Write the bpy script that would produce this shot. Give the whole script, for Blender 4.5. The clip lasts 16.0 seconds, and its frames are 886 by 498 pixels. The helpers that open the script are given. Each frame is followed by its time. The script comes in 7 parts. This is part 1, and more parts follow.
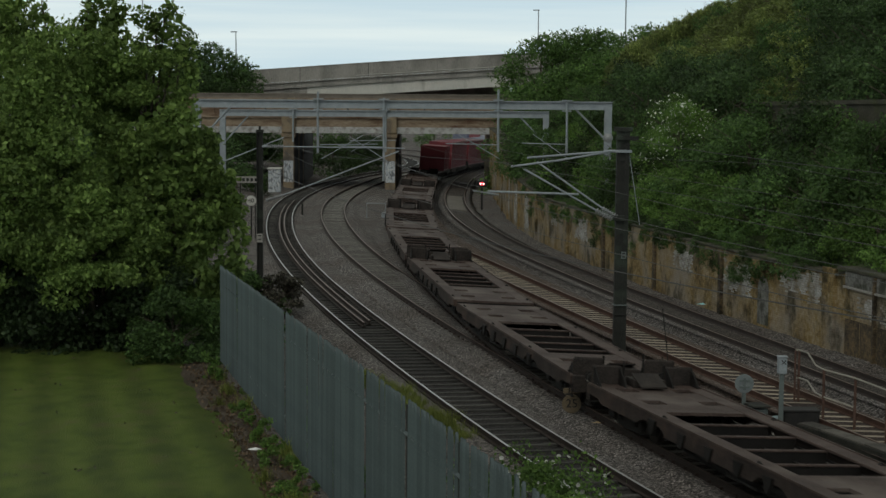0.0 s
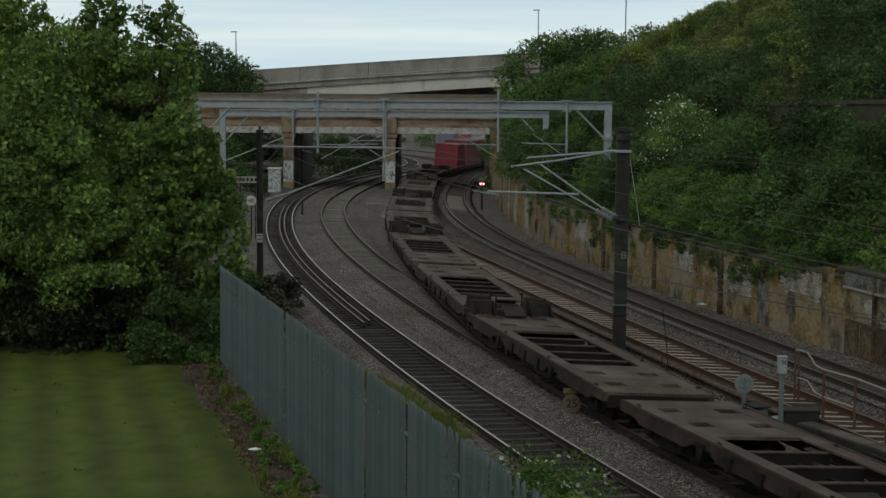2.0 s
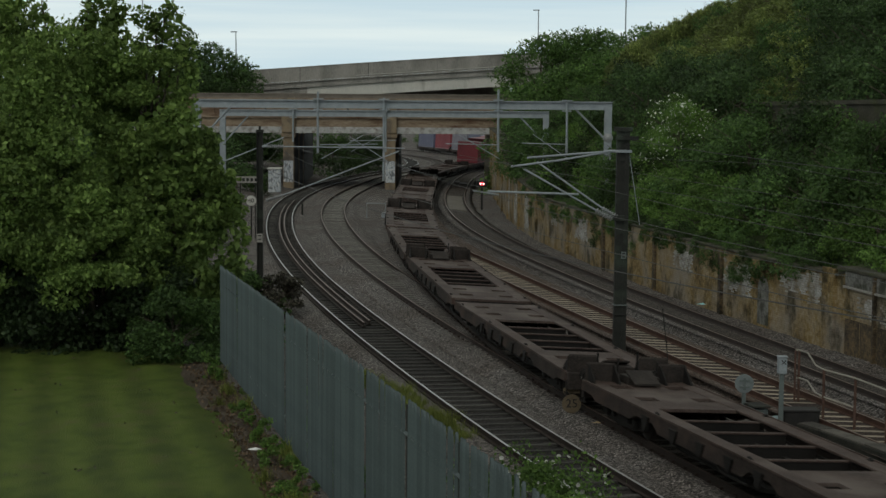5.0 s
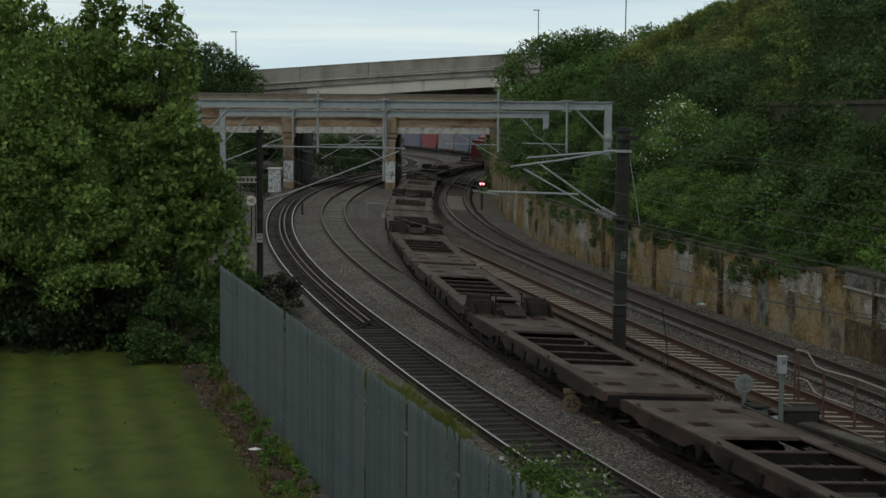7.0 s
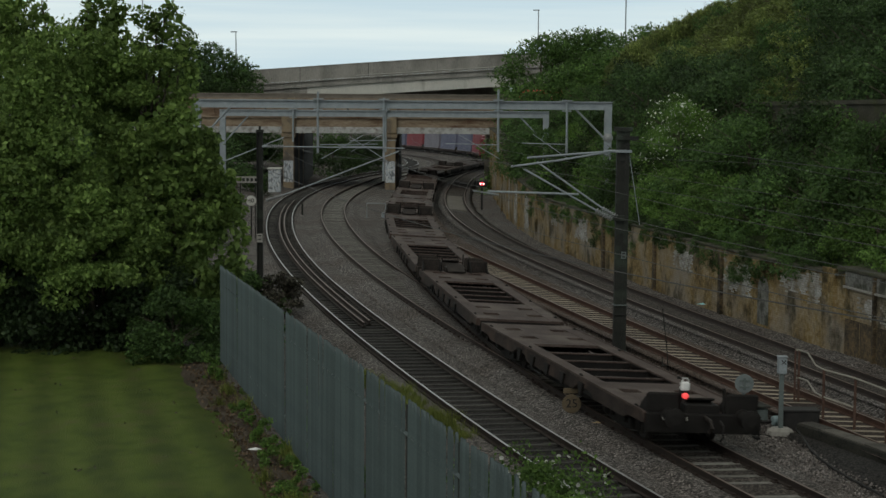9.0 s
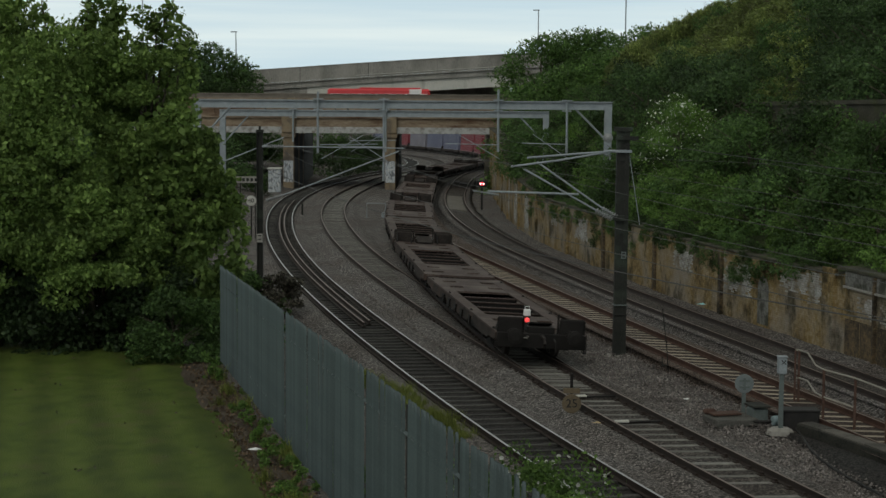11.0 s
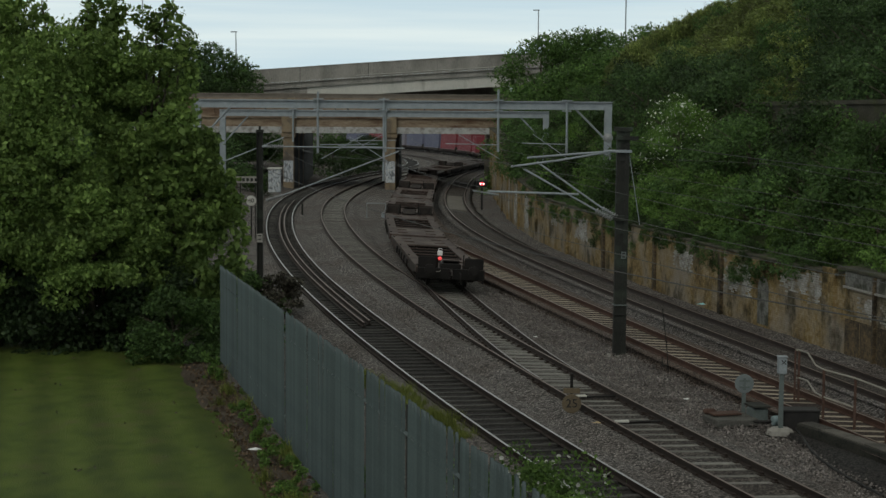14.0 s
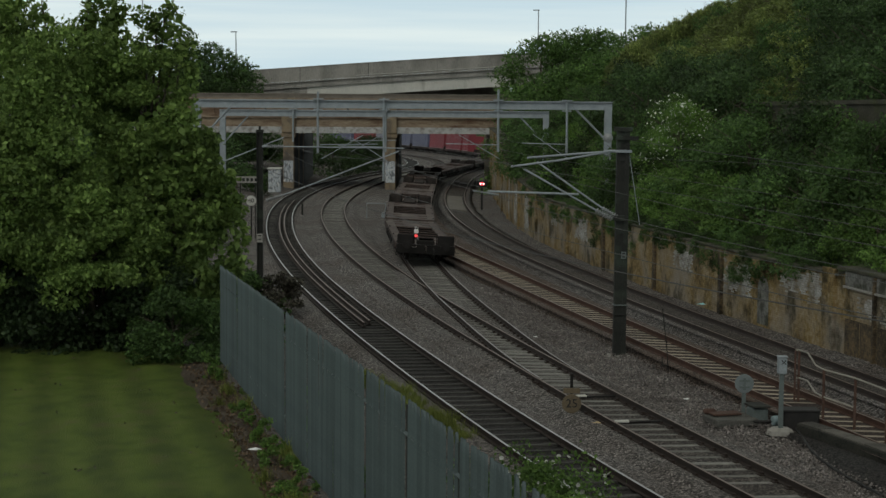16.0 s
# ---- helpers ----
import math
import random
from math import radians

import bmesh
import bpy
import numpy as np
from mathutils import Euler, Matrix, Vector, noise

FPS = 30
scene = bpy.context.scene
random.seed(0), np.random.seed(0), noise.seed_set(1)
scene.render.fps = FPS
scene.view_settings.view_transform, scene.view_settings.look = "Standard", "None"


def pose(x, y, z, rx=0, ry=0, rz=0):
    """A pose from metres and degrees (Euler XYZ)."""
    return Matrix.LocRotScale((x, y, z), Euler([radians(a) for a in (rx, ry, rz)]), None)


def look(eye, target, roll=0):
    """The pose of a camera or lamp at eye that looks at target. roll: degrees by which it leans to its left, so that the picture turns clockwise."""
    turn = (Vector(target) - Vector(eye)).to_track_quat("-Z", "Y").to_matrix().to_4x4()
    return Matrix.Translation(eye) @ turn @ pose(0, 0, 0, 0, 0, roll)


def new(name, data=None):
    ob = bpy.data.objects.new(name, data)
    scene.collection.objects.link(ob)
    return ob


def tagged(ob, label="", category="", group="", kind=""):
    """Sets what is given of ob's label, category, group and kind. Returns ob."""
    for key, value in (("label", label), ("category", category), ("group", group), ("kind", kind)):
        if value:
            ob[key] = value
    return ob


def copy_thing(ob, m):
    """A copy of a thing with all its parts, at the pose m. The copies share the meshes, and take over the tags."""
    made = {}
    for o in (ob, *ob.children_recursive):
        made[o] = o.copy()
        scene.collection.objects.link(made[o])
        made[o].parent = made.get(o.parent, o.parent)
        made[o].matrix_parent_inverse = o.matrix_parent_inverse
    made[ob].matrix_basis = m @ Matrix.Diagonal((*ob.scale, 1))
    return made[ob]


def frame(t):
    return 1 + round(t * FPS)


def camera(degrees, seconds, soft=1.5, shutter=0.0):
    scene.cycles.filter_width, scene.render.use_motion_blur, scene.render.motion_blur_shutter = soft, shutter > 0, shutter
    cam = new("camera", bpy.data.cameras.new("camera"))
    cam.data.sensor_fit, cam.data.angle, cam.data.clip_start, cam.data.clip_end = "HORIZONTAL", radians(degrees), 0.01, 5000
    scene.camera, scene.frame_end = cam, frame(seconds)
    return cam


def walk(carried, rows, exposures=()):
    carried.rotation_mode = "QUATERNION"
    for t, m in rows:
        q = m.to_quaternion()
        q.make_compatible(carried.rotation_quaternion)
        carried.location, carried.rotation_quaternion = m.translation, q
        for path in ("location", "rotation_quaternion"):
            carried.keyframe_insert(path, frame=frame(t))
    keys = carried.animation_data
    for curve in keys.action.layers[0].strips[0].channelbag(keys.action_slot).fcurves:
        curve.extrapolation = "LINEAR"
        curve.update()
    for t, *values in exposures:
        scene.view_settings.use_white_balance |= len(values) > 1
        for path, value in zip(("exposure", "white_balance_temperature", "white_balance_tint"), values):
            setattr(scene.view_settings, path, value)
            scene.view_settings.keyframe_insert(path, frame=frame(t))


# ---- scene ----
cam = camera(28.38, 16.0, soft=1.5, shutter=0.5)
EYE = (0.0, 0.0, 7.9)
CAM_POSE = look(EYE, (0.0, 100.0, 7.9 - 9.113), roll=0.4)
walk(cam, [(0.0, CAM_POSE), (16.0, CAM_POSE)], exposures=[(0.0, 0.0, 6500, 10), (16.0, 0.0, 6500, 10)])

# ---------------------------------------------------------------- light
SKY_STRENGTH = 0.12
world = bpy.data.worlds.new("overcast_sky")
scene.world = world
world.use_nodes = True
wn, wl = world.node_tree.nodes, world.node_tree.links
wn.clear()
w_out = wn.new("ShaderNodeOutputWorld")
w_bg = wn.new("ShaderNodeBackground")
w_sky = wn.new("ShaderNodeTexSky")
w_sky.sky_type = "NISHITA"
w_sky.sun_disc = False
w_sky.sun_elevation, w_sky.sun_rotation = radians(38), radians(200)
w_sky.air_density, w_sky.dust_density, w_sky.ozone_density = 1.0, 4.0, 1.0
w_hsv = wn.new("ShaderNodeHueSaturation")
w_hsv.inputs["Saturation"].default_value = 0.22
w_co = wn.new("ShaderNodeTexCoord")
w_map = wn.new("ShaderNodeMapping")
w_map.inputs["Scale"].default_value = (1.6, 1.6, 34.0)
w_noise = wn.new("ShaderNodeTexNoise")
w_noise.inputs["Scale"].default_value = 1.6
w_noise.inputs["Detail"].default_value = 5.0
w_ramp = wn.new("ShaderNodeValToRGB")
w_ramp.color_ramp.elements[0].position, w_ramp.color_ramp.elements[0].color = 0.36, (0.8, 0.88, 0.95, 1)
w_ramp.color_ramp.elements[1].position, w_ramp.color_ramp.elements[1].color = 0.62, (1.06, 1.05, 1.03, 1)
w_mix = wn.new("ShaderNodeMix")
w_mix.data_type, w_mix.blend_type = "RGBA", "MULTIPLY"
w_mix.inputs["Factor"].default_value = 1.0
w_grey = wn.new("ShaderNodeMix")
w_grey.data_type = "RGBA"
w_grey.inputs["Factor"].default_value = 0.8
w_grey.inputs["B"].default_value = (5.75, 6.3, 6.35, 1)
wl.new(w_sky.outputs["Color"], w_hsv.inputs["Color"])
wl.new(w_hsv.outputs["Color"], w_grey.inputs["A"])
wl.new(w_co.outputs["Generated"], w_map.inputs["Vector"])
wl.new(w_map.outputs["Vector"], w_noise.inputs["Vector"])
wl.new(w_noise.outputs["Fac"], w_ramp.inputs["Fac"])
wl.new(w_grey.outputs["Result"], w_mix.inputs["A"])
wl.new(w_ramp.outputs["Color"], w_mix.inputs["B"])
w_sep = wn.new("ShaderNodeSeparateXYZ")
w_fall = wn.new("ShaderNodeValToRGB")
w_fall.color_ramp.elements[0].position, w_fall.color_ramp.elements[0].color = 0.0, (1.26, 1.33, 1.34, 1)
w_fall.color_ramp.elements[1].position, w_fall.color_ramp.elements[1].color = 1.0, (0.63, 0.58, 0.5, 1)
w_mid = w_fall.color_ramp.elements.new(0.3)
w_mid.color = (0.82, 0.8, 0.75, 1)
w_cloud = wn.new("ShaderNodeMix")
w_cloud.data_type, w_cloud.blend_type = "RGBA", "MULTIPLY"
w_cloud.inputs["Factor"].default_value = 1.0
wl.new(w_co.outputs["Generated"], w_sep.inputs["Vector"])
wl.new(w_sep.outputs["Z"], w_fall.inputs["Fac"])
wl.new(w_mix.outputs["Result"], w_cloud.inputs["A"])
wl.new(w_fall.outputs["Color"], w_cloud.inputs["B"])
wl.new(w_cloud.outputs["Result"], w_bg.inputs["Color"])
w_bg.inputs["Strength"].default_value = SKY_STRENGTH
wl.new(w_bg.outputs["Background"], w_out.inputs["Surface"])

sun = new("sun", bpy.data.lights.new("sun", "SUN"))
sun.data.energy, sun.data.angle, sun.data.color = 0.5, radians(30), (1.0, 0.97, 0.92)
sun.matrix_world = look((0, 0, 60), (20, 45, 60 - 40))


# ---------------------------------------------------------------- materials
def material(name, colours, scale=3.0, fine=40.0, rough=0.8, metal=0.0, bump=0.3, bump_scale=None, spread=0.0,
             stretch=(1, 1, 1), stain=None, stain_scale=0.6, stain_from=0.52, stain_to=0.7, island=0.0, depth=0.02):
    """Two or three colours mixed by coarse and fine noise, with bump; an optional stain colour in larger patches."""
    m = bpy.data.materials.new(name)
    m.use_nodes = True
    n, l = m.node_tree.nodes, m.node_tree.links
    bsdf = n["Principled BSDF"]
    co = n.new("ShaderNodeTexCoord")
    mp = n.new("ShaderNodeMapping")
    mp.inputs["Scale"].default_value = stretch
    l.new(co.outputs["Object"], mp.inputs["Vector"])
    coarse = n.new("ShaderNodeTexNoise")
    coarse.inputs["Scale"].default_value, coarse.inputs["Detail"].default_value = scale, 6.0
    grain = n.new("ShaderNodeTexNoise")
    grain.inputs["Scale"].default_value, grain.inputs["Detail"].default_value = fine, 4.0
    l.new(mp.outputs["Vector"], coarse.inputs["Vector"])
    l.new(mp.outputs["Vector"], grain.inputs["Vector"])
    add = n.new("ShaderNodeMath")
    add.operation = "ADD"
    half = n.new("ShaderNodeMath")
    half.operation = "MULTIPLY"
    half.inputs[1].default_value = 0.5
    l.new(coarse.outputs["Fac"], add.inputs[0])
    l.new(grain.outputs["Fac"], add.inputs[1])
    l.new(add.outputs[0], half.inputs[0])
    ramp = n.new("ShaderNodeValToRGB")
    els = ramp.color_ramp.elements
    els[0].position, els[1].position = 0.36, 0.64
    els[0].color, els[1].color = (*colours[0], 1), (*colours[-1], 1)
    if len(colours) == 3:
        e = els.new(0.5)
        e.color = (*colours[1], 1)
    l.new(half.outputs[0], ramp.inputs["Fac"])
    last = ramp.outputs["Color"]
    if stain:
        sn = n.new("ShaderNodeTexNoise")
        sn.inputs["Scale"].default_value, sn.inputs["Detail"].default_value = stain_scale, 7.0
        l.new(mp.outputs["Vector"], sn.inputs["Vector"])
        sr = n.new("ShaderNodeMapRange")
        sr.inputs["From Min"].default_value, sr.inputs["From Max"].default_value = stain_from, stain_to
        l.new(sn.outputs["Fac"], sr.inputs["Value"])
        mx = n.new("ShaderNodeMix")
        mx.data_type = "RGBA"
        mx.inputs["B"].default_value = (*stain, 1)
        l.new(sr.outputs["Result"], mx.inputs["Factor"])
        l.new(last, mx.inputs["A"])
        last = mx.outputs["Result"]
    if spread or island:
        hs = n.new("ShaderNodeHueSaturation")
        mr = n.new("ShaderNodeMapRange")
        w = spread or island
        mr.inputs["To Min"].default_value, mr.inputs["To Max"].default_value = 1 - w, 1 + w
        if island:
            src = n.new("ShaderNodeNewGeometry").outputs["Random Per Island"]
        else:
            src = n.new("ShaderNodeObjectInfo").outputs["Random"]
        l.new(src, mr.inputs["Value"])
        l.new(mr.outputs["Result"], hs.inputs["Value"])
        l.new(last, hs.inputs["Color"])
        last = hs.outputs["Color"]
    l.new(last, bsdf.inputs["Base Color"])
    bsdf.inputs["Roughness"].default_value = rough
    bsdf.inputs["Metallic"].default_value = metal
    if rough >= 0.7 and metal == 0:
        bsdf.inputs["Specular IOR Level"].default_value = 0.22
    if bump:
        bp = n.new("ShaderNodeBump")
        bp.inputs["Strength"].default_value, bp.inputs["Distance"].default_value = bump, depth
        if bump_scale:
            bn = n.new("ShaderNodeTexNoise")
            bn.inputs["Scale"].default_value, bn.inputs["Detail"].default_value = bump_scale, 5.0
            l.new(co.outputs["Object"], bn.inputs["Vector"])
            l.new(bn.outputs["Fac"], bp.inputs["Height"])
        else:
            l.new(grain.outputs["Fac"], bp.inputs["Height"])
        l.new(bp.outputs["Normal"], bsdf.inputs["Normal"])
    return m


def stone_material(name, colours, scale=21.0, tint=None, tint_scale=0.25):
    """Loose stones: cells of different colours with dark gaps and relief."""
    m = bpy.data.materials.new(name)
    m.use_nodes = True
    n, l = m.node_tree.nodes, m.node_tree.links
    bsdf = n["Principled BSDF"]
    co = n.new("ShaderNodeTexCoord")
    vo = n.new("ShaderNodeTexVoronoi")
    vo.inputs["Scale"].default_value = scale
    l.new(co.outputs["Object"], vo.inputs["Vector"])
    sep = n.new("ShaderNodeSeparateColor")
    l.new(vo.outputs["Color"], sep.inputs["Color"])
    ramp = n.new("ShaderNodeValToRGB")
    els = ramp.color_ramp.elements
    els[0].position, els[1].position = 0.0, 1.0
    els[0].color, els[1].color = (*colours[0], 1), (*colours[-1], 1)
    for i, c in enumerate(colours[1:-1]):
        e = els.new((i + 1) / (len(colours) - 1))
        e.color = (*c, 1)
    l.new(sep.outputs["Red"], ramp.inputs["Fac"])
    big = n.new("ShaderNodeTexNoise")
    big.inputs["Scale"].default_value, big.inputs["Detail"].default_value = tint_scale, 8.0
    l.new(co.outputs["Object"], big.inputs["Vector"])
    mr = n.new("ShaderNodeMapRange")
    mr.inputs["From Min"].default_value, mr.inputs["From Max"].default_value = 0.42, 0.68
    l.new(big.outputs["Fac"], mr.inputs["Value"])
    mx = n.new("ShaderNodeMix")
    mx.data_type = "RGBA"
    mx.blend_type = "MULTIPLY"
    mx.inputs["B"].default_value = (*(tint or (0.75, 0.7, 0.66)), 1)
    l.new(mr.outputs["Result"], mx.inputs["Factor"])
    l.new(ramp.outputs["Color"], mx.inputs["A"])
    gap = n.new("ShaderNodeMapRange")
    gap.inputs["From Min"].default_value, gap.inputs["From Max"].default_value = 0.25, 0.75
    gap.inputs["To Min"].default_value, gap.inputs["To Max"].default_value = 1.12, 0.35
    l.new(vo.outputs["Distance"], gap.inputs["Value"])
    mg = n.new("ShaderNodeMix")
    mg.data_type, mg.blend_type = "RGBA", "MULTIPLY"
    mg.inputs["Factor"].default_value = 1.0
    l.new(mx.outputs["Result"], mg.inputs["A"])
    l.new(gap.outputs["Result"], mg.inputs["B"])
    l.new(mg.outputs["Result"], bsdf.inputs["Base Color"])
    bsdf.inputs["Roughness"].default_value = 0.95
    bsdf.inputs["Specular IOR Level"].default_value = 0.2
    bp = n.new("ShaderNodeBump")
    bp.inputs["Strength"].default_value, bp.inputs["Distance"].default_value = 0.45, 0.035
    bp.invert = True
    l.new(vo.outputs["Distance"], bp.inputs["Height"])
    l.new(bp.outputs["Normal"], bsdf.inputs["Normal"])
    return m


def leaf_material(name, dark, light, through_light=0.35, vary=(0.55, 1.35)):
    m = bpy.data.materials.new(name)
    m.use_nodes = True
    n, l = m.node_tree.nodes, m.node_tree.links
    bsdf = n["Principled BSDF"]
    geo = n.new("ShaderNodeNewGeometry")
    ramp = n.new("ShaderNodeValToRGB")
    els = ramp.color_ramp.elements
    els[0].color, els[1].color = (*dark, 1), (*light, 1)
    e = els.new(0.72)
    e.color = (*[0.5 * (a + b) for a, b in zip(dark, light)], 1)
    l.new(geo.outputs["Random Per Island"], ramp.inputs["Fac"])
    co = n.new("ShaderNodeTexCoord")
    no = n.new("ShaderNodeTexNoise")
    no.inputs["Scale"].default_value, no.inputs["Detail"].default_value = 0.8, 3.0
    l.new(co.outputs["Object"], no.inputs["Vector"])
    mr = n.new("ShaderNodeMapRange")
    mr.inputs["From Min"].default_value, mr.inputs["From Max"].default_value = 0.3, 0.7
    mr.inputs["To Min"].default_value, mr.inputs["To Max"].default_value = 0.65, 1.35
    l.new(no.outputs["Fac"], mr.inputs["Value"])
    hs = n.new("ShaderNodeHueSaturation")
    info = n.new("ShaderNodeObjectInfo")
    each = n.new("ShaderNodeMapRange")
    each.inputs["To Min"].default_value, each.inputs["To Max"].default_value = vary
    l.new(info.outputs["Random"], each.inputs["Value"])
    both = n.new("ShaderNodeMath")
    both.operation = "MULTIPLY"
    l.new(mr.outputs["Result"], both.inputs[0])
    l.new(each.outputs["Result"], both.inputs[1])
    l.new(both.outputs[0], hs.inputs["Value"])
    l.new(ramp.outputs["Color"], hs.inputs["Color"])
    l.new(hs.outputs["Color"], bsdf.inputs["Base Color"])
    bsdf.inputs["Roughness"].default_value = 0.6
    bsdf.inputs["Specular IOR Level"].default_value = 0.25
    tr = n.new("ShaderNodeBsdfTranslucent")
    l.new(hs.outputs["Color"], tr.inputs["Color"])
    ms = n.new("ShaderNodeMixShader")
    ms.inputs["Fac"].default_value = through_light
    l.new(bsdf.outputs["BSDF"], ms.inputs[1])
    l.new(tr.outputs["BSDF"], ms.inputs[2])
    l.new(ms.outputs["Shader"], n["Material Output"].inputs["Surface"])
    return m


def glow_material(name, colour, strength):
    m = bpy.data.materials.new(name)
    m.use_nodes = True
    b = m.node_tree.nodes["Principled BSDF"]
    b.inputs["Base Color"].default_value = (*colour, 1)
    b.inputs["Emission Color"].default_value = (*colour, 1)
    b.inputs["Emission Strength"].default_value = strength
    return m


M_BALLAST = stone_material("ballast_stone", [(0.022, 0.0203, 0.0187), (0.115, 0.106, 0.098), (0.325, 0.3, 0.283), (0.053, 0.049, 0.046), (0.18, 0.163, 0.15)])
M_BALLAST_MID = stone_material("grimy_ballast", [(0.016, 0.0145, 0.013), (0.065, 0.057, 0.05), (0.16, 0.142, 0.128), (0.042, 0.036, 0.032)])
M_BALLAST_DARK = stone_material("oily_ballast", [(0.008, 0.008, 0.0075), (0.03, 0.028, 0.026), (0.06, 0.055, 0.05)])
M_BALLAST_RUST = stone_material("rusty_ballast", [(0.036, 0.028, 0.023), (0.11, 0.087, 0.074), (0.21, 0.172, 0.15)], tint=(0.8, 0.7, 0.6))
M_BALLAST_INNER = stone_material("rust_dusted_ballast", [(0.018, 0.013, 0.011), (0.055, 0.04, 0.033), (0.1, 0.078, 0.065)])
M_STONE = material("loose_stone", [(0.057, 0.05, 0.046), (0.142, 0.126, 0.116), (0.257, 0.235, 0.22)], scale=1.5, fine=30, island=0.45, bump=0)
M_SOIL = material("weedy_bank_soil", [(0.02, 0.034, 0.01), (0.035, 0.052, 0.016), (0.06, 0.07, 0.028)], scale=1.2, fine=12, bump=0.8, depth=0.08)
M_SCRUB = material("leaf_litter_soil", [(0.025, 0.02, 0.014), (0.06, 0.048, 0.035), (0.11, 0.085, 0.06)], scale=1.5, fine=18, bump=0.8, depth=0.05)
M_LAWN = material("mown_grass", [(0.035, 0.058, 0.007), (0.064, 0.094, 0.012), (0.092, 0.118, 0.022)], scale=1.3, fine=26, bump=0.9, depth=0.04,
                  stain=(0.075, 0.064, 0.03), stain_scale=1.3, stain_from=0.57, stain_to=0.85, stretch=(1.5, 0.9, 1))
M_RAIL_SIDE = material("rusty_rail", [(0.018, 0.013, 0.01), (0.034, 0.022, 0.017)], rough=0.85, metal=0.2, bump=0.2)
M_RAIL_MID = material("half_worn_rail_head", [(0.17, 0.155, 0.14), (0.27, 0.25, 0.235)], rough=0.45, metal=0.9, bump=0.05)
M_RAIL_TOP = material("polished_rail_head", [(0.33, 0.33, 0.32), (0.43, 0.43, 0.42)], rough=0.38, metal=1.0, bump=0.05)
M_RAIL_DULL = material("dull_rail_head", [(0.13, 0.09, 0.07), (0.2, 0.15, 0.12)], rough=0.5, metal=0.8, bump=0.1)
M_RAIL_RUST = material("red_brown_rail_rust", [(0.045, 0.024, 0.017), (0.08, 0.045, 0.033)], rough=0.9, bump=0.2)
M_TROUGH_LID = material("weathered_trough_lid", [(0.05, 0.047, 0.04), (0.1, 0.092, 0.08)], scale=3, fine=30, rough=0.9, bump=0.4, spread=0.4)
M_TROUGH = material("grimy_dark_concrete", [(0.01, 0.0105, 0.009), (0.028, 0.028, 0.023), (0.04, 0.038, 0.03)], scale=2, fine=20, rough=0.85, bump=0.3)
M_SLEEPER = material("concrete_sleeper", [(0.09, 0.087, 0.078), (0.2, 0.195, 0.175)], scale=4, fine=50, spread=0.3, bump=0.3)
M_SLEEPER_BLACK = material("blackened_sleeper", [(0.012, 0.012, 0.011), (0.04, 0.038, 0.034), (0.095, 0.092, 0.083)], scale=4, fine=50, spread=0.45, stretch=(0.3, 4, 2), bump=0.6)
M_SLEEPER_OLD = material("grimy_sleeper", [(0.035, 0.035, 0.031), (0.115, 0.112, 0.1)], scale=5, fine=60, spread=0.35, stretch=(0.3, 4, 2), bump=0.5)
M_SLEEPER_PALE = material("pale_sleeper", [(0.22, 0.185, 0.14), (0.36, 0.31, 0.24)], scale=4, fine=50, spread=0.25, bump=0.3)
M_CONCRETE = material("weathered_concrete", [(0.17, 0.165, 0.15), (0.25, 0.24, 0.215), (0.3, 0.29, 0.26)], scale=0.5, fine=9, bump=0.2,
                      stain=(0.12, 0.115, 0.1), stain_scale=0.35, stretch=(1, 1, 0.35))
M_CONCRETE_DULL = material("dusty_concrete_infill", [(0.1, 0.092, 0.078), (0.17, 0.158, 0.134)], scale=1.2, fine=14, bump=0.2, stain=(0.09, 0.08, 0.066), stain_scale=0.8)
M_CONCRETE_PALE = material("pale_concrete_beam", [(0.42, 0.42, 0.38), (0.52, 0.51, 0.46)], scale=0.7, fine=10, bump=0.1, stretch=(1, 1, 0.3),
                           stain=(0.3, 0.29, 0.25), stain_scale=0.6, stain_from=0.58)
M_GALV = material("galvanised_steel", [(0.19, 0.22, 0.235), (0.28, 0.31, 0.325)], scale=3, fine=30, rough=0.6, metal=0.3, bump=0.05)
M_SIGN = material("pale_grey_sign_metal", [(0.125, 0.15, 0.15), (0.175, 0.2, 0.2)], scale=4, fine=30, rough=0.65, metal=0.1, bump=0.05)
M_SIGNBACK = material("dull_grey_green_sign_metal", [(0.085, 0.105, 0.1), (0.13, 0.155, 0.15)], scale=4, fine=30, rough=0.6, metal=0.2, bump=0.05)
M_MAST = material("weathered_mast_steel", [(0.016, 0.017, 0.015), (0.03, 0.031, 0.027)], scale=2, fine=25, rough=0.85, metal=0.0, bump=0.1,
                  stain=(0.045, 0.062, 0.045), stain_scale=1.2)
M_FENCE = material("green_grey_fence_paint", [(0.054, 0.074, 0.076), (0.078, 0.102, 0.102)], scale=2, fine=40, rough=0.5, metal=0.3, spread=0.16, bump=0.05)
M_WAGON = material("rusty_brown_wagon_paint", [(0.034, 0.023, 0.0195), (0.063, 0.0445, 0.0375), (0.09, 0.067, 0.057)], scale=1.3, fine=18, rough=0.75, bump=0.15,
                   stain=(0.112, 0.09, 0.078), stain_scale=0.7)
# Wagon brown darkened for the sides: their shade is put into the colour.
M_WAGON_SIDE = material("shaded_brown_wagon_side", [(0.014, 0.0105, 0.0088), (0.03, 0.0225, 0.019), (0.045, 0.034, 0.03)], scale=1.6, fine=20, rough=0.8, bump=0.15,
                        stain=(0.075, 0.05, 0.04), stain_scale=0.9)
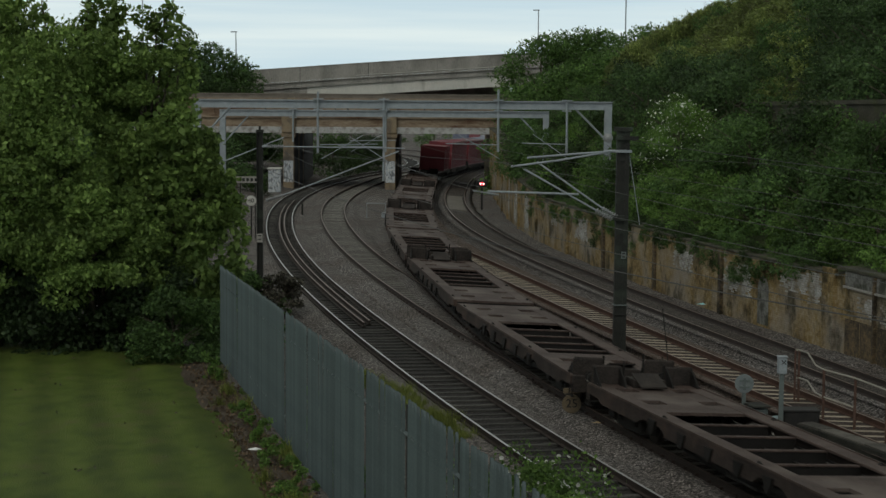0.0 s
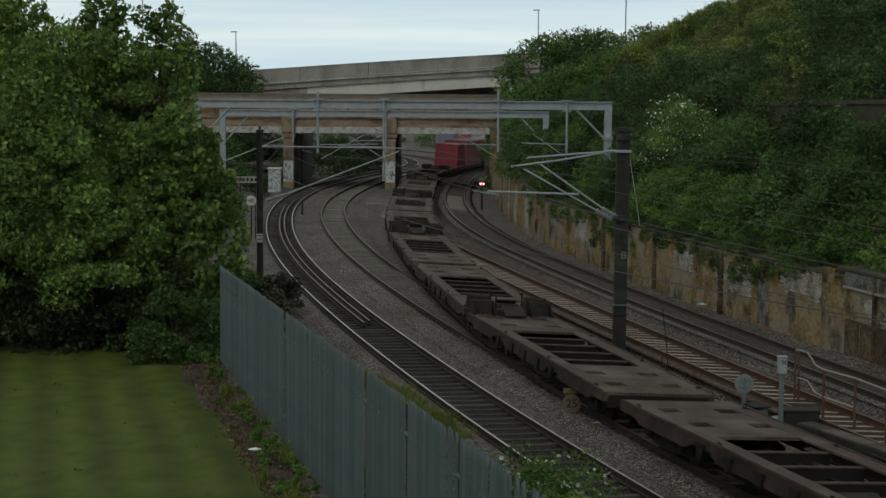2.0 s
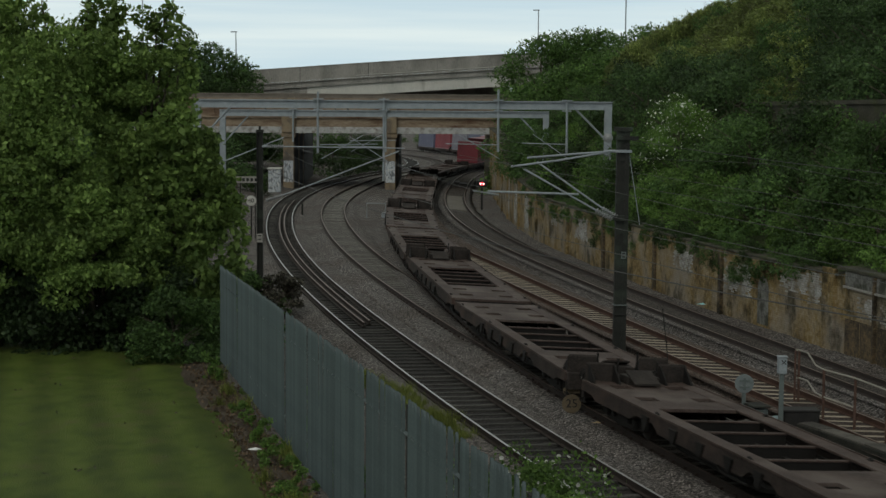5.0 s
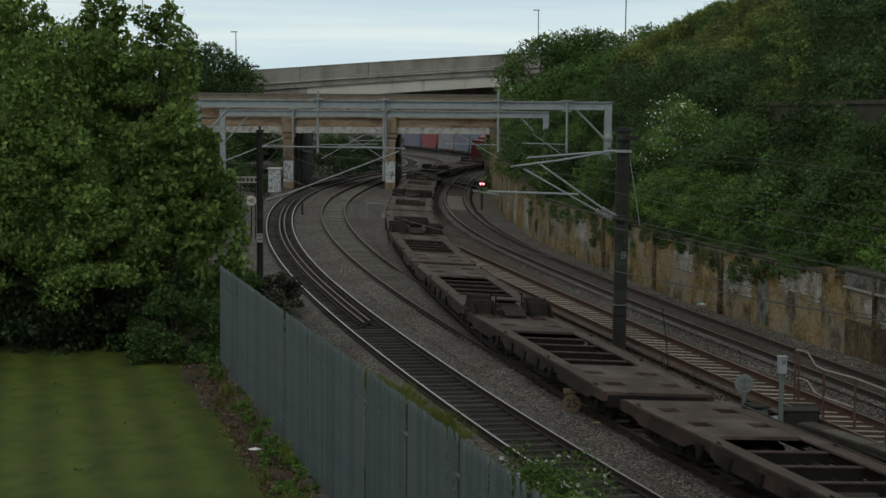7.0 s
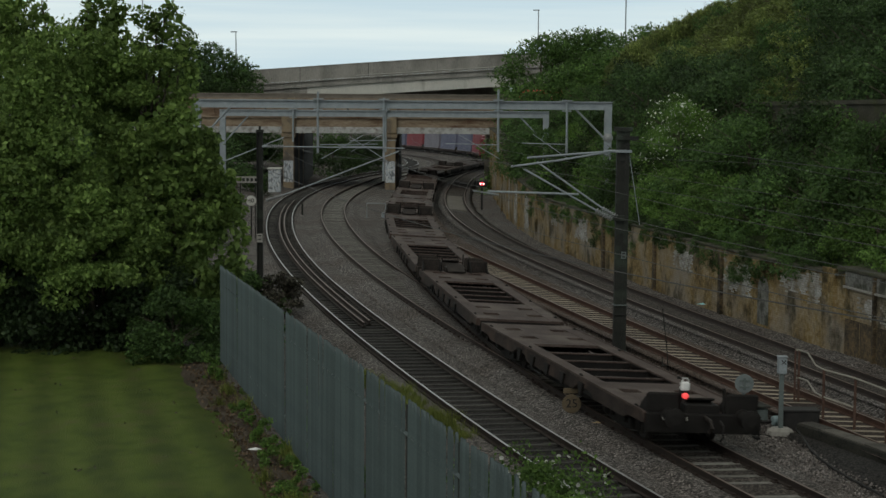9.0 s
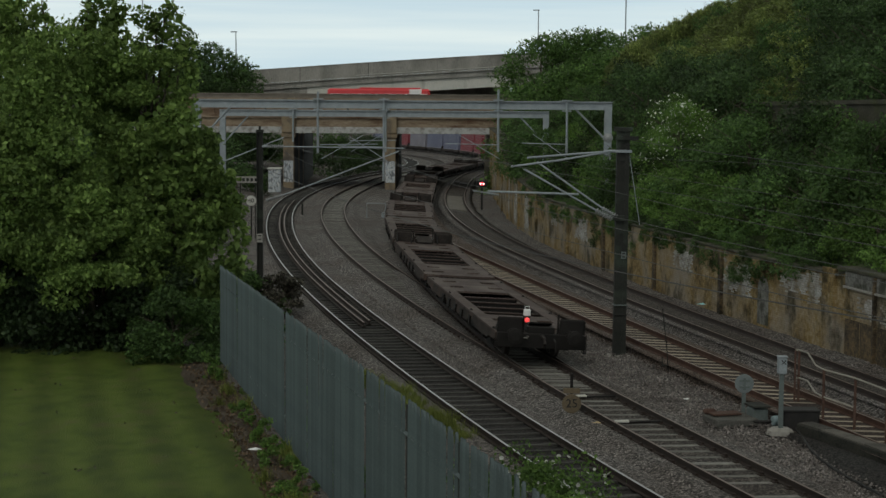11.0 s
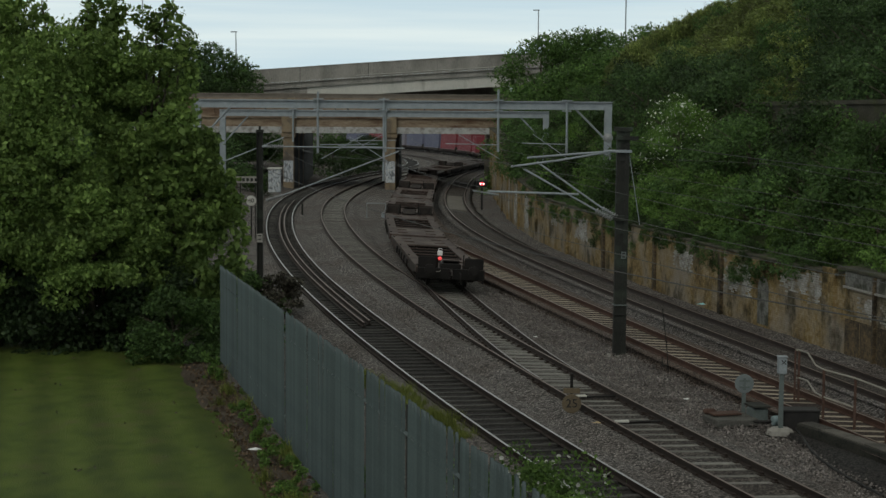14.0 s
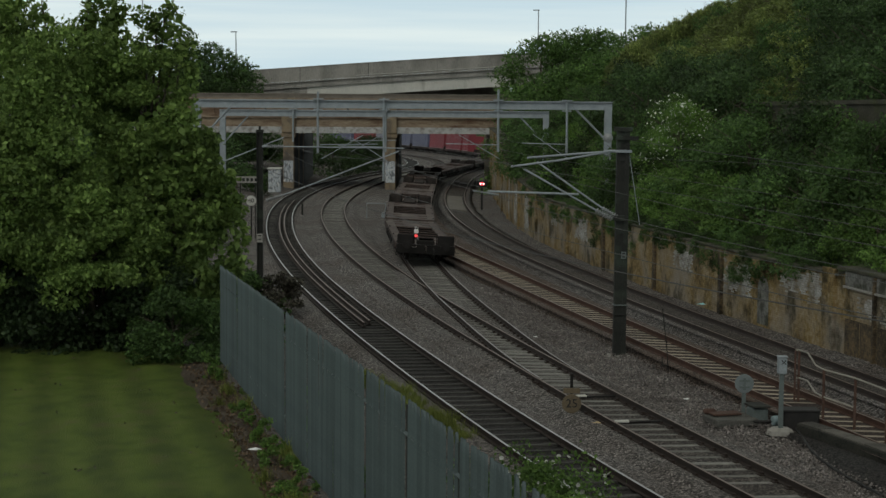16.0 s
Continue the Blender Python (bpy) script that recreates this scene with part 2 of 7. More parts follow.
M_WAGON_SOOT = material("sooty_wagon_end_steel", [(0.012, 0.01, 0.009), (0.028, 0.023, 0.02), (0.045, 0.037, 0.032)], scale=2, fine=22, rough=0.8, bump=0.15)
# Grimy steel, taken near black to hold the shade in and under the wagons.
M_WAGON_DARK = material("grimy_shaded_wagon_steel", [(0.006, 0.0055, 0.005), (0.016, 0.014, 0.0125)], scale=2, fine=25, rough=0.75, bump=0.15)
M_WHEEL = material("wheel_steel", [(0.02, 0.016, 0.014), (0.045, 0.038, 0.033)], rough=0.6, metal=0.5, bump=0.1)
M_GIRDER = material("rusty_cream_girder_paint", [(0.14, 0.105, 0.072), (0.215, 0.165, 0.115), (0.29, 0.235, 0.17)], scale=0.8, fine=9, bump=0.1,
                    stretch=(0.35, 1, 1.8), stain=(0.09, 0.05, 0.03), stain_scale=0.9, stain_from=0.5, stain_to=0.66)
M_FLANGE = material("flaking_white_flange_paint", [(0.26, 0.27, 0.26), (0.45, 0.45, 0.43)], scale=1.2, fine=14, bump=0.1,
                    stain=(0.14, 0.12, 0.1), stain_scale=2.6, stain_from=0.48, stain_to=0.75)
M_PIER = material("ochre_brick_pier", [(0.15, 0.115, 0.075), (0.24, 0.19, 0.125)], scale=1.0, fine=12, bump=0.2, stain=(0.08, 0.07, 0.06), stain_scale=1.1, stain_from=0.48)
M_GRAFFITI = material("graffiti_paint", [(0.5, 0.52, 0.52), (0.3, 0.34, 0.37), (0.55, 0.55, 0.53)], scale=6, fine=12, bump=0, stain=(0.14, 0.15, 0.16), stain_scale=7, stain_from=0.5, stain_to=0.6, stretch=(1, 1, 0.5))
M_PARAPET = material("parapet_stone", [(0.115, 0.1, 0.082), (0.18, 0.16, 0.135)], scale=1, fine=12, bump=0.2)
# Black for rubber and grime, and for the shade painted under the bridge.
M_BLACK = material("black_rubber_grime_and_shade", [(0.012, 0.012, 0.012), (0.03, 0.028, 0.026)], rough=0.7, bump=0.1)
M_INSUL = material("porcelain_insulator", [(0.14, 0.15, 0.15), (0.24, 0.25, 0.25)], rough=0.3, bump=0)
M_WIRE = material("copper_wire_weathered", [(0.03, 0.03, 0.028), (0.05, 0.05, 0.045)], rough=0.6, bump=0)
M_YELLOW = material("faded_yellow_sign", [(0.075, 0.056, 0.033), (0.125, 0.094, 0.052)], rough=0.6, bump=0.05, scale=8)
M_WHITE = material("white_paint", [(0.62, 0.63, 0.62), (0.75, 0.75, 0.73)], rough=0.6, bump=0.05)
M_RUST_STEEL = material("rust_brown_plate", [(0.055, 0.032, 0.024), (0.1, 0.06, 0.046)], scale=3, fine=25, rough=0.85, bump=0.2)
M_BARK = material("bark", [(0.05, 0.04, 0.03), (0.1, 0.085, 0.065)], scale=3, fine=25, stretch=(1, 1, 0.3), bump=0.7)
M_RED = material("red_container_paint", [(0.13, 0.014, 0.021), (0.19, 0.022, 0.031)], scale=0.6, fine=8, rough=0.55, bump=0.03)
M_BLUE = material("grey_blue_container_paint", [(0.065, 0.07, 0.12), (0.11, 0.115, 0.165)], scale=0.6, fine=8, rough=0.55, bump=0.03)
M_GREY = material("grey_container_paint", [(0.11, 0.105, 0.13), (0.18, 0.17, 0.195)], scale=0.6, fine=8, rough=0.55, bump=0.03)
M_BUS = material("red_bus_paint", [(0.5, 0.03, 0.035), (0.6, 0.045, 0.05)], rough=0.35, bump=0)
M_GLASS_DARK = material("dark_window_glass", [(0.02, 0.025, 0.03), (0.03, 0.035, 0.04)], rough=0.08, bump=0)
M_LEAF_TREE = leaf_material("broad_leaf_green", (0.068, 0.116, 0.028), (0.243, 0.352, 0.095), 0.48, vary=(0.95, 1.12))
M_LEAF_SHRUB = leaf_material("shrub_leaf_green", (0.034, 0.07, 0.019), (0.105, 0.185, 0.05), vary=(0.4, 1.35))
M_LEAF_FRESH = leaf_material("fresh_leaf_green", (0.056, 0.11, 0.023), (0.165, 0.28, 0.062), vary=(0.6, 1.35))
M_LEAF_DARK = leaf_material("dark_leaf_green", (0.03, 0.06, 0.02), (0.09, 0.15, 0.048), vary=(0.45, 1.2))
M_LEAF_BANK = leaf_material("bank_tree_green", (0.046, 0.096, 0.023), (0.135, 0.235, 0.056), vary=(0.75, 1.25))
# Leaves darkened so that the shade under the crowns sits in their colour.
M_LEAF_HEDGE = leaf_material("hedge_green_with_painted_shade", (0.014, 0.028, 0.01), (0.05, 0.085, 0.028), 0.2, vary=(0.8, 1.1))
M_LEAF_DRY = leaf_material("withered_leaf_brown", (0.036, 0.033, 0.024), (0.12, 0.11, 0.08), 0.1)
M_LEAF_GRASS = leaf_material("rough_grass_yellow_green", (0.1, 0.13, 0.024), (0.3, 0.34, 0.09), 0.45, vary=(0.7, 1.2))
M_LEAF_HILL = leaf_material("hillside_leaf_green", (0.085, 0.118, 0.031), (0.235, 0.285, 0.085), vary=(0.6, 1.3))
M_DEAD_LEAF = leaf_material("dead_leaf_brown", (0.05, 0.034, 0.02), (0.2, 0.14, 0.085), 0.1)
M_PETAL = leaf_material("white_petal", (0.6, 0.62, 0.55), (0.75, 0.75, 0.7), 0.3)
M_SIGNAL = glow_material("red_signal_glow", (0.8, 0.02, 0.04), 0.6)
M_TAIL = glow_material("red_tail_lamp_glow", (1.0, 0.08, 0.08), 0.8)
M_LIT = glow_material("lamp_lens_glow", (1.0, 0.4, 0.42), 3.0)


# ---------------------------------------------------------------- mesh helpers
class Geo:
    """Vertices and faces gathered for one mesh."""

    def __init__(self):
        self.v, self.f = [], []

    def add(self, verts, faces):
        k = len(self.v)
        self.v += [tuple(p) for p in verts]
        self.f += [tuple(i + k for i in f) for f in faces]
        return self

    def box(self, c, s, m=None, ch=0.0):
        """A box with centre c and size s; ch: chamfer of its upright and level edges."""
        hx, hy, hz = s[0] / 2, s[1] / 2, s[2] / 2
        if ch <= 0:
            vs = [(x, y, z) for z in (-hz, hz) for x, y in ((-hx, -hy), (hx, -hy), (hx, hy), (-hx, hy))]
            fs = [(3, 2, 1, 0), (4, 5, 6, 7), (0, 1, 5, 4), (1, 2, 6, 5), (2, 3, 7, 6), (3, 0, 4, 7)]
        else:
            ring = [(-hx + ch, -hy), (hx - ch, -hy), (hx, -hy + ch), (hx, hy - ch), (hx - ch, hy), (-hx + ch, hy), (-hx, hy - ch), (-hx, -hy + ch)]
            kx, ky = (hx - ch) / hx, (hy - ch) / hy
            vs = [(x * kx, y * ky, -hz) for x, y in ring] + [(x, y, -hz + ch) for x, y in ring]
            vs += [(x, y, hz - ch) for x, y in ring] + [(x * kx, y * ky, hz) for x, y in ring]
            fs = [tuple(range(7, -1, -1)), tuple(range(24, 32))]
            for r in range(3):
                fs += [(8 * r + i, 8 * r + (i + 1) % 8, 8 * r + 8 + (i + 1) % 8, 8 * r + 8 + i) for i in range(8)]
        if m is not None:
            vs = [m @ Vector(p) for p in vs]
        return self.add([(p[0] + c[0], p[1] + c[1], p[2] + c[2]) for p in vs], fs)

    def tube(self, pts, r, n=8, caps=True):
        """A round bar along points; r may be one radius or one per point."""
        pts = [Vector(p) for p in pts]
        rs = r if isinstance(r, (list, tuple)) else [r] * len(pts)
        k = len(self.v)
        up = Vector((0, 0, 1))
        for i, p in enumerate(pts):
            d = (pts[min(i + 1, len(pts) - 1)] - pts[max(i - 1, 0)]).normalized()
            a = d.cross(up)
            if a.length < 0.05:
                a = d.cross(Vector((0, 1, 0)))
            a.normalize()
            b = d.cross(a)
            for j in range(n):
                t = 2 * math.pi * j / n
                self.v.append(tuple(p + (a * math.cos(t) + b * math.sin(t)) * rs[i]))
        for i in range(len(pts) - 1):
            for j in range(n):
                q = (j + 1) % n
                self.f.append((k + i * n + j, k + i * n + q, k + (i + 1) * n + q, k + (i + 1) * n + j))
        if caps:
            self.f.append(tuple(k + j for j in reversed(range(n))))
            self.f.append(tuple(k + (len(pts) - 1) * n + j for j in range(n)))
        return self

    def lathe(self, base, axis, rings, n=16):
        """Rings (distance along axis, radius) turned about an axis from base."""
        base, axis = Vector(base), Vector(axis).normalized()
        return self.tube([base + axis * h for h, _ in rings], [r for _, r in rings], n)

    def sweep(self, frames, profile, closed=True, ends=True):
        """profile (across, up) carried along frames (point, right, up)."""
        k, n = len(self.v), len(profile)
        for p, a, u in frames:
            for x, z in profile:
                self.v.append(tuple(p + a * x + u * z))
        m = n if closed else n - 1
        for i in range(len(frames) - 1):
            for j in range(m):
                q = (j + 1) % n
                self.f.append((k + i * n + j, k + i * n + q, k + (i + 1) * n + q, k + (i + 1) * n + j))
        if closed and ends:
            self.f.append(tuple(k + j for j in range(n)))
            self.f.append(tuple(k + (len(frames) - 1) * n + j for j in reversed(range(n))))
        return self

    def mesh(self, name, mat, smooth=False):
        me = bpy.data.meshes.new(name)
        me.from_pydata(self.v, [], self.f)
        me.materials.append(mat)
        bm = bmesh.new()
        bm.from_mesh(me)
        bmesh.ops.recalc_face_normals(bm, faces=bm.faces)
        bm.to_mesh(me)
        bm.free()
        if smooth:
            me.polygons.foreach_set("use_smooth", [True] * len(me.polygons))
        return me


def thing(name, label, category, at=None, group="", kind=""):
    ob = new(name)
    ob.empty_display_size = 0.2
    if at is not None:
        ob.matrix_basis = at
    return tagged(ob, label, category, group, kind)


def part(name, geo, mat, parent, label="", at=None, smooth=False):
    data = geo.mesh(name, mat, smooth) if isinstance(geo, Geo) else geo
    ob = new(name, data)
    ob.parent = parent
    if at is not None:
        ob.matrix_basis = at
    return tagged(ob, label)


def solid(name, geo, mat, label, category="", kind="", group="", smooth=False, at=None):
    ob = new(name, geo.mesh(name, mat, smooth) if isinstance(geo, Geo) else geo)
    if at is not None:
        ob.matrix_basis = at
    return tagged(ob, label, category, group, kind)


# ---------------------------------------------------------------- plan of the line
def rail_level(y):
    """Height of the rail heads: level in the foreground, falling beyond."""
    if y < 95:
        return 0.0
    if y < 125:
        return -(y - 95) ** 2 / 3822.0
    if y < 165:
        return -0.2355 - 0.0157 * (y - 125)
    return max(-0.8635 - 0.0165 * (y - 165), -4.2)


class Path:
    """A smooth plan curve through control points, measured by its length."""

    def __init__(self, pts, step=0.5):
        pts = [Vector((x, y, 0)) for x, y in pts]
        pts = [2 * pts[0] - pts[1]] + pts + [2 * pts[-1] - pts[-2]]
        dense = []
        for i in range(1, len(pts) - 2):
            p0, p1, p2, p3 = pts[i - 1:i + 3]
            d1, d2, d3 = (p1 - p0).length, (p2 - p1).length, (p3 - p2).length
            m1 = ((p1 - p0) / d1 * d2 + (p2 - p1) / d2 * d1) / (d1 + d2) * d2
            m2 = ((p2 - p1) / d2 * d3 + (p3 - p2) / d3 * d2) / (d2 + d3) * d2
            k = max(2, int(d2 / step))
            for j in range(k):
                t = j / k
                dense.append((2 * t ** 3 - 3 * t * t + 1) * p1 + (t ** 3 - 2 * t * t + t) * m1 + (3 * t * t - 2 * t ** 3) * p2 + (t ** 3 - t * t) * m2)
        dense.append(pts[-2])
        self.p = np.array([(q.x, q.y) for q in dense])
        self.s = np.concatenate(([0], np.cumsum(np.hypot(*np.diff(self.p, axis=0).T))))

    def at(self, s):
        """Point on the rail level and unit direction at length s."""
        x, y = np.interp(s, self.s, self.p[:, 0]), np.interp(s, self.s, self.p[:, 1])
        a, b = max(s - 0.6, 0), min(s + 0.6, self.s[-1])
        d = Vector((np.interp(b, self.s, self.p[:, 0]) - np.interp(a, self.s, self.p[:, 0]),
                    np.interp(b, self.s, self.p[:, 1]) - np.interp(a, self.s, self.p[:, 1]), 0)).normalized()
        return Vector((x, y, rail_level(y))), d

    def length_at(self, y):
        """Length at which the curve first reaches depth y."""
        return float(self.s[int(np.argmax(self.p[:, 1] >= y))])

    def x_at(self, y):
        i = int(np.argmax(self.p[:, 1] >= y))
        return float(self.p[i, 0])

    def frames(self, s0, s1, step):
        out = []
        for s in np.linspace(s0, s1, max(2, int((s1 - s0) / step) + 1)):
            p, d = self.at(float(s))
            out.append((p, Vector((d.y, -d.x, 0)), Vector((0, 0, 1))))
        return out


TRACK_A = Path([(16.5, -10), (11.2, 8), (6.95, 22), (4.0, 32), (1.32, 42), (-1.09, 52), (-3.72, 64), (-6.38, 78), (-8.46, 92), (-9.92, 106), (-10.87, 120),
                (-11.34, 135), (-11.05, 155), (-9.22, 180), (-6.2, 205), (-4.2, 230), (-5.0, 255), (-9.0, 285), (-17, 320), (-30, 360)])
TRACK_B = Path([(20.0, -10), (14.3, 8), (10.13, 22), (7.3, 32), (4.71, 42), (2.38, 52), (-0.22, 64), (-2.89, 78), (-5.04, 92), (-6.59, 106), (-7.49, 120),
                (-7.77, 135), (-7.26, 155), (-5.73, 180), (-2.7, 205), (-0.6, 230), (-1.3, 255), (-5.0, 285), (-13, 320), (-26, 360)])
TRACK_C = Path([(24.7, -10), (19.7, 8), (15.32, 22), (12.44, 32), (9.85, 42), (7.56, 52), (4.98, 64), (2.14, 78), (-0.45, 92), (-1.62, 104), (-2.06, 114), (-2.1, 125)])
TRACK_D = Path([(25.0, -10), (20.7, 8), (17.35, 22), (15.05, 32), (12.82, 42), (10.67, 52), (8.14, 64), (5.47, 78), (3.14, 92), (1.66, 106), (0.99, 120),
                (0.88, 135), (1.31, 155), (2.32, 180), (4.4, 205), (8.0, 235), (13.0, 265)])
TRACK_E = Path([(34.0, -50), (20.0, -10), (14.3, 8), (10.13, 22), (7.3, 32), (4.71, 42), (2.95, 50), (1.42, 60), (0.14, 70), (-0.87, 80), (-1.6, 90), (-2.08, 105),
                (-2.1, 125), (-1.95, 145), (-1.7, 170), (1.0, 195), (4.9, 222), (6.5, 245), (5.6, 268), (1.0, 298), (-5.2, 328), (-14, 360), (-26, 390), (-41, 420), (-58, 450)])
WALL = Path([(19.5, 20), (16.2, 36), (13.2, 52), (12.04, 57.2), (11.18, 60.7), (10.3, 64.3), (8.4, 74), (7.0, 82.4), (6.17, 88), (5.35, 93.8), (4.74, 100.5), (4.25, 110), (4.1, 121), (4.1, 135), (4.05, 156)])
FENCE = Path([(2.05, 10), (0.92, 15), (0.09, 18.65), (-2.28, 29.1), (-5.52, 43.4)])


def lawn_level(y):
    """The lawn climbs gently towards the viewer."""
    return 0.93 + 0.033 * (45.0 - max(8.0, min(y, 45.0)))



# ---------------------------------------------------------------- ground
def sheet(xs, ys, height):
    g = Geo()
    nx = len(xs)
    g.v = [(x, y, height(x, y)) for y in ys for x in xs]
    g.f = [(j * nx + i, j * nx + i + 1, (j + 1) * nx + i + 1, (j + 1) * nx + i) for j in range(len(ys) - 1) for i in range(nx - 1)]
    return g


def ground_height(x, y):
    z = rail_level(y) - 0.3
    if -20 < y < 170 and -30 < x < 25:
        z += 0.05 * noise.noise((x * 0.5, y * 0.5, 0)) + 0.03 * noise.noise((x * 1.7, y * 1.7, 3))
    xa = TRACK_A.x_at(max(-9.0, min(y, 350.0)))
    d = xa - 2.6 - x
    if d > 0:
        z += min(d * 0.28, lawn_level(y) + 0.18 if y < 60 else 1.11 + min((y - 60) * 0.02, 0.6))
    return z


def steps(*runs):
    out = []
    for a, b, n in runs:
        out += list(np.linspace(a, b, n, endpoint=False))
    return out + [runs[-1][1]]


XS = steps((-1500, -100, 7), (-100, -30, 10), (-30, 26, 80), (26, 100, 10), (100, 1500, 7))
YS = steps((-120, -12, 8), (-12, 130, 150), (130, 400, 80), (400, 3000, 10))
solid("ground", sheet(XS, YS, ground_height), M_BALLAST, "reddish grey stone ballast over the railway formation", kind="structure", smooth=True)


# ---------------------------------------------------------------- railway tracks
RAIL_PROFILE = [(-0.07, -0.16), (0.07, -0.16), (0.07, -0.145), (0.012, -0.125), (0.012, -0.045), (0.036, -0.035), (0.036, -0.004), (0.03, 0.0),
                (-0.03, 0.0), (-0.036, -0.004), (-0.036, -0.035), (-0.012, -0.045), (-0.012, -0.125), (-0.07, -0.145)]
GAUGE = 1.505


def canted(frames, cant):
    a = math.atan2(cant, GAUGE)
    out = []
    for p, r, u in frames:
        out.append((p, r * math.cos(a) - u * math.sin(a), u * math.cos(a) + r * math.sin(a)))
    return out


def sleeper_mesh(name, mat, length=2.5, w=0.095, dip=0.0):
    """A sleeper with bevelled top edges, lower between the rails where dip is given."""
    g = Geo()
    h = length / 2
    prof = [(-w - 0.03, -0.2), (w + 0.03, -0.2), (w + 0.02, -0.03), (w, 0.0), (-w, 0.0), (-w - 0.02, -0.03)]
    xs = (-h, -0.55, -0.3, 0.3, 0.55, h) if dip else (-h, h)
    g.v = [(x, y, z - (dip if abs(x) < 0.4 and z > -0.1 else 0)) for x in xs for y, z in prof]
    n = len(xs)
    g.f = [(6 * k + i, 6 * k + (i + 1) % 6, 6 * k + 6 + (i + 1) % 6, 6 * k + 6 + i) for k in range(n - 1) for i in range(6)]
    g.f += [tuple(range(5, -1, -1)), tuple(range(6 * n - 6, 6 * n))]
    return g.mesh(name, mat)


def chair_mesh():
    """Cast rail chairs, one under each rail of a sleeper."""
    g = Geo()
    for x in (-GAUGE / 2, GAUGE / 2):
        g.box((x, 0, 0.012), (0.36, 0.17, 0.03), ch=0.006)
        for s in (-1, 1):
            g.box((x + s * 0.1, 0, 0.045), (0.07, 0.1, 0.06))
    return g.mesh("rail_chairs", M_RAIL_SIDE)


CHAIRS = chair_mesh()


def railway(name, label, path, s0, s1, sleeper, head_mat, bed_mat, pitch=0.65, seed=1, bed=1.75, rail_mat=M_RAIL_SIDE, inner=None, cover=0.012, cant=0.05, chairs=(1e9, 0), bed_left=None, run=0.9, sink=0.0):
    rng = random.Random(seed)
    root = thing(name, label, "railway track", kind="structure")
    fr = canted(path.frames(s0, s1, 1.2), cant)
    left = bed_left or bed
    crown = [(-left - run, -0.42), (-left, -0.14), (-1.3, -0.098), (-0.9, -0.104), (-0.78, -0.155), (-0.6, -0.166), (0, -0.186), (0.6, -0.206), (0.78, -0.208), (0.9, -0.163), (1.3, -0.178), (bed, -0.2), (bed + 0.9, -0.42)]
    tilt = (cant - 0.05) / GAUGE
    crown = [(x, z - sink if abs(x) < 0.8 else z) for x, z in crown]
    crown = [(x, z if z < -0.4 else z - tilt * x) for x, z in crown]
    part("ballast_bed", Geo().sweep(path.frames(s0, s1, 1.5), crown, closed=False), bed_mat, root, "strip of stone ballast under the sleepers", smooth=True)
    if inner:
        rough = [(p + u * (0.014 * noise.noise((i * 0.7, seed * 9.0, 0)) + rng.uniform(-0.005, 0.005)), r, u) for i, (p, r, u) in enumerate(path.frames(s0, s1, 0.45))]
        part("four_foot", Geo().sweep(rough, [(x, z + cover) for x, z in crown[4:9]], closed=False), inner, root, "darker stones between the rails", smooth=True)
    for side in (-1, 1):
        f2 = [(p + r * side * GAUGE / 2, r, u) for p, r, u in fr]
        rail = part("rail", Geo().sweep(f2, RAIL_PROFILE), rail_mat, root)
        part("rail_head", Geo().sweep([(p + u * 0.003, r, u) for p, r, u in f2], [(-0.028, -0.004), (0.028, -0.004), (0.028, 0.0), (-0.028, 0.0)]), head_mat, rail, "worn running surface of the rail")
    s = s0
    a = math.atan2(cant, GAUGE)
    k = 0
    while s < s1 and k < 330:
        p, d = path.at(s)
        o = part("sleeper", sleeper, None, root)
        o.matrix_basis = (Matrix.Translation((p.x, p.y, p.z - 0.165 + rng.uniform(-0.006, 0.006)))
                          @ Matrix.Rotation(math.atan2(d.y, d.x) - math.pi / 2 + rng.uniform(-0.02, 0.02), 4, "Z") @ Matrix.Rotation(a, 4, "Y"))
        if chairs[0] < p.y < chairs[1]:
            part("rail_chairs", CHAIRS, None, root, at=o.matrix_basis.copy())
        s += pitch + rng.uniform(-0.02, 0.02)
        k += 1
    return root


SLEEPER_BLACK = sleeper_mesh("sleeper", M_SLEEPER_BLACK, w=0.075, dip=0.016)
SLEEPER_OLD = sleeper_mesh("sleeper", M_SLEEPER_OLD, w=0.08, dip=0.014)
SLEEPER_GREY = sleeper_mesh("sleeper", M_SLEEPER, w=0.085)
SLEEPER_PALE = sleeper_mesh("sleeper", M_SLEEPER_PALE, length=2.1, w=0.07)


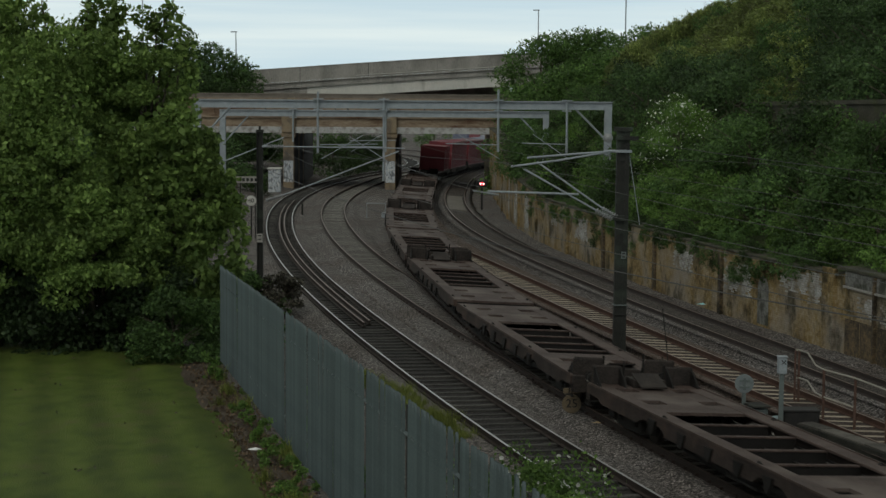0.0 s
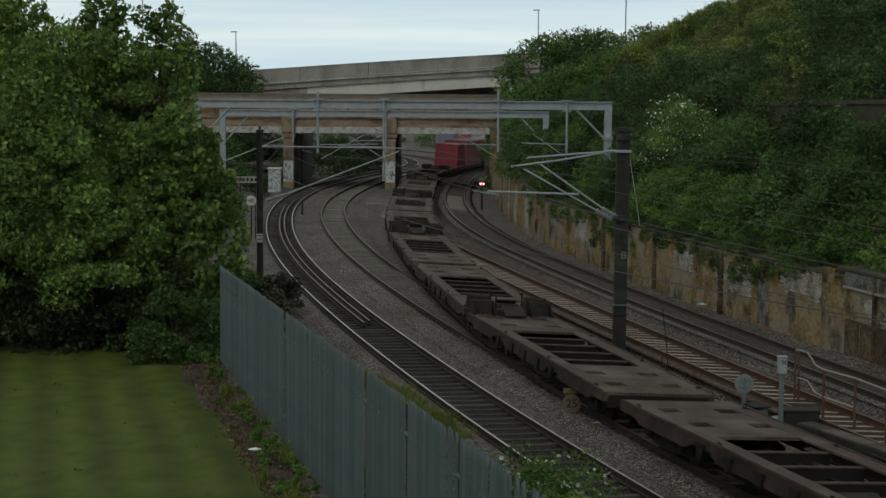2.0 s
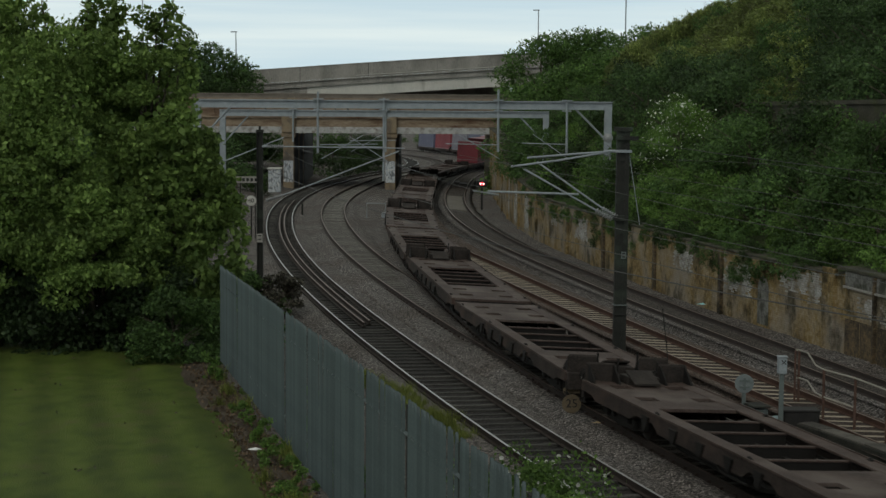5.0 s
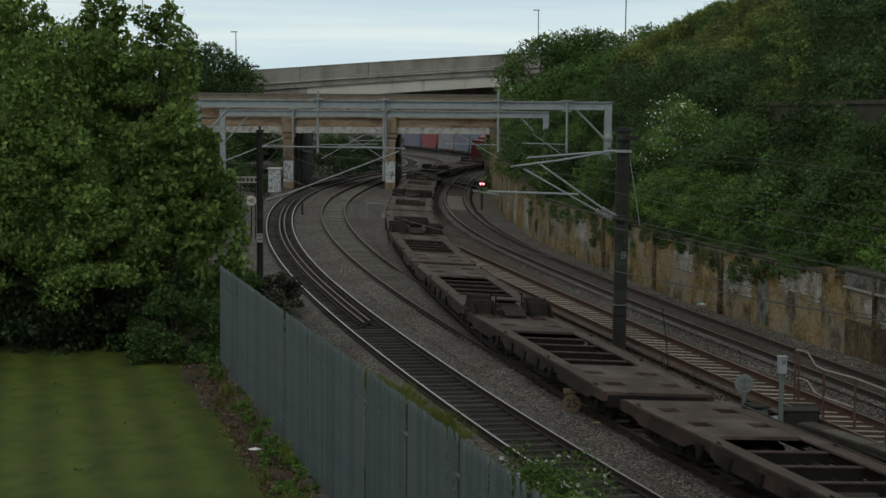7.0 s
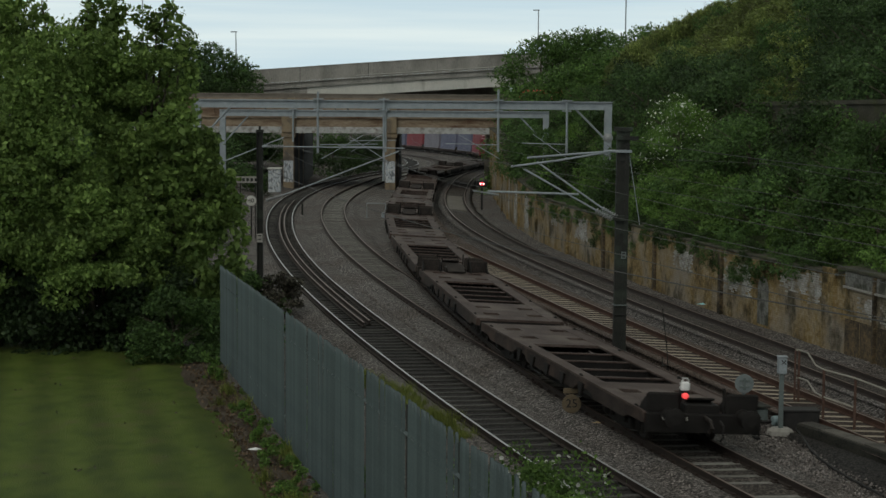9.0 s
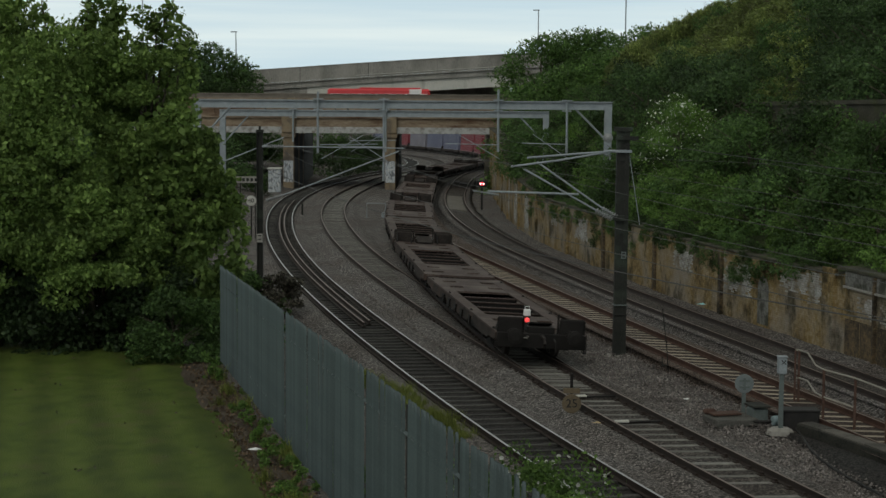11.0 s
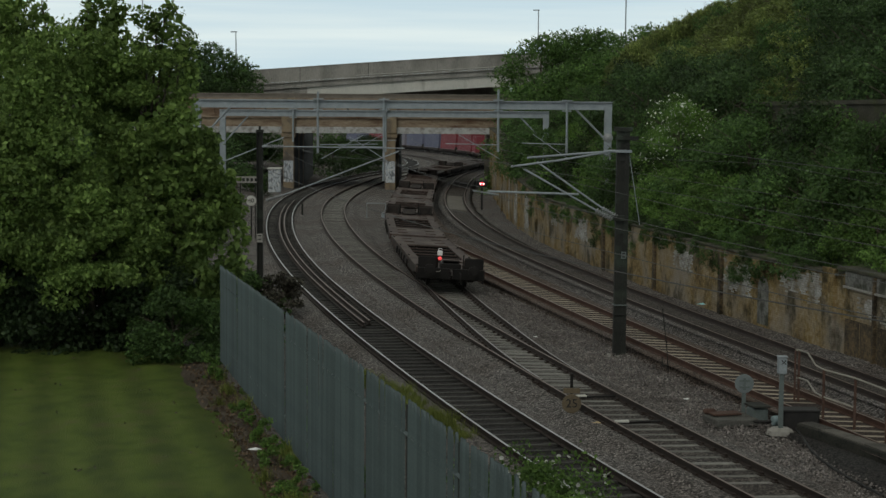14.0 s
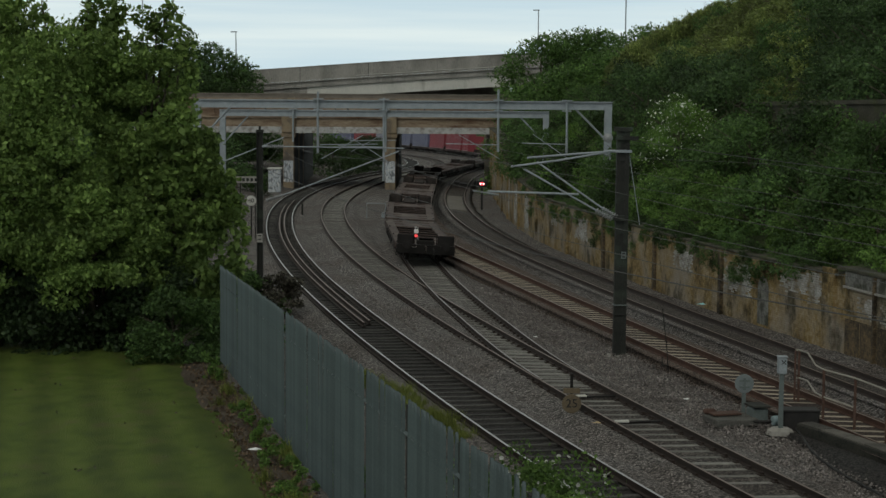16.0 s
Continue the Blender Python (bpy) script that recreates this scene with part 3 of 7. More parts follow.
def build_tracks():
    railway("track_a", "curved railway track on grimy dark sleepers, rails worn bright", TRACK_A, TRACK_A.length_at(18), TRACK_A.length_at(330), SLEEPER_BLACK, M_RAIL_TOP, M_BALLAST, seed=1, bed=1.4, inner=M_BALLAST_DARK, cover=0.026, cant=0.03, sink=0.055)
    railway("track_b", "curved railway track with grey concrete sleepers and a turnout", TRACK_B, TRACK_B.length_at(18), TRACK_B.length_at(330), SLEEPER_GREY, M_RAIL_DULL, M_BALLAST, seed=2, bed=1.35, inner=M_BALLAST_MID, cover=0.01, cant=0.05, chairs=(32, 70))
    railway("track_c", "railway track with pale sleepers and rusty rails", TRACK_C, TRACK_C.length_at(22), TRACK_C.length_at(124), SLEEPER_PALE, M_RAIL_DULL, M_BALLAST_RUST, seed=3, bed=2.1, bed_left=1.1, run=0.3, rail_mat=M_RAIL_RUST, inner=M_BALLAST_INNER, cant=0.1)
    td = railway("track_d", "curved railway track beside the retaining wall, dark ballast", TRACK_D, TRACK_D.length_at(26), TRACK_D.length_at(262), SLEEPER_OLD, M_RAIL_DULL, M_BALLAST, seed=4, bed=1.2, inner=M_BALLAST_MID, cover=0.02, cant=0.12)
    fr = [(p + u * (-0.1 + 0.012 * noise.noise((i * 0.9, 5, 0))), r, u) for i, (p, r, u) in enumerate(canted(TRACK_D.frames(TRACK_D.length_at(118.0), TRACK_D.length_at(139.0), 1.4), 0.12))]
    part("infill_panel", Geo().sweep(fr, [(-0.6, -0.1), (-0.6, 0.02), (-0.55, 0.03), (0.55, 0.03), (0.6, 0.02), (0.6, -0.1)]), M_CONCRETE_DULL, td, "pale worn concrete infill between the rails")
    railway("track_e", "diverging railway track leaving the turnout under the bridge", TRACK_E, TRACK_E.length_at(47), TRACK_E.length_at(440), SLEEPER_GREY, M_RAIL_MID, M_BALLAST, seed=5, bed=1.35, inner=M_BALLAST_MID, cover=0.0, cant=0.07, chairs=(47, 90))


# ---------------------------------------------------------------- fence, lawn
def add_stripes(mat):
    """Mower stripes: broad soft bands laid over the grass colour."""
    n, l = mat.node_tree.nodes, mat.node_tree.links
    bsdf = n["Principled BSDF"]
    src = bsdf.inputs["Base Color"].links[0].from_socket
    co = n.new("ShaderNodeTexCoord")
    mp = n.new("ShaderNodeMapping")
    mp.inputs["Rotation"].default_value = (0, 0, radians(-13))
    wv = n.new("ShaderNodeTexWave")
    wv.bands_direction = "X"
    wv.inputs["Scale"].default_value, wv.inputs["Distortion"].default_value, wv.inputs["Detail"].default_value = 0.3, 0.9, 2.0
    wv.inputs["Detail Scale"].default_value = 0.35
    l.new(co.outputs["Object"], mp.inputs["Vector"])
    l.new(mp.outputs["Vector"], wv.inputs["Vector"])
    mr = n.new("ShaderNodeMapRange")
    mr.inputs["To Min"].default_value, mr.inputs["To Max"].default_value = 0.83, 1.18
    l.new(wv.outputs["Fac"], mr.inputs["Value"])
    hs = n.new("ShaderNodeHueSaturation")
    l.new(mr.outputs["Result"], hs.inputs["Value"])
    l.new(src, hs.inputs["Color"])
    l.new(hs.outputs["Color"], bsdf.inputs["Base Color"])


def build_lawn():
    add_stripes(M_LAWN)
    g = Geo()
    n = 40
    rows = []
    for i in range(n + 1):
        y = 8 + (47.5 - 8) * i / n
        xf = FENCE.x_at(min(y, 43.0)) - max(0, y - 43) * 0.31 - 0.05
        xs = [xf - d for d in (0, 0.6, 1.2, 2, 3, 4, 5, 6.5, 8, 10, 13, 17, 24, 40)]
        rows.append([(x, y, lawn_level(y) + 0.03 * noise.noise((x * 0.4, y * 0.4, 5)) - 0.1 * max(0, 1.2 - (xf - x))) for x in xs])
    k = len(rows[0])
    g.v = [p for r in rows for p in r]
    g.f = [(j * k + i, j * k + i + 1, (j + 1) * k + i + 1, (j + 1) * k + i) for j in range(n) for i in range(k - 1)]
    solid("lawn", g, M_LAWN, "mown green lawn with faint mower stripes", kind="structure", smooth=True)
    # weedy strip between lawn and fence
    g = Geo()
    rows = []
    for i in range(60):
        y = 10 + 34 * i / 59
        xf = FENCE.x_at(min(y, 43.0)) - 0.02
        w = 0.75 + 0.25 * noise.noise((y * 0.7, 0, 0)) + (0.35 if y > 36 else 0)
        rows.append([(xf - w * t, y, lawn_level(y) + 0.032 + 0.03 * noise.noise((t * 3, y * 2, 1)) - 0.07 * t ** 3 - (0.12 * (1 - t) if t < 0.3 else 0)) for t in (0, 0.25, 0.5, 0.75, 1)])
    g.v = [p for r in rows for p in r]
    g.f = [(j * 5 + i, j * 5 + i + 1, (j + 1) * 5 + i + 1, (j + 1) * 5 + i) for j in range(59) for i in range(4)]
    solid("verge", g, M_SCRUB, "strip of bare soil and dead leaves along the fence", kind="structure", smooth=True)


def pale_mesh():
    """W-section pale with a split pointed head."""
    g = Geo()
    prof = [(-0.044, 0.026), (-0.024, 0.0), (-0.009, 0.02), (0.009, 0.02), (0.024, 0.0), (0.044, 0.026)]
    t = 0.003
    hs = [0.0, 2.28]
    for h in hs:
        for x, y in prof:
            g.v.append((x, y, h))
    for x, y in prof:
        g.v.append((x * 0.35 + (0.006 if x > 0 else -0.006), y, 2.4 if abs(x) > 0.01 else 2.33))
    for r in range(2):
        for i in range(5):
            g.f.append((r * 6 + i, r * 6 + i + 1, r * 6 + 7 + i, r * 6 + 6 + i))
    k = len(g.v)
    g.v += [(x, y - t, z) for x, y, z in g.v[:k]]
    g.f += [tuple(k + i for i in reversed(f)) for f in g.f[:10]]
    return g.mesh("pale", M_FENCE)


def build_fence():
    root = thing("palisade_fence", "grey-green steel palisade fence along the lawn", "fence")
    pale = pale_mesh()
    post = Geo().box((0, 0, 1.13), (0.11, 0.08, 2.3)).box((0.0, 0, 2.29), (0.12, 0.09, 0.02)).mesh("post", M_MAST)
    s0, s1 = 0.3, FENCE.s[-1]
    base = 0.86

    def spot(s, off=0.0):
        p, d = FENCE.at(s)
        z = 1.1 + 0.031 * (43.4 - p.y)
        n = Vector((d.y, -d.x, 0))
        return Matrix.Translation((p.x + n.x * off, p.y + n.y * off, z)) @ Matrix.Rotation(math.atan2(d.y, d.x), 4, "Z")
    rng = random.Random(8)
    s = s0
    while s < s1:
        gap = (s1 - 1.05 - s) % 2.75
        if gap < 0.09 or gap > 2.75 - 0.09:
            s += 0.05
            continue
        o = part("pale", pale, None, root, at=spot(s, -0.03) @ pose(0, 0, rng.uniform(-0.012, 0.012), rng.uniform(-0.4, 0.4), rng.uniform(-0.35, 0.35), 180))
        s += 0.152
    s = s1 - 1.05
    while s > s0:
        part("post", post, None, root, at=spot(s, 0.045))
        if s - 2.75 > 0:
            for h in (0.45, 1.95):
                a, b = spot(s, 0.0) @ Vector((0, 0, h)), spot(s - 2.75, 0.0) @ Vector((0, 0, h))
                part("rail", Geo().tube([a, b], 0.028, 4), M_FENCE, root)
        s -= 2.75


# ---------------------------------------------------------------- retaining wall and bank
def wall_top(y):
    """Height of the coping: low along the line, stepping up to the bridge."""
    if y < 55.6:
        return 2.34
    if y < 92:
        return 2.1
    return 2.1 + min(1.0, (y - 92) / 40.0) * 1.4 + max(0.0, min(1.0, (y - 112) / 12.0)) * 1.0


M_WALL = material("ochre_stained_brick_wall", [(0.11, 0.075, 0.03), (0.21, 0.15, 0.062), (0.3, 0.245, 0.16)], scale=1.1, fine=7, bump=0.25,
                  stain=(0.23, 0.2, 0.16), stain_scale=0.5, stain_from=0.48, stain_to=0.64)
M_PILASTER = material("sooty_brick", [(0.03, 0.026, 0.02), (0.08, 0.062, 0.04), (0.16, 0.115, 0.06)], scale=1.6, fine=9, bump=0.3)
M_BAND = material("grimy_grey_render", [(0.06, 0.06, 0.052), (0.13, 0.13, 0.118), (0.19, 0.188, 0.172)], scale=1.8, fine=11, bump=0.2, stain=(0.04, 0.042, 0.03), stain_scale=1.6, stain_from=0.5, stain_to=0.62)
M_COPING = material("mossy_coping_stone", [(0.03, 0.03, 0.02), (0.07, 0.066, 0.048)], scale=1.2, fine=12, bump=0.3, stain=(0.05, 0.06, 0.02), stain_scale=0.9)
M_WHITEWASH = material("flaking_whitewash_on_brick", [(0.16, 0.155, 0.135), (0.28, 0.275, 0.255), (0.38, 0.38, 0.36)], scale=1.5, fine=9, bump=0.3,
                       stain=(0.13, 0.105, 0.065), stain_scale=1.3, stain_from=0.52, stain_to=0.68, island=0.16)


def add_bricks(mat, amount=0.5):
    """Brick courses: darker joints and relief, laid along the wall."""
    n, l = mat.node_tree.nodes, mat.node_tree.links
    bsdf = n["Principled BSDF"]
    src = bsdf.inputs["Base Color"].links[0].from_socket
    co = n.new("ShaderNodeTexCoord")
    sp, cb = n.new("ShaderNodeSeparateXYZ"), n.new("ShaderNodeCombineXYZ")
    l.new(co.outputs["Object"], sp.inputs["Vector"])
    l.new(sp.outputs["Y"], cb.inputs["X"])
    l.new(sp.outputs["Z"], cb.inputs["Y"])
    br = n.new("ShaderNodeTexBrick")
    br.inputs["Scale"].default_value = 1.0
    br.inputs["Brick Width"].default_value, br.inputs["Row Height"].default_value, br.inputs["Mortar Size"].default_value = 0.225, 0.075, 0.009
    br.inputs["Color1"].default_value, br.inputs["Color2"].default_value, br.inputs["Mortar"].default_value = (1, 1, 1, 1), (0.72, 0.68, 0.62, 1), (0.5, 0.5, 0.48, 1)
    l.new(cb.outputs["Vector"], br.inputs["Vector"])
    mx = n.new("ShaderNodeMix")
    mx.data_type, mx.blend_type = "RGBA", "MULTIPLY"
    mx.inputs["Factor"].default_value = amount
    l.new(src, mx.inputs["A"])
    l.new(br.outputs["Color"], mx.inputs["B"])
    # blotches of soot and black growth
    mp = n.new("ShaderNodeMapping")
    mp.inputs["Scale"].default_value = (1.0, 1.0, 0.8)
    l.new(co.outputs["Object"], mp.inputs["Vector"])
    st = n.new("ShaderNodeTexNoise")
    st.inputs["Scale"].default_value, st.inputs["Detail"].default_value, st.inputs["Roughness"].default_value = 0.95, 9.0, 0.68
    l.new(mp.outputs["Vector"], st.inputs["Vector"])
    mr = n.new("ShaderNodeMapRange")
    mr.inputs["From Min"].default_value, mr.inputs["From Max"].default_value = 0.5, 0.63
    l.new(st.outputs["Fac"], mr.inputs["Value"])
    m2 = n.new("ShaderNodeMix")
    m2.data_type, m2.blend_type = "RGBA", "MULTIPLY"
    m2.inputs["B"].default_value = (0.24, 0.25, 0.2, 1)
    l.new(mr.outputs["Result"], m2.inputs["Factor"])
    l.new(mx.outputs["Result"], m2.inputs["A"])
    l.new(m2.outputs["Result"], bsdf.inputs["Base Color"])


def brick_patch(y, w, z0, z1, seed):
    """Whitewashed bricks standing a hair proud of the wall, ragged at the edges."""
    rng = random.Random(seed)
    g = Geo()
    s_mid = WALL.length_at(y)
    z, row = z0, 0
    while z < z1:
        s = -w / 2 + (0.112 if row % 2 else 0)
        while s < w / 2:
            edge = min(w / 2 - abs(s), (z - z0) * 1.2, (z1 - z) * 1.2)
            if rng.random() < 0.94 and rng.random() < 0.25 + edge * 3.5:
                p, d = WALL.at(s_mid + s + 0.11)
                g.box((p.x - d.y * rng.uniform(0.002, 0.006), p.y + d.x * 0.004, z + 0.0335), (0.212, 0.016, 0.058), Matrix.Rotation(math.atan2(d.y, d.x), 3, "Z"))
            s += 0.225
        z += 0.075
        row += 1
    return g


def build_wall():
    add_bricks(M_WALL)
    add_bricks(M_PILASTER)
    root = thing("retaining_wall", "ochre stained brick retaining wall with whitewashed patches", "wall", kind="structure")
    s1 = WALL.s[-1]
    fr = WALL.frames(0, s1, 2.0)
    g = Geo()
    for p, r, u in fr:
        top = rail_level(p.y) * 0 + wall_top(p.y)
        for x, z in ((0, -0.6), (0.55, -0.6), (0.55, top), (0, top)):
            z = z if z > 0 else rail_level(p.y) - 0.6
            g.v.append(tuple(Vector((p.x, p.y, 0)) + r * x + u * z))
    n = len(fr)
    g.f = [(4 * i + j, 4 * i + (j + 1) % 4, 4 * i + 4 + (j + 1) % 4, 4 * i + 4 + j) for i in range(n - 1) for j in range(4)]
    g.f += [(0, 1, 2, 3), tuple(4 * (n - 1) + j for j in (3, 2, 1, 0))]
    part("wall_face", g, M_WALL, root)
    s = 0.6
    cop = Geo()
    while s < s1 - 1.2:
        p, d = WALL.at(s + 0.55)
        cop.box((p.x + d.y * 0.25, p.y - d.x * 0.25, wall_top(p.y) + 0.045), (1.08, 0.66, 0.09), Matrix.Rotation(math.atan2(d.y, d.x), 3, "Z"), ch=0.015)
        s += 1.1
    part("coping", cop, M_COPING, root, "weathered coping stones")
    # pilasters, one of them broad where the coping steps up
    for y, w, mat in ((24.0, 0.3, M_PILASTER), (32.0, 0.3, M_PILASTER), (40.0, 0.3, M_PILASTER), (47.0, 0.3, M_PILASTER), (52.2, 0.12, M_PILASTER), (55.45, 0.85, M_WALL), (63.8, 0.28, M_PILASTER), (71.9, 0.26, M_PILASTER), (79.9, 0.3, M_PILASTER),
                      (87.3, 0.4, M_WALL), (95.8, 0.45, M_WALL), (103.9, 0.5, M_WALL), (112.0, 0.5, M_WALL), (121.0, 0.5, M_WALL), (130.0, 0.5, M_WALL), (139.0, 0.5, M_WALL), (148.0, 0.5, M_WALL)):
        p, d = WALL.at(WALL.length_at(y))
        z0 = rail_level(y) - 0.4
        h = wall_top(y) - z0 - 0.02
        part("pilaster", Geo().box((p.x - d.y * 0.04, p.y + d.x * 0.04, z0 + h / 2), (w, 0.16, h), Matrix.Rotation(math.atan2(d.y, d.x), 3, "Z"), ch=0.02), mat, root)
    # concrete band and ledge on the higher near length
    band, ledge = Geo(), Geo()
    for y in np.arange(28.0, 55.0, 1.0):
        p, d = WALL.at(WALL.length_at(float(y)))
        rot = Matrix.Rotation(math.atan2(d.y, d.x), 3, "Z")
        band.box((p.x - d.y * 0.01, p.y + d.x * 0.01, 2.08), (1.01, 0.05, 0.46), rot)
        ledge.box((p.x - d.y * 0.04, p.y + d.x * 0.04, 1.84), (1.02, 0.14, 0.06), rot)
    sooty = Geo()
    for y in np.arange(46.0, 54.6, 1.0):
        p, d = WALL.at(WALL.length_at(float(y)))
        sooty.box((p.x - d.y * 0.003, p.y + d.x * 0.003, 0.22), (1.01, 0.02, 1.24), Matrix.Rotation(math.atan2(d.y, d.x), 3, "Z"))
    part("sooty_brickwork", sooty, M_PILASTER, root, "black-stained lower brickwork")
    part("concrete_band", band, M_BAND, root, "grey concrete band below the coping")
    part("ledge", ledge, M_CONCRETE, root, "pale concrete ledge")
    # whitewashed brick panels and one bricked-up refuge
    for k, (y, w, z0, z1) in enumerate(((57.6, 3.2, 1.15, 2.0), (56.5, 1.0, 0.95, 1.5), (62.3, 2.5, 0.55, 1.75), (67.9, 2.4, 0.85, 1.72), (52.9, 1.2, 0.95, 1.62), (50.6, 2.2, 0.9, 1.7), (84.0, 2.8, 0.6, 1.75), (90.2, 1.4, 0.9, 1.6),
                                        (99.5, 2.0, -0.1, 1.9), (105.5, 2.2, -0.1, 2.3), (111.5, 1.6, 0.0, 2.5))):
        part("whitewashed_bricks", brick_patch(y, w, z0, z1, k), M_WHITEWASH, root, "flaking whitewash over brick")
    p, d = WALL.at(WALL.length_at(60.3))
    g = Geo()
    rot = Matrix.Rotation(math.atan2(d.y, d.x), 4, "Z")
    prof = [(-0.45, -0.2), (0.45, -0.2), (0.45, 1.0)] + [(0.45 * math.cos(a), 1.0 + 0.5 * math.sin(a)) for a in np.linspace(0.3, math.pi - 0.3, 7)] + [(-0.45, 1.0)]
    m = Matrix.Translation((p.x - d.y * 0.008, p.y + d.x * 0.008, 0)) @ rot
    g.add([m @ Vector((x, t, z)) for t in (0.01, -0.004) for x, z in prof], [tuple(range(len(prof))), tuple(range(2 * len(prof) - 1, len(prof) - 1, -1))]
          + [(i, (i + 1) % len(prof), len(prof) + (i + 1) % len(prof), len(prof) + i) for i in range(len(prof))])
    part("blocked_arch", g, M_BAND, root, "bricked-up grey arched refuge")


def bank_height(d, y):
    """Rise of the bank at d metres behind the wall face."""
    z = min(wall_top(y), 2.6) - 0.12
    z += 0.42 * max(0, min(d - 0.5, 9.0))
    z += 0.68 * max(0, min(d - 9.5, 26.0))
    return z


def build_bank():
    g = Geo()
    ds = [0.3, 1, 2, 3.2, 4.5, 6, 7.5, 9, 9.6, 11, 13, 15, 18, 21, 25, 30, 36]
    ys = list(np.linspace(21, 156, 60))
    for y in ys:
        yy = min(y, 153.0)
        x0 = WALL.x_at(yy)
        lift = 0.0
        for d in ds:
            g.v.append((x0 + d * 1.02, y + d * 0.12, bank_height(d, yy) + 0.25 * noise.noise((x0 + d, y * 0.3, 0)) + (0 if y < 154 else 0)))
    k = len(ds)
    g.f = [(j * k + i, j * k + i + 1, (j + 1) * k + i + 1, (j + 1) * k + i) for j in range(len(ys) - 1) for i in range(k - 1)]
    solid("bank", g, M_SOIL, "steep earth bank under shrubs above the retaining wall", kind="structure", smooth=True)
    # upper wall seen between the shrubs
    g = Geo()
    pts = [(WALL.x_at(y) + 7.2, y + 0.9) for y in (40, 48, 56, 62, 68, 75, 82)]
    P = Path(pts)
    fr = [(Vector((p.x, p.y, 5.95 + (68 - p.y) * 0.016)), r, u) for p, r, u in P.frames(0, P.s[-1], 2)]
    g.sweep(fr, [(0, -1.5), (0.4, -1.5), (0.4, 1.5), (0.5, 1.5), (0.5, 1.68), (-0.1, 1.68), (-0.1, 1.5), (0, 1.5)])
    solid("upper_wall", g, M_COPING, "grey coped wall half hidden by shrubs", "wall", kind="structure")


# ---------------------------------------------------------------- bridge and flyover
BRIDGE_Y = 156.0
SOFFIT, DECK_TOP = 3.95, 7.72


def build_bridge():
    root = thing("road_bridge", "old steel girder road bridge on brick piers, rust-stained cream paint", "bridge", kind="structure")
    x0, x1 = -34.0, 6.2
    y0 = BRIDGE_Y
    L = x1 - x0
    xc = (x0 + x1) / 2
    # front and back girders: web, flanges
    for y, nm in ((y0, "girder"), (y0 + 11.0, "girder")):
        w = part(nm, Geo().box((xc, y + 0.2, (SOFFIT + 0.55 + 6.95) / 2), (L, 0.12, 6.95 - SOFFIT - 0.55)), M_GIRDER, root, "rust-streaked cream girder web")
        part("lower_flange", Geo().box((xc, y + 0.1, SOFFIT + 0.28), (L, 0.5, 0.55)), M_FLANGE, w, "flaking white lower edge")
        part("middle_flange", Geo().box((xc, y + 0.1, 5.35), (L, 0.34, 0.14)), M_GIRDER, w)
        part("upper_flange", Geo().box((xc, y + 0.06, 6.98), (L, 0.6, 0.12)), M_GIRDER, w)
        k = 0
        x = x0 + 0.8
        while x < x1:
            part("stiffener", Geo().box((x, y + 0.09, 5.7), (0.05, 0.12, 2.3)), M_GIRDER, w)
            x += 1.6
        part("parapet", Geo().box((xc, y + 0.25, 7.19), (L + 0.4, 0.35, 0.3)).box((xc, y + 0.25, 7.38), (L + 0.4, 0.5, 0.08)), M_PARAPET, root, "brown stone-coloured parapet")
    for bx in (-16.9, -15.9, -9.7, -8.6, -1.8, -0.9):
        part("bracket", Geo().tube([(bx, y0 - 0.02, 6.3), (bx + 0.25, y0 - 0.06, 5.6)], 0.05, 6), M_BLACK, root)
    # Black deck and cross girders: the shade under the bridge is in their colour.
    part("deck", Geo().box((xc, y0 + 5.6, 4.85), (L, 10.7, 0.5)), M_BLACK, root, "road deck, the shade below it painted in black")
    # Unseen second deck, added and sized to keep light from under the bridge.
    part("deck", Geo().box((xc, y0 + 14.0, 4.85), (L, 5.0, 0.5)), M_BLACK, root, "added unseen second deck that darkens the space below")
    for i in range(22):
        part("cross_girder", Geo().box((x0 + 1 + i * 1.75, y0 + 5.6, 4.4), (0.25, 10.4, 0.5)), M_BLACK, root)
    # piers: brick shafts in two rows with a cap, graffiti low down
    for px in (-13.8, -4.75):
        for y in (y0 - 0.15, y0 + 5.2, y0 + 10.2):
            zb = rail_level(y) - 0.5
            sh = part("pier", Geo().box((px, y + 0.4, (zb + 4.0) / 2), (0.95, 0.95, 4.0 - zb), ch=0.04).box((px, y + 0.4, 3.75), (1.25, 1.2, 0.4), ch=0.03), M_PIER, root, "brick and render pier")
        part("pier_cap", Geo().box((px, y0 - 0.1, 5.5), (1.15, 0.7, 3.1), ch=0.05), M_PIER, root, "ochre rendered pilaster over the pier")
        part("graffiti", Geo().box((px, y0 - 0.228, 0.55), (0.86, 0.012, 1.9)), M_GRAFFITI, root, "white and blue scrawled paint")
        # Black wall stands in for the deep shade behind the pier.
        part("pier_wall", Geo().box((px + 0.15, y0 + 12.0, 1.5), (0.6, 22.6, 5.1)), M_BLACK, root, "wall between the pier shafts, painted black for shade")
    # abutments
    zb = -1.6
    part("abutment", Geo().box((5.0, y0 + 12.1, (zb + 4.6) / 2), (1.6, 24.4, 4.6 - zb)), M_PIER, root, "brick abutment")
    part("abutment", Geo().box((-34.6, y0 + 12.1, (zb + 4.6) / 2), (1.6, 24.4, 4.6 - zb)), M_PIER, root, "brick abutment")
    # road approaches on earth
    g = Geo()
    for sx, a, b in ((1, 5.6, 118.0), (-1, -35.2, -120.0)):
        g.box(((a + b) / 2, y0 + 12.1, 2.0), (abs(b - a), 26.0, 6.2))
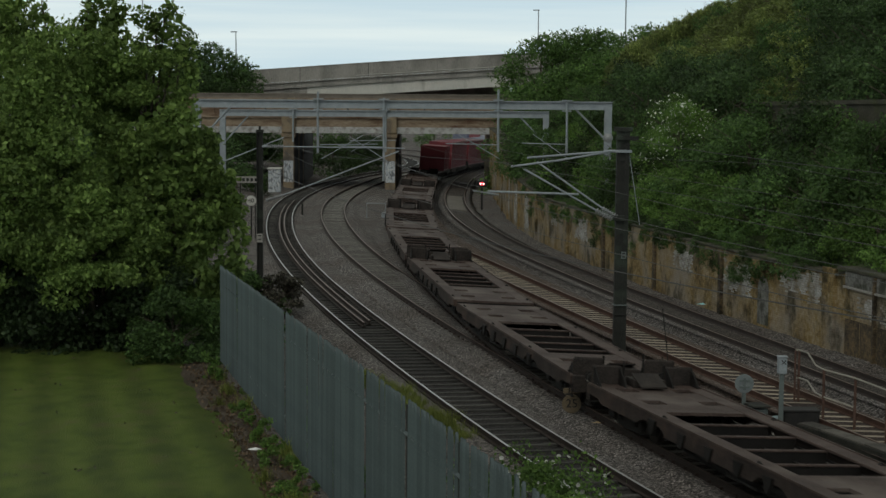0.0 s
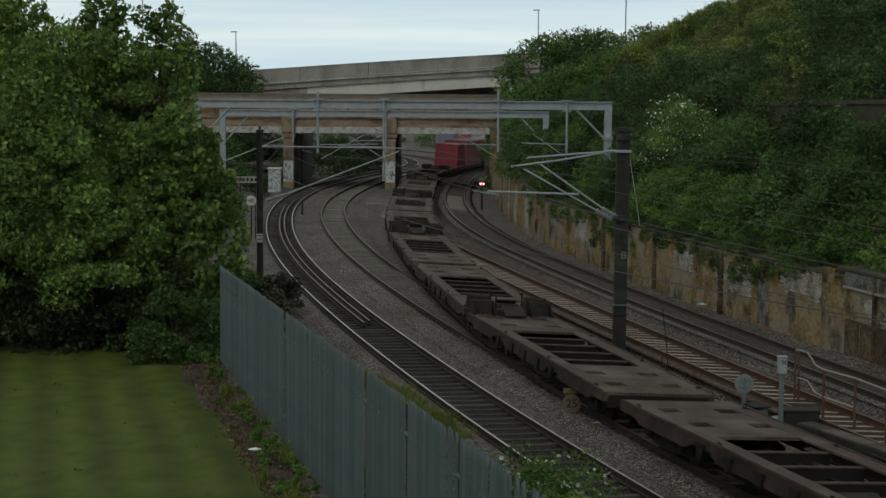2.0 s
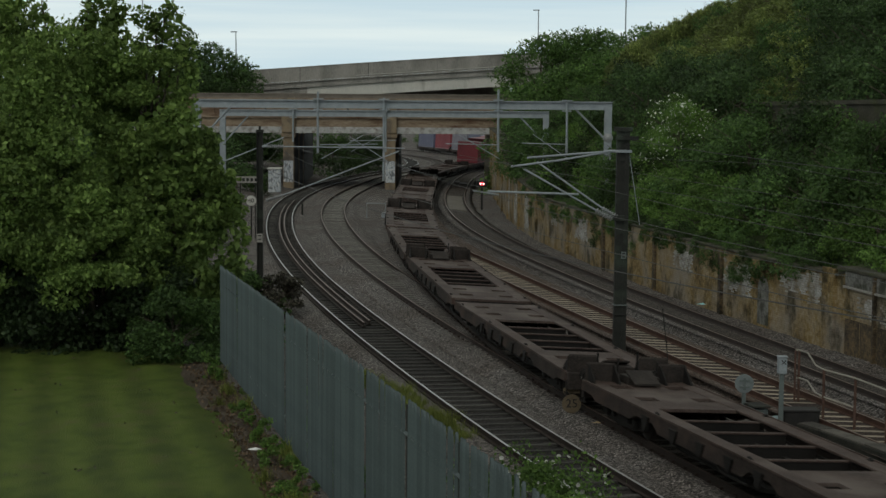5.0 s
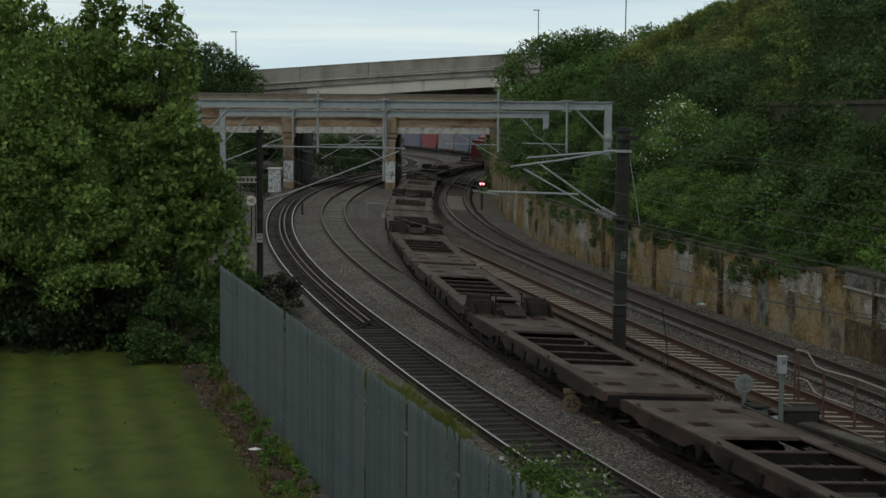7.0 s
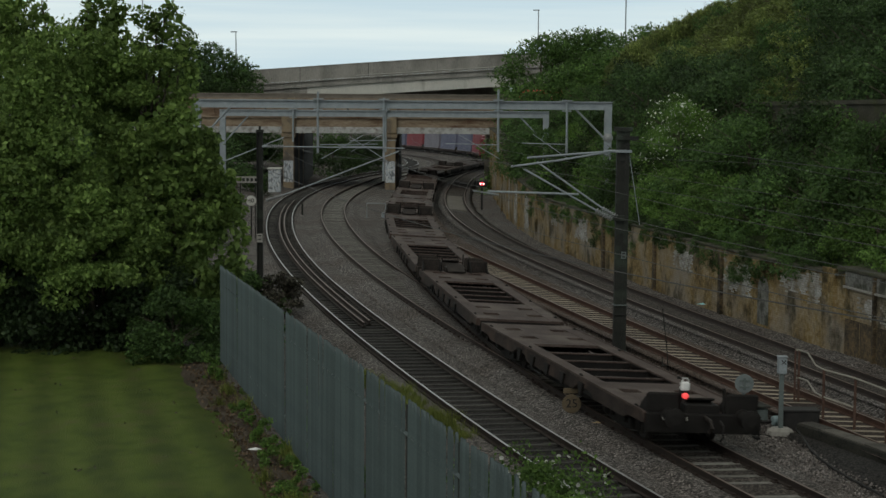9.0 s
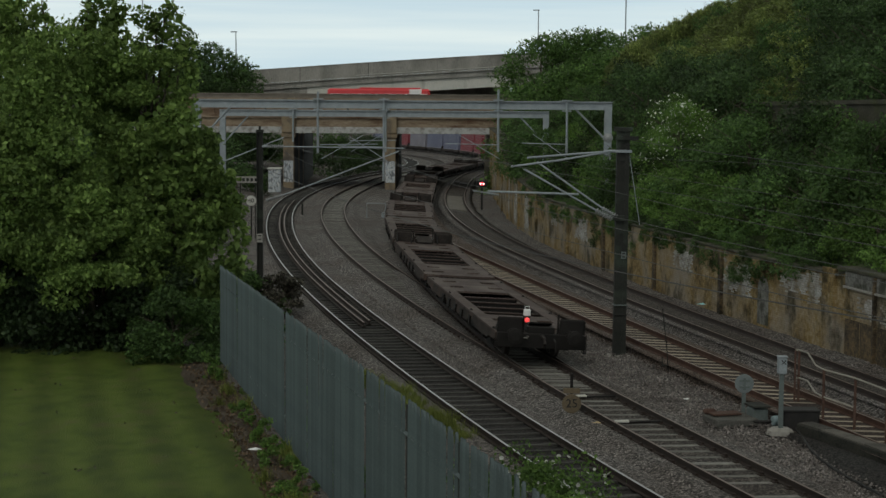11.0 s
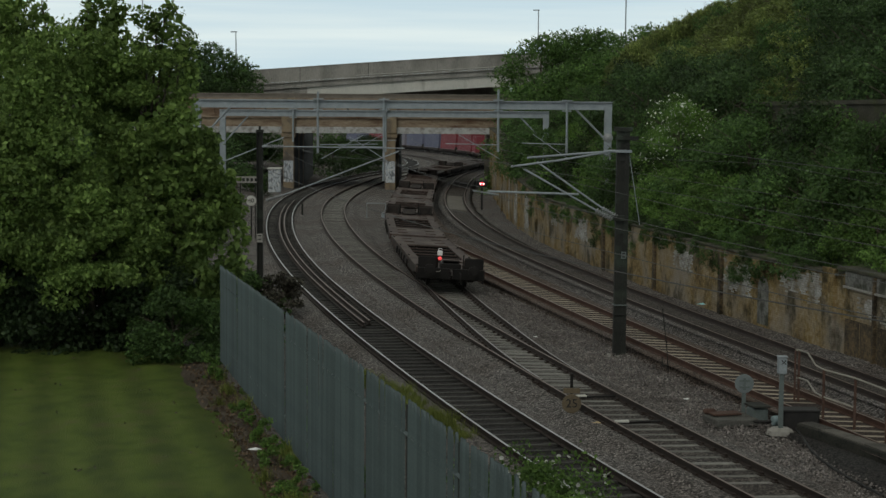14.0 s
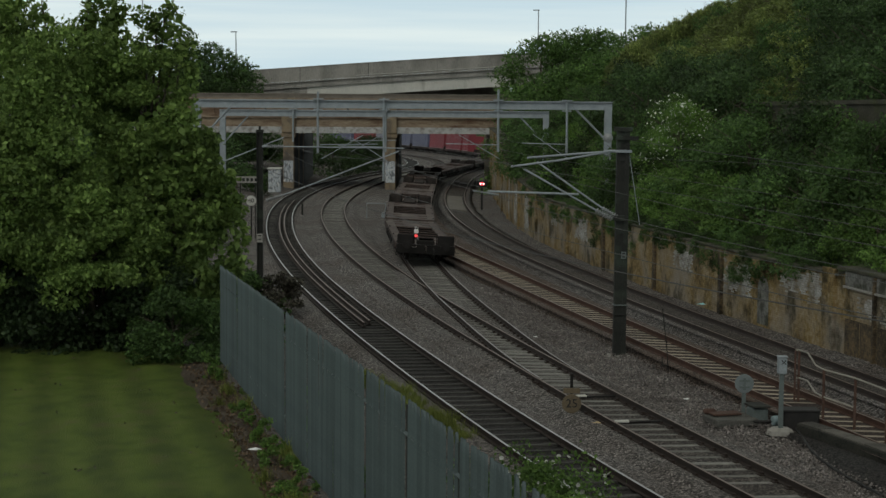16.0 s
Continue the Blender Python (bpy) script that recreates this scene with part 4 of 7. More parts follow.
    solid("road_embankment", g, M_SOIL, "earth embankment carrying the road", kind="structure")
    solid("road", Geo().box((-2, y0 + 5.6, 5.14), (238, 10.2, 0.06)), material("road_asphalt", [(0.045, 0.045, 0.045), (0.07, 0.068, 0.065)], bump=0.2), "grey asphalt road over the bridge", kind="structure")


def build_flyover():
    root = thing("flyover", "long grey concrete flyover climbing behind the bridge", "flyover", kind="structure")
    y0 = 200.0

    def top(x):
        u = (x + 23.5) / 34.2
        return 9.7 + 2.38 * u - 0.25 * (u - 0.5) ** 2 + 0.06
    xs = [-78, -70, -62, -54, -46, -38, -31, -24.2, -16.4, -8.6, -0.8, 7.0, 14.8, 22.6, 30.4, 38.2, 46]
    for a, b in zip(xs[:-1], xs[1:]):
        g = Geo()
        e = 0.05 if abs(a + 16.4) < 0.1 else 0.012
        vs = []
        for x in (a + e, b - e):
            t = top(x)
            vs += [(x, y0, t - 1.5), (x, y0 + 0.3, t - 1.5), (x, y0 + 0.3, t), (x, y0, t)]
        g.add(vs, [(0, 1, 2, 3), (7, 6, 5, 4), (0, 4, 5, 1), (1, 5, 6, 2), (2, 6, 7, 3), (3, 7, 4, 0)])
        part("parapet_panel", g, M_CONCRETE, root)
    # The low rear member is added as backing for the shadow below the main beam.
    for nm, mat, dy, z0, z1, depth, xa, xb in (("joint_backing", M_BLACK, 0.12, -1.5, -0.02, 0.1, -78, 46), ("coping", M_CONCRETE, -0.06, 0.0, 0.12, 0.45, -78, 46), ("string_course", M_CONCRETE, -0.18, -1.64, -1.51, 0.8, -78, 46),
                                               ("edge_beam", M_CONCRETE, 0.05, -2.24, -1.64, 0.5, -78, 46), ("main_beam", M_CONCRETE_PALE, 0.35, -3.55, -2.24, 0.8, -15.6, 7.9),
                                               ("rear_shade_backing", M_CONCRETE, 11.0, -5.2, -2.24, 0.8, -15.6, 7.9), ("deck", M_CONCRETE, 0.6, -2.6, -2.0, 12.0, -78, 46), ("approach_wall", M_CONCRETE, 0.35, -8.0, -2.24, 1.0, -78, -15.65), ("approach_wall", M_CONCRETE, 0.35, -9.0, -2.24, 1.0, 7.95, 46)):
        vs = []
        xs2 = np.linspace(xa, xb, 12)
        for x in xs2:
            t = top(x)
            vs += [(x, y0 + dy, t + z0), (x, y0 + dy + depth, t + z0), (x, y0 + dy + depth, t + z1), (x, y0 + dy, t + z1)]
        fs = [(4 * i + j, 4 * i + (j + 1) % 4, 4 * i + 4 + (j + 1) % 4, 4 * i + 4 + j) for i in range(11) for j in range(4)] + [(0, 1, 2, 3), (47, 46, 45, 44)]
        part(nm, Geo().add(vs, fs), mat, root)
    part("handrail", Geo().tube([(x, y0 - 0.05, top(x) - 1.28) for x in (-10, 0, 12, 20)], 0.03, 6), M_CONCRETE_PALE, root, "pale service pipe along the parapet")
    return top


def lamp_post(x, y, z0, z1, head=True, arm=0.0):
    root = thing("street_lamp", "slim grey steel street lamp column", "street lamp", at=pose(x, y, z0), group="street lamps on the roads")
    h = z1 - z0
    part("column", Geo().lathe((0, 0, 0), (0, 0, 1), [(0, 0.13), (1.2, 0.13), (1.25, 0.09), (h * 0.6, 0.075), (h, 0.055)], 10), M_GALV, root)
    if head:
        part("lantern", Geo().box((-0.25, 0, h + 0.02), (0.75, 0.22, 0.12), ch=0.03), M_GALV, root, "flat grey lantern")
    if arm:
        part("sign_arm", Geo().box((-arm / 2, 0, h * 0.42), (arm, 0.08, 0.22)), M_GALV, root)


# ---------------------------------------------------------------- overhead line equipment
def beam_truss(g, x0, x1, y, z, h=0.42, w=0.3):
    """A rolled steel portal beam of I section."""
    f, t = 0.06, 0.03
    prof = [(-w / 2, -h / 2), (w / 2, -h / 2), (w / 2, -h / 2 + f), (t, -h / 2 + f), (t, h / 2 - f), (w / 2, h / 2 - f), (w / 2, h / 2), (-w / 2, h / 2), (-w / 2, h / 2 - f), (-t, h / 2 - f), (-t, -h / 2 + f), (-w / 2, -h / 2 + f)]
    return g.sweep([(Vector((x, y, z)), Vector((0, 1, 0)), Vector((0, 0, 1))) for x in (x0, x1)], prof)


def gantry(y, x0, x1, z, leg_l, leg_r, tubes, label):
    root = thing("overhead_line_gantry", label, "gantry", group="overhead line gantries")
    part("beam", beam_truss(Geo(), x0, x1, y, z), M_GALV, root)
    for x, zb in ((x0 + 0.2, leg_l), (x1 - 0.2, leg_r)):
        hs = [(-0.18, -0.17), (0.18, -0.17), (0.18, -0.13), (0.03, -0.13), (0.03, 0.13), (0.18, 0.13), (0.18, 0.17), (-0.18, 0.17), (-0.18, 0.13), (-0.03, 0.13), (-0.03, -0.13), (-0.18, -0.13)]
        part("leg", Geo().sweep([(Vector((x, y, h)), Vector((1, 0, 0)), Vector((0, 1, 0))) for h in (zb, z - 0.05)], hs), M_GALV, root)
    for a, b in (((x0 + 0.3, y, z - 1.9), (x0 + 2.0, y, z)), ((x1 - 0.3, y, z - 1.7), (x1 - 2.0, y, z))):
        part("brace", Geo().tube([a, b], 0.06, 6), M_GALV, root)
    for x, top, bottom in tubes:
        t = part("drop_tube", Geo().tube([(x, y - 0.22, bottom), (x, y - 0.22, top)], 0.06, 8), M_GALV, root)
        part("clamp", Geo().box((x, y - 0.1, z + 0.25), (0.5, 0.4, 0.06)), M_GALV, t)
        part("clamp", Geo().box((x, y - 0.1, z - 0.27), (0.45, 0.4, 0.06)), M_GALV, t)
    return root


def insulator(g, a, b, n=7, r=0.085):
    a, b = Vector(a), Vector(b)
    rings = []
    for i in range(n):
        p = a.lerp(b, (i + 0.5) / n)
        e = (b - a) / n * 0.3
        rings += [(p - e, 0.035), (p - e * 0.3, r), (p + e * 0.3, r), (p + e, 0.035)]
    g.tube([p for p, _ in rings], [q for _, q in rings], 10)
    return g


def wire(name, pts, r=0.012, label="dark overhead line wire", sag=0.0):
    if sag:
        a, b = Vector(pts[0]), Vector(pts[-1])
        pts = [a.lerp(b, t) - Vector((0, 0, 4 * sag * t * (1 - t))) for t in np.linspace(0, 1, 24)]
    return solid(name, Geo().tube(pts, r, 5), M_WIRE, label, "overhead wire", group="overhead line wires")


def build_masts():
    # heavy mast between the tracks
    root = thing("overhead_line_mast", "dark weathered steel overhead line mast with tubular cantilever", "mast", at=pose(5.48, 53.9, -0.3, 0, 0.25, 0), group="overhead line masts")
    col = Geo()
    H = 7.0
    for s in (-1, 1):
        col.box((s * 0.17, 0, H / 2), (0.05, 0.3, H)).box((s * 0.12, -0.13, H / 2), (0.1, 0.03, H)).box((s * 0.12, 0.13, H / 2), (0.1, 0.03, H))
    for k in range(12):
        col.box((0, -0.15, 0.5 + k * 0.56), (0.3, 0.01, 0.1))
    part("column", col.box((0, -0.08, H / 2), (0.3, 0.06, H)), M_MAST, root)
    part("foundation", Geo().box((0, 0, -0.12), (0.7, 0.7, 0.3), ch=0.03), M_CONCRETE, root)
    part("top_plate", Geo().box((0, 0, H + 0.02), (0.55, 0.4, 0.12)).box((0.1, -0.1, H - 0.25), (0.7, 0.25, 0.12)), M_MAST, root)
    part("number_plate", Geo().box((0.07, -0.18, 3.15), (0.15, 0.012, 0.22)), M_SIGNBACK, root, "small pale plate with dark bars")
    for h in (3.2, 3.1):
        part("plate_bar", Geo().box((0.07, -0.19, h), (0.09, 0.008, 0.035)), M_BLACK, root)
    part("clamp_band", Geo().box((0, 0, 1.6), (0.44, 0.38, 0.03)), M_SIGNBACK, root)
    part("clamp_band", Geo().box((0, 0, 1.3), (0.44, 0.38, 0.025)), M_MAST, root)
    part("top_bracket", Geo().box((0, -0.2, 6.35), (0.5, 0.09, 0.08)).tube([(-0.6, -0.2, 6.35), (0.1, -0.2, 6.35)], 0.045, 8), M_GALV, root)
    top = part("tie_tube", Geo().tube([(-0.3, -0.2, 6.35), (-1.6, -0.25, 6.24), (-2.95, -0.3, 6.12)], 0.033, 8).tube([(-0.5, -0.2, 6.32), (-2.0, -0.3, 6.05), (-3.45, -0.35, 5.85)], 0.033, 8), M_GALV, root)
    part("strut", Geo().tube([(-0.55, -0.2, 4.55), (-2.65, -0.3, 6.0)], 0.03, 8).tube([(-0.75, -0.22, 4.5), (-3.05, -0.3, 5.78)], 0.03, 8), M_GALV, root)
    for a, b in (((-0.15, -0.2, 4.32), (-0.62, -0.2, 4.6)), ((-0.3, -0.22, 4.25), (-0.82, -0.22, 4.55))):
        part("insulator", insulator(Geo(), a, b), M_INSUL, root, "ribbed grey porcelain insulator")
    part("insulator_bracket", Geo().box((-0.1, -0.2, 4.3), (0.35, 0.16, 0.16)), M_MAST, root)
    part("registration_tube", Geo().tube([(-1.35, -0.25, 5.02), (-4.15, -0.3, 5.08)], 0.034, 8).tube([(-3.8, -0.35, 4.98), (-4.6, -0.35, 5.1)], 0.025, 6), M_GALV, root)
    part("spool", Geo().lathe((-0.48, -0.35, 6.75), (0, 1, 0), [(0, 0.04), (0.03, 0.12), (0.06, 0.14), (0.1, 0.1), (0.2, 0.06), (0.3, 0.1), (0.35, 0.14), (0.38, 0.12), (0.4, 0.04)], 16), M_INSUL, root)
    part("stay_wire", Geo().tube([(0.18, -0.1, 6.3), (0.55, -0.1, 4.1)], 0.014, 5), M_GALV, root)
    # slim mast on the lawn side with a long cantilever over two tracks
    root = thing("overhead_line_mast", "slim dark steel overhead line mast with long cantilever over two tracks", "mast", at=pose(-7.55, 72.0, -0.2), group="overhead line masts")
    H = 6.3
    part("column", Geo().box((0, 0, H / 2), (0.24, 0.03, H)).box((-0.11, 0, H / 2), (0.03, 0.26, H)).box((0.11, 0, H / 2), (0.03, 0.26, H)), M_MAST, root)
    part("top_cap", Geo().box((0, 0, H + 0.05), (0.3, 0.3, 0.1)).tube([(0, 0, H + 0.1), (0, 0, H + 0.25)], 0.05, 6), M_MAST, root)
    part("number_plate", Geo().box((0, -0.14, 1.95), (0.24, 0.012, 0.36)), M_CONCRETE, root, "pale plate with dark bars")
    for h in (2.05, 1.9):
        part("plate_bar", Geo().box((0, -0.15, h), (0.14, 0.008, 0.05)), M_BLACK, root)
    for a, b in (((0.3, -0.1, 5.72), (1.0, -0.1, 5.72)), ((0.25, -0.1, 3.5), (0.95, -0.1, 3.72))):
        part("insulator", insulator(Geo(), a, b, 8), M_INSUL, root, "ribbed grey porcelain insulator")
    part("tie_tube", Geo().tube([(0.1, -0.1, 5.72), (0.3, -0.1, 5.72)], 0.05, 8).tube([(1.0, -0.1, 5.72), (5.95, -0.1, 5.68)], 0.026, 8), M_GALV, root)
    part("strut", Geo().tube([(0.95, -0.1, 3.72), (5.7, -0.1, 5.55)], 0.028, 8), M_GALV, root)
    part("back_tube", Geo().tube([(-1.7, 0.1, 5.0), (1.0, 0.0, 6.1)], 0.026, 8), M_GALV, root)
    part("counterweight", Geo().lathe((-1.7, 0.1, 4.85), (0, 0, 1), [(0, 0.1), (0.02, 0.15), (0.3, 0.15), (0.32, 0.1)], 12), M_GALV, root)


def build_wires():
    z = 4.75
    for path, y0, y1, upper in ((TRACK_B, 10, 330, True), (TRACK_C, 12, 120, False), (TRACK_D, 14, 250, True), (TRACK_A, 10, 330, True)):
        cont, cat = [], []
        y = y0
        while y <= y1:
            x = path.x_at(y)
            zz = rail_level(y)
            span = (y - 4.6) % 50 / 50.0
            cont.append((x, y, zz + z))
            cat.append((x, y, zz + z + 0.95 - 1.9 * span * (1 - span)))
            y += 4
        wire("contact_wire", cont, 0.0075)
        if upper:
            wire("catenary_wire", cat, 0.0065)
    wire("earth_wire", [(-7.5, 72, 4.7), (6.1, 24, 4.75)], 0.012, sag=0.5)
    wire("earth_wire", [(-7.5, 72, 4.7), (-9.5, 104, 5.0)], 0.011, sag=0.2)
    wire("feeder_wire", [(5.6, 54.6, 6.4), (16.0, 20, 6.3)], 0.009, sag=0.3)


def build_gantries():
    gantry(88.0, -12.55, 8.42, 7.13, -0.3, 2.0, ((-6.3, 7.75, 4.7), (-3.0, 7.45, 3.3), (2.72, 7.9, 4.8), (6.15, 7.4, 4.75)),
           "galvanised steel portal gantry spanning all the tracks")
    gantry(112.0, -14.3, 6.7, 6.33, -0.4, 3.4, ((-3.7, 6.9, 3.9), (-9.6, 6.6, 4.5)), "second galvanised portal gantry in front of the bridge")
    root = thing("registration_arms", "slender galvanised registration arms hung below the gantry", "cantilever")
    for x, y, zz, w in ((-6.2, 88, 5.1, 2.9), (-2.9, 88, 5.0, -2.4), (2.7, 88, 5.15, -2.6), (6.1, 88, 5.2, -2.2), (-6.0, 112, 4.6, 3.0)):
        part("arm", Geo().tube([(x, y - 0.3, zz), (x + w, y - 0.3, zz + 0.05)], 0.026, 6), M_GALV, root)
        part("arm_strut", Geo().tube([(x + 0.1, y - 0.3, zz - 0.7), (x + w * 0.75, y - 0.3, zz + 0.5)], 0.022, 6), M_GALV, root)


# ---------------------------------------------------------------- train
TRAIN_WAY = [(0, 0.4), (2, 13.63), (4.2, 27.05), (6.5, 41.55), (8, 51.6), (9, 58.05), (11.5, 74.0), (13.5, 86.5), (16, 99.9)]   # seconds, metres gone


def travelled(t):
    """Metres that the train has gone at t seconds: a smooth curve through its way."""
    ts, ds = [k for k, _ in TRAIN_WAY], [d for _, d in TRAIN_WAY]
    n = len(ts)
    slope = [(ds[min(i + 1, n - 1)] - ds[max(i - 1, 0)]) / (ts[min(i + 1, n - 1)] - ts[max(i - 1, 0)]) for i in range(n)]
    i = max(j for j in range(n - 1) if ts[j] <= t)
    w = ts[i + 1] - ts[i]
    u = (t - ts[i]) / w
    return ((2 * u ** 3 - 3 * u * u + 1) * ds[i] + (u ** 3 - 2 * u * u + u) * slope[i] * w
            + (3 * u * u - 2 * u ** 3) * ds[i + 1] + (u ** 3 - u * u) * slope[i + 1] * w)


PLATFORM = 14.55
HALF_W = 1.26
DECK = 0.86
LEAN = math.atan2(0.09, GAUGE)
# the length of track at which the train's zero mark lies at the start
TRAIN_ZERO = TRACK_E.length_at(8.0) + 0.7


def wagon_deck(x0, x1, holes):
    """One deck plate across the wagon with square holes, as a single folded sheet."""
    g = Geo()
    w = HALF_W
    zt, zb = DECK, DECK - 0.07
    xs = sorted({x0, x1, *[h[0] - h[2] for h in holes], *[h[0] + h[2] for h in holes]})
    ys = sorted({-w, w, *[h[1] - h[3] for h in holes], *[h[1] + h[3] for h in holes]})
    nx, ny = len(xs), len(ys)
    g.v = [(x, y, z) for z in (zt, zb) for x in xs for y in ys]

    def full(i, j):
        if not (0 <= i < nx - 1 and 0 <= j < ny - 1):
            return False
        mx, my = (xs[i] + xs[i + 1]) / 2, (ys[j] + ys[j + 1]) / 2
        return not any(abs(mx - h[0]) < h[2] and abs(my - h[1]) < h[3] for h in holes)
    k = nx * ny
    for i in range(nx - 1):
        for j in range(ny - 1):
            if not full(i, j):
                continue
            a, b, c, d = i * ny + j, (i + 1) * ny + j, (i + 1) * ny + j + 1, i * ny + j + 1
            g.f += [(a, b, c, d), (k + d, k + c, k + b, k + a)]
            for p, q, di, dj in ((a, b, 0, -1), (b, c, 1, 0), (c, d, 0, 1), (d, a, -1, 0)):
                if not full(i + di, j + dj):
                    g.f.append((p, k + p, k + q, q))
    return g


def slab(pts, y0, y1):
    """An upright outline of (x, z) corners given thickness from y0 to y1."""
    n = len(pts)
    vs = [(x, y, z) for y in (y0, y1) for x, z in pts]
    return vs, [tuple(range(n)), tuple(range(2 * n - 1, n - 1, -1))] + [(i, (i + 1) % n, n + (i + 1) % n, n + i) for i in range(n)]


def build_wagon(tail=False):
    """A platform of a twin container flat: x runs from its close-coupled end at 0 to its outer end."""
    root = thing("container_flat_wagon", "empty rusty brown container flat wagon with open skeletal deck", "wagon", group="wagons of the freight train")
    L = PLATFORM + (0.3 if tail else 0.0)
    D = DECK
    end_mat = M_WAGON_DARK if tail else M_WAGON_SOOT
    for x0, x1, hx in ((0.0, 4.25, (1.25, 2.95)), (10.7, L, (11.95, 13.6))):
        part("deck_plate", wagon_deck(x0, x1, [(x, y, 0.25, 0.25) for x in hx for y in (-0.7, 0.7)]), M_WAGON, root, "worn brown steel deck plate with square pockets")
        for x in hx:
            for y in (-0.7, 0.7):
                g = Geo()
                for dx, dy, w, d in ((-0.27, 0, 0.03, 0.57), (0.27, 0, 0.03, 0.57), (0, -0.27, 0.51, 0.03), (0, 0.27, 0.51, 0.03)):
                    g.box((x + dx, y + dy, D - 0.225), (w, d, 0.3))
                # Near-black liners paint the shade inside the deck pockets.
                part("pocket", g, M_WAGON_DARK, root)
    for s in (-1, 1):
        o, i = s * (HALF_W + 0.1), s * (HALF_W - 0.02)
        # side sill: deep plates over the bogies with angled ends, shallower between
        prof = [(0, D - 0.22), (0.9, D - 0.24), (1.2, D - 0.34), (3.7, D - 0.34), (4.1, D - 0.2), (5.0, D - 0.2), (5.3, D - 0.36), (9.6, D - 0.36), (9.9, D - 0.2), (10.9, D - 0.2), (11.3, D - 0.34), (13.5, D - 0.34), (13.8, D - 0.24), (L, D - 0.22),
                (L, D - 0.006), (0, D - 0.006)]
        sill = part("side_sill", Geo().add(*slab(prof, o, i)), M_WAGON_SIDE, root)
        part("flange", Geo().box((L / 2, s * (HALF_W - 0.11), D - 0.018), (L - 0.03, 0.42, 0.06), ch=0.012), M_WAGON, sill)
        part("kerb", Geo().box((L / 2, s * (HALF_W + 0.085), D + 0.012), (L - 0.3, 0.03, 0.05)), M_WAGON, sill)
        for x in (0.9, 5.2, 9.9, 14.1):
            part("container_spigot", Geo().box((x, s * (HALF_W + 0.02), D + 0.02), (0.16, 0.1, 0.03), ch=0.01).box((x, s * (HALF_W + 0.02), D + 0.045), (0.08, 0.06, 0.04), ch=0.012), M_WAGON_DARK, sill)
        for x in (4.55, 5.9, 7.3, 8.7, 10.3):
            part("stake_pocket", Geo().add(*slab([(x - 0.2, D - 0.1), (x + 0.2, D - 0.1), (x + 0.08, D - 0.4), (x - 0.08, D - 0.4)], s * (HALF_W + 0.1), s * (HALF_W + 0.15))), M_WAGON_DARK, sill)
        part("brake_lever", Geo().tube([(5.2, s * (HALF_W + 0.02), D - 0.5), (6.5, s * (HALF_W + 0.02), D - 0.5), (6.7, s * (HALF_W + 0.02), D - 0.32)], 0.025, 6), M_WAGON_DARK, sill)
        part("sill_pipe", Geo().tube([(0.3, s * (HALF_W - 0.1), D - 0.3), (L - 0.4, s * (HALF_W - 0.1), D - 0.3)], 0.03, 6), M_WAGON_DARK, sill)
    for x in (5.5, 6.9, 8.3, 9.6):
        part("crossmember", Geo().box((x, 0, D - 0.07), (0.12, 2 * HALF_W - 0.5, 0.04), ch=0.008), M_WAGON, root)
        # Web in near black, as the shade below the open deck.
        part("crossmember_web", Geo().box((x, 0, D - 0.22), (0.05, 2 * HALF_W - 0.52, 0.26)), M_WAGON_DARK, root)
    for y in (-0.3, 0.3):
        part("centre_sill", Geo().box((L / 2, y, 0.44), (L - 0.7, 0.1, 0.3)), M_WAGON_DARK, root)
    # Dark tray added below the openings; its colour stands in for shade there.
    part("shade_tray", Geo().box((7.45, 0, 0.32), (6.4, 1.9, 0.03)), M_WAGON_DARK, root)
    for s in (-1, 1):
        # Dark bars and bogie frames below fill in the shade under the wagon.
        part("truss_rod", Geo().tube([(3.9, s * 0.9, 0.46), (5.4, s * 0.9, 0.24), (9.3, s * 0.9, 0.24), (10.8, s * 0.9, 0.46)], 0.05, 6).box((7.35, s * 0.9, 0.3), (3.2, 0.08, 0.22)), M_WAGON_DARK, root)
    part("brake_cylinder", Geo().lathe((5.3, 0.62, 0.5), (1, 0, 0), [(0, 0.05), (0.03, 0.14), (0.7, 0.14), (0.75, 0.05)], 14), M_WAGON_DARK, root)
    part("air_tank", Geo().lathe((8.55, -0.5, 0.5), (0, 1, 0), [(0, 0.08), (0.06, 0.17), (0.85, 0.17), (0.91, 0.08)], 14), M_WHEEL, root, "dusty grey air tank")
    for x in (2.1, 12.45):
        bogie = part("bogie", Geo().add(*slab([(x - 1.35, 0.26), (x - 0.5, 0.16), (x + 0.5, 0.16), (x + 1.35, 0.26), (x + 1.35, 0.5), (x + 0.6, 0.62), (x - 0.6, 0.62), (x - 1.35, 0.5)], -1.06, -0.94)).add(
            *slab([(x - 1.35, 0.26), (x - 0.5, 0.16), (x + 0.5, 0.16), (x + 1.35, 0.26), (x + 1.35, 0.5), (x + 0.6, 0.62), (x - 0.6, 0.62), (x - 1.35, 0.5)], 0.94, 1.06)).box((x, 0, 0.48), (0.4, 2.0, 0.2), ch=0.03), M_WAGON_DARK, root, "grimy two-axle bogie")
        for dx in (-0.9, 0.9):
            g = Geo().tube([(x + dx, -0.85, 0.36), (x + dx, 0.85, 0.36)], 0.07, 8)
            for s in (-1, 1):
                g.lathe((x + dx, s * 0.68, 0.36), (0, s, 0), [(0, 0.39), (0.03, 0.39), (0.032, 0.36), (0.13, 0.355), (0.132, 0.15), (0.2, 0.12)], 20)
            part("wheelset", g, M_WHEEL, bogie)
            for s in (-1, 1):
                part("axlebox", Geo().box((x + dx, s * 1.08, 0.38), (0.26, 0.16, 0.26), ch=0.04), M_WAGON_DARK, bogie)
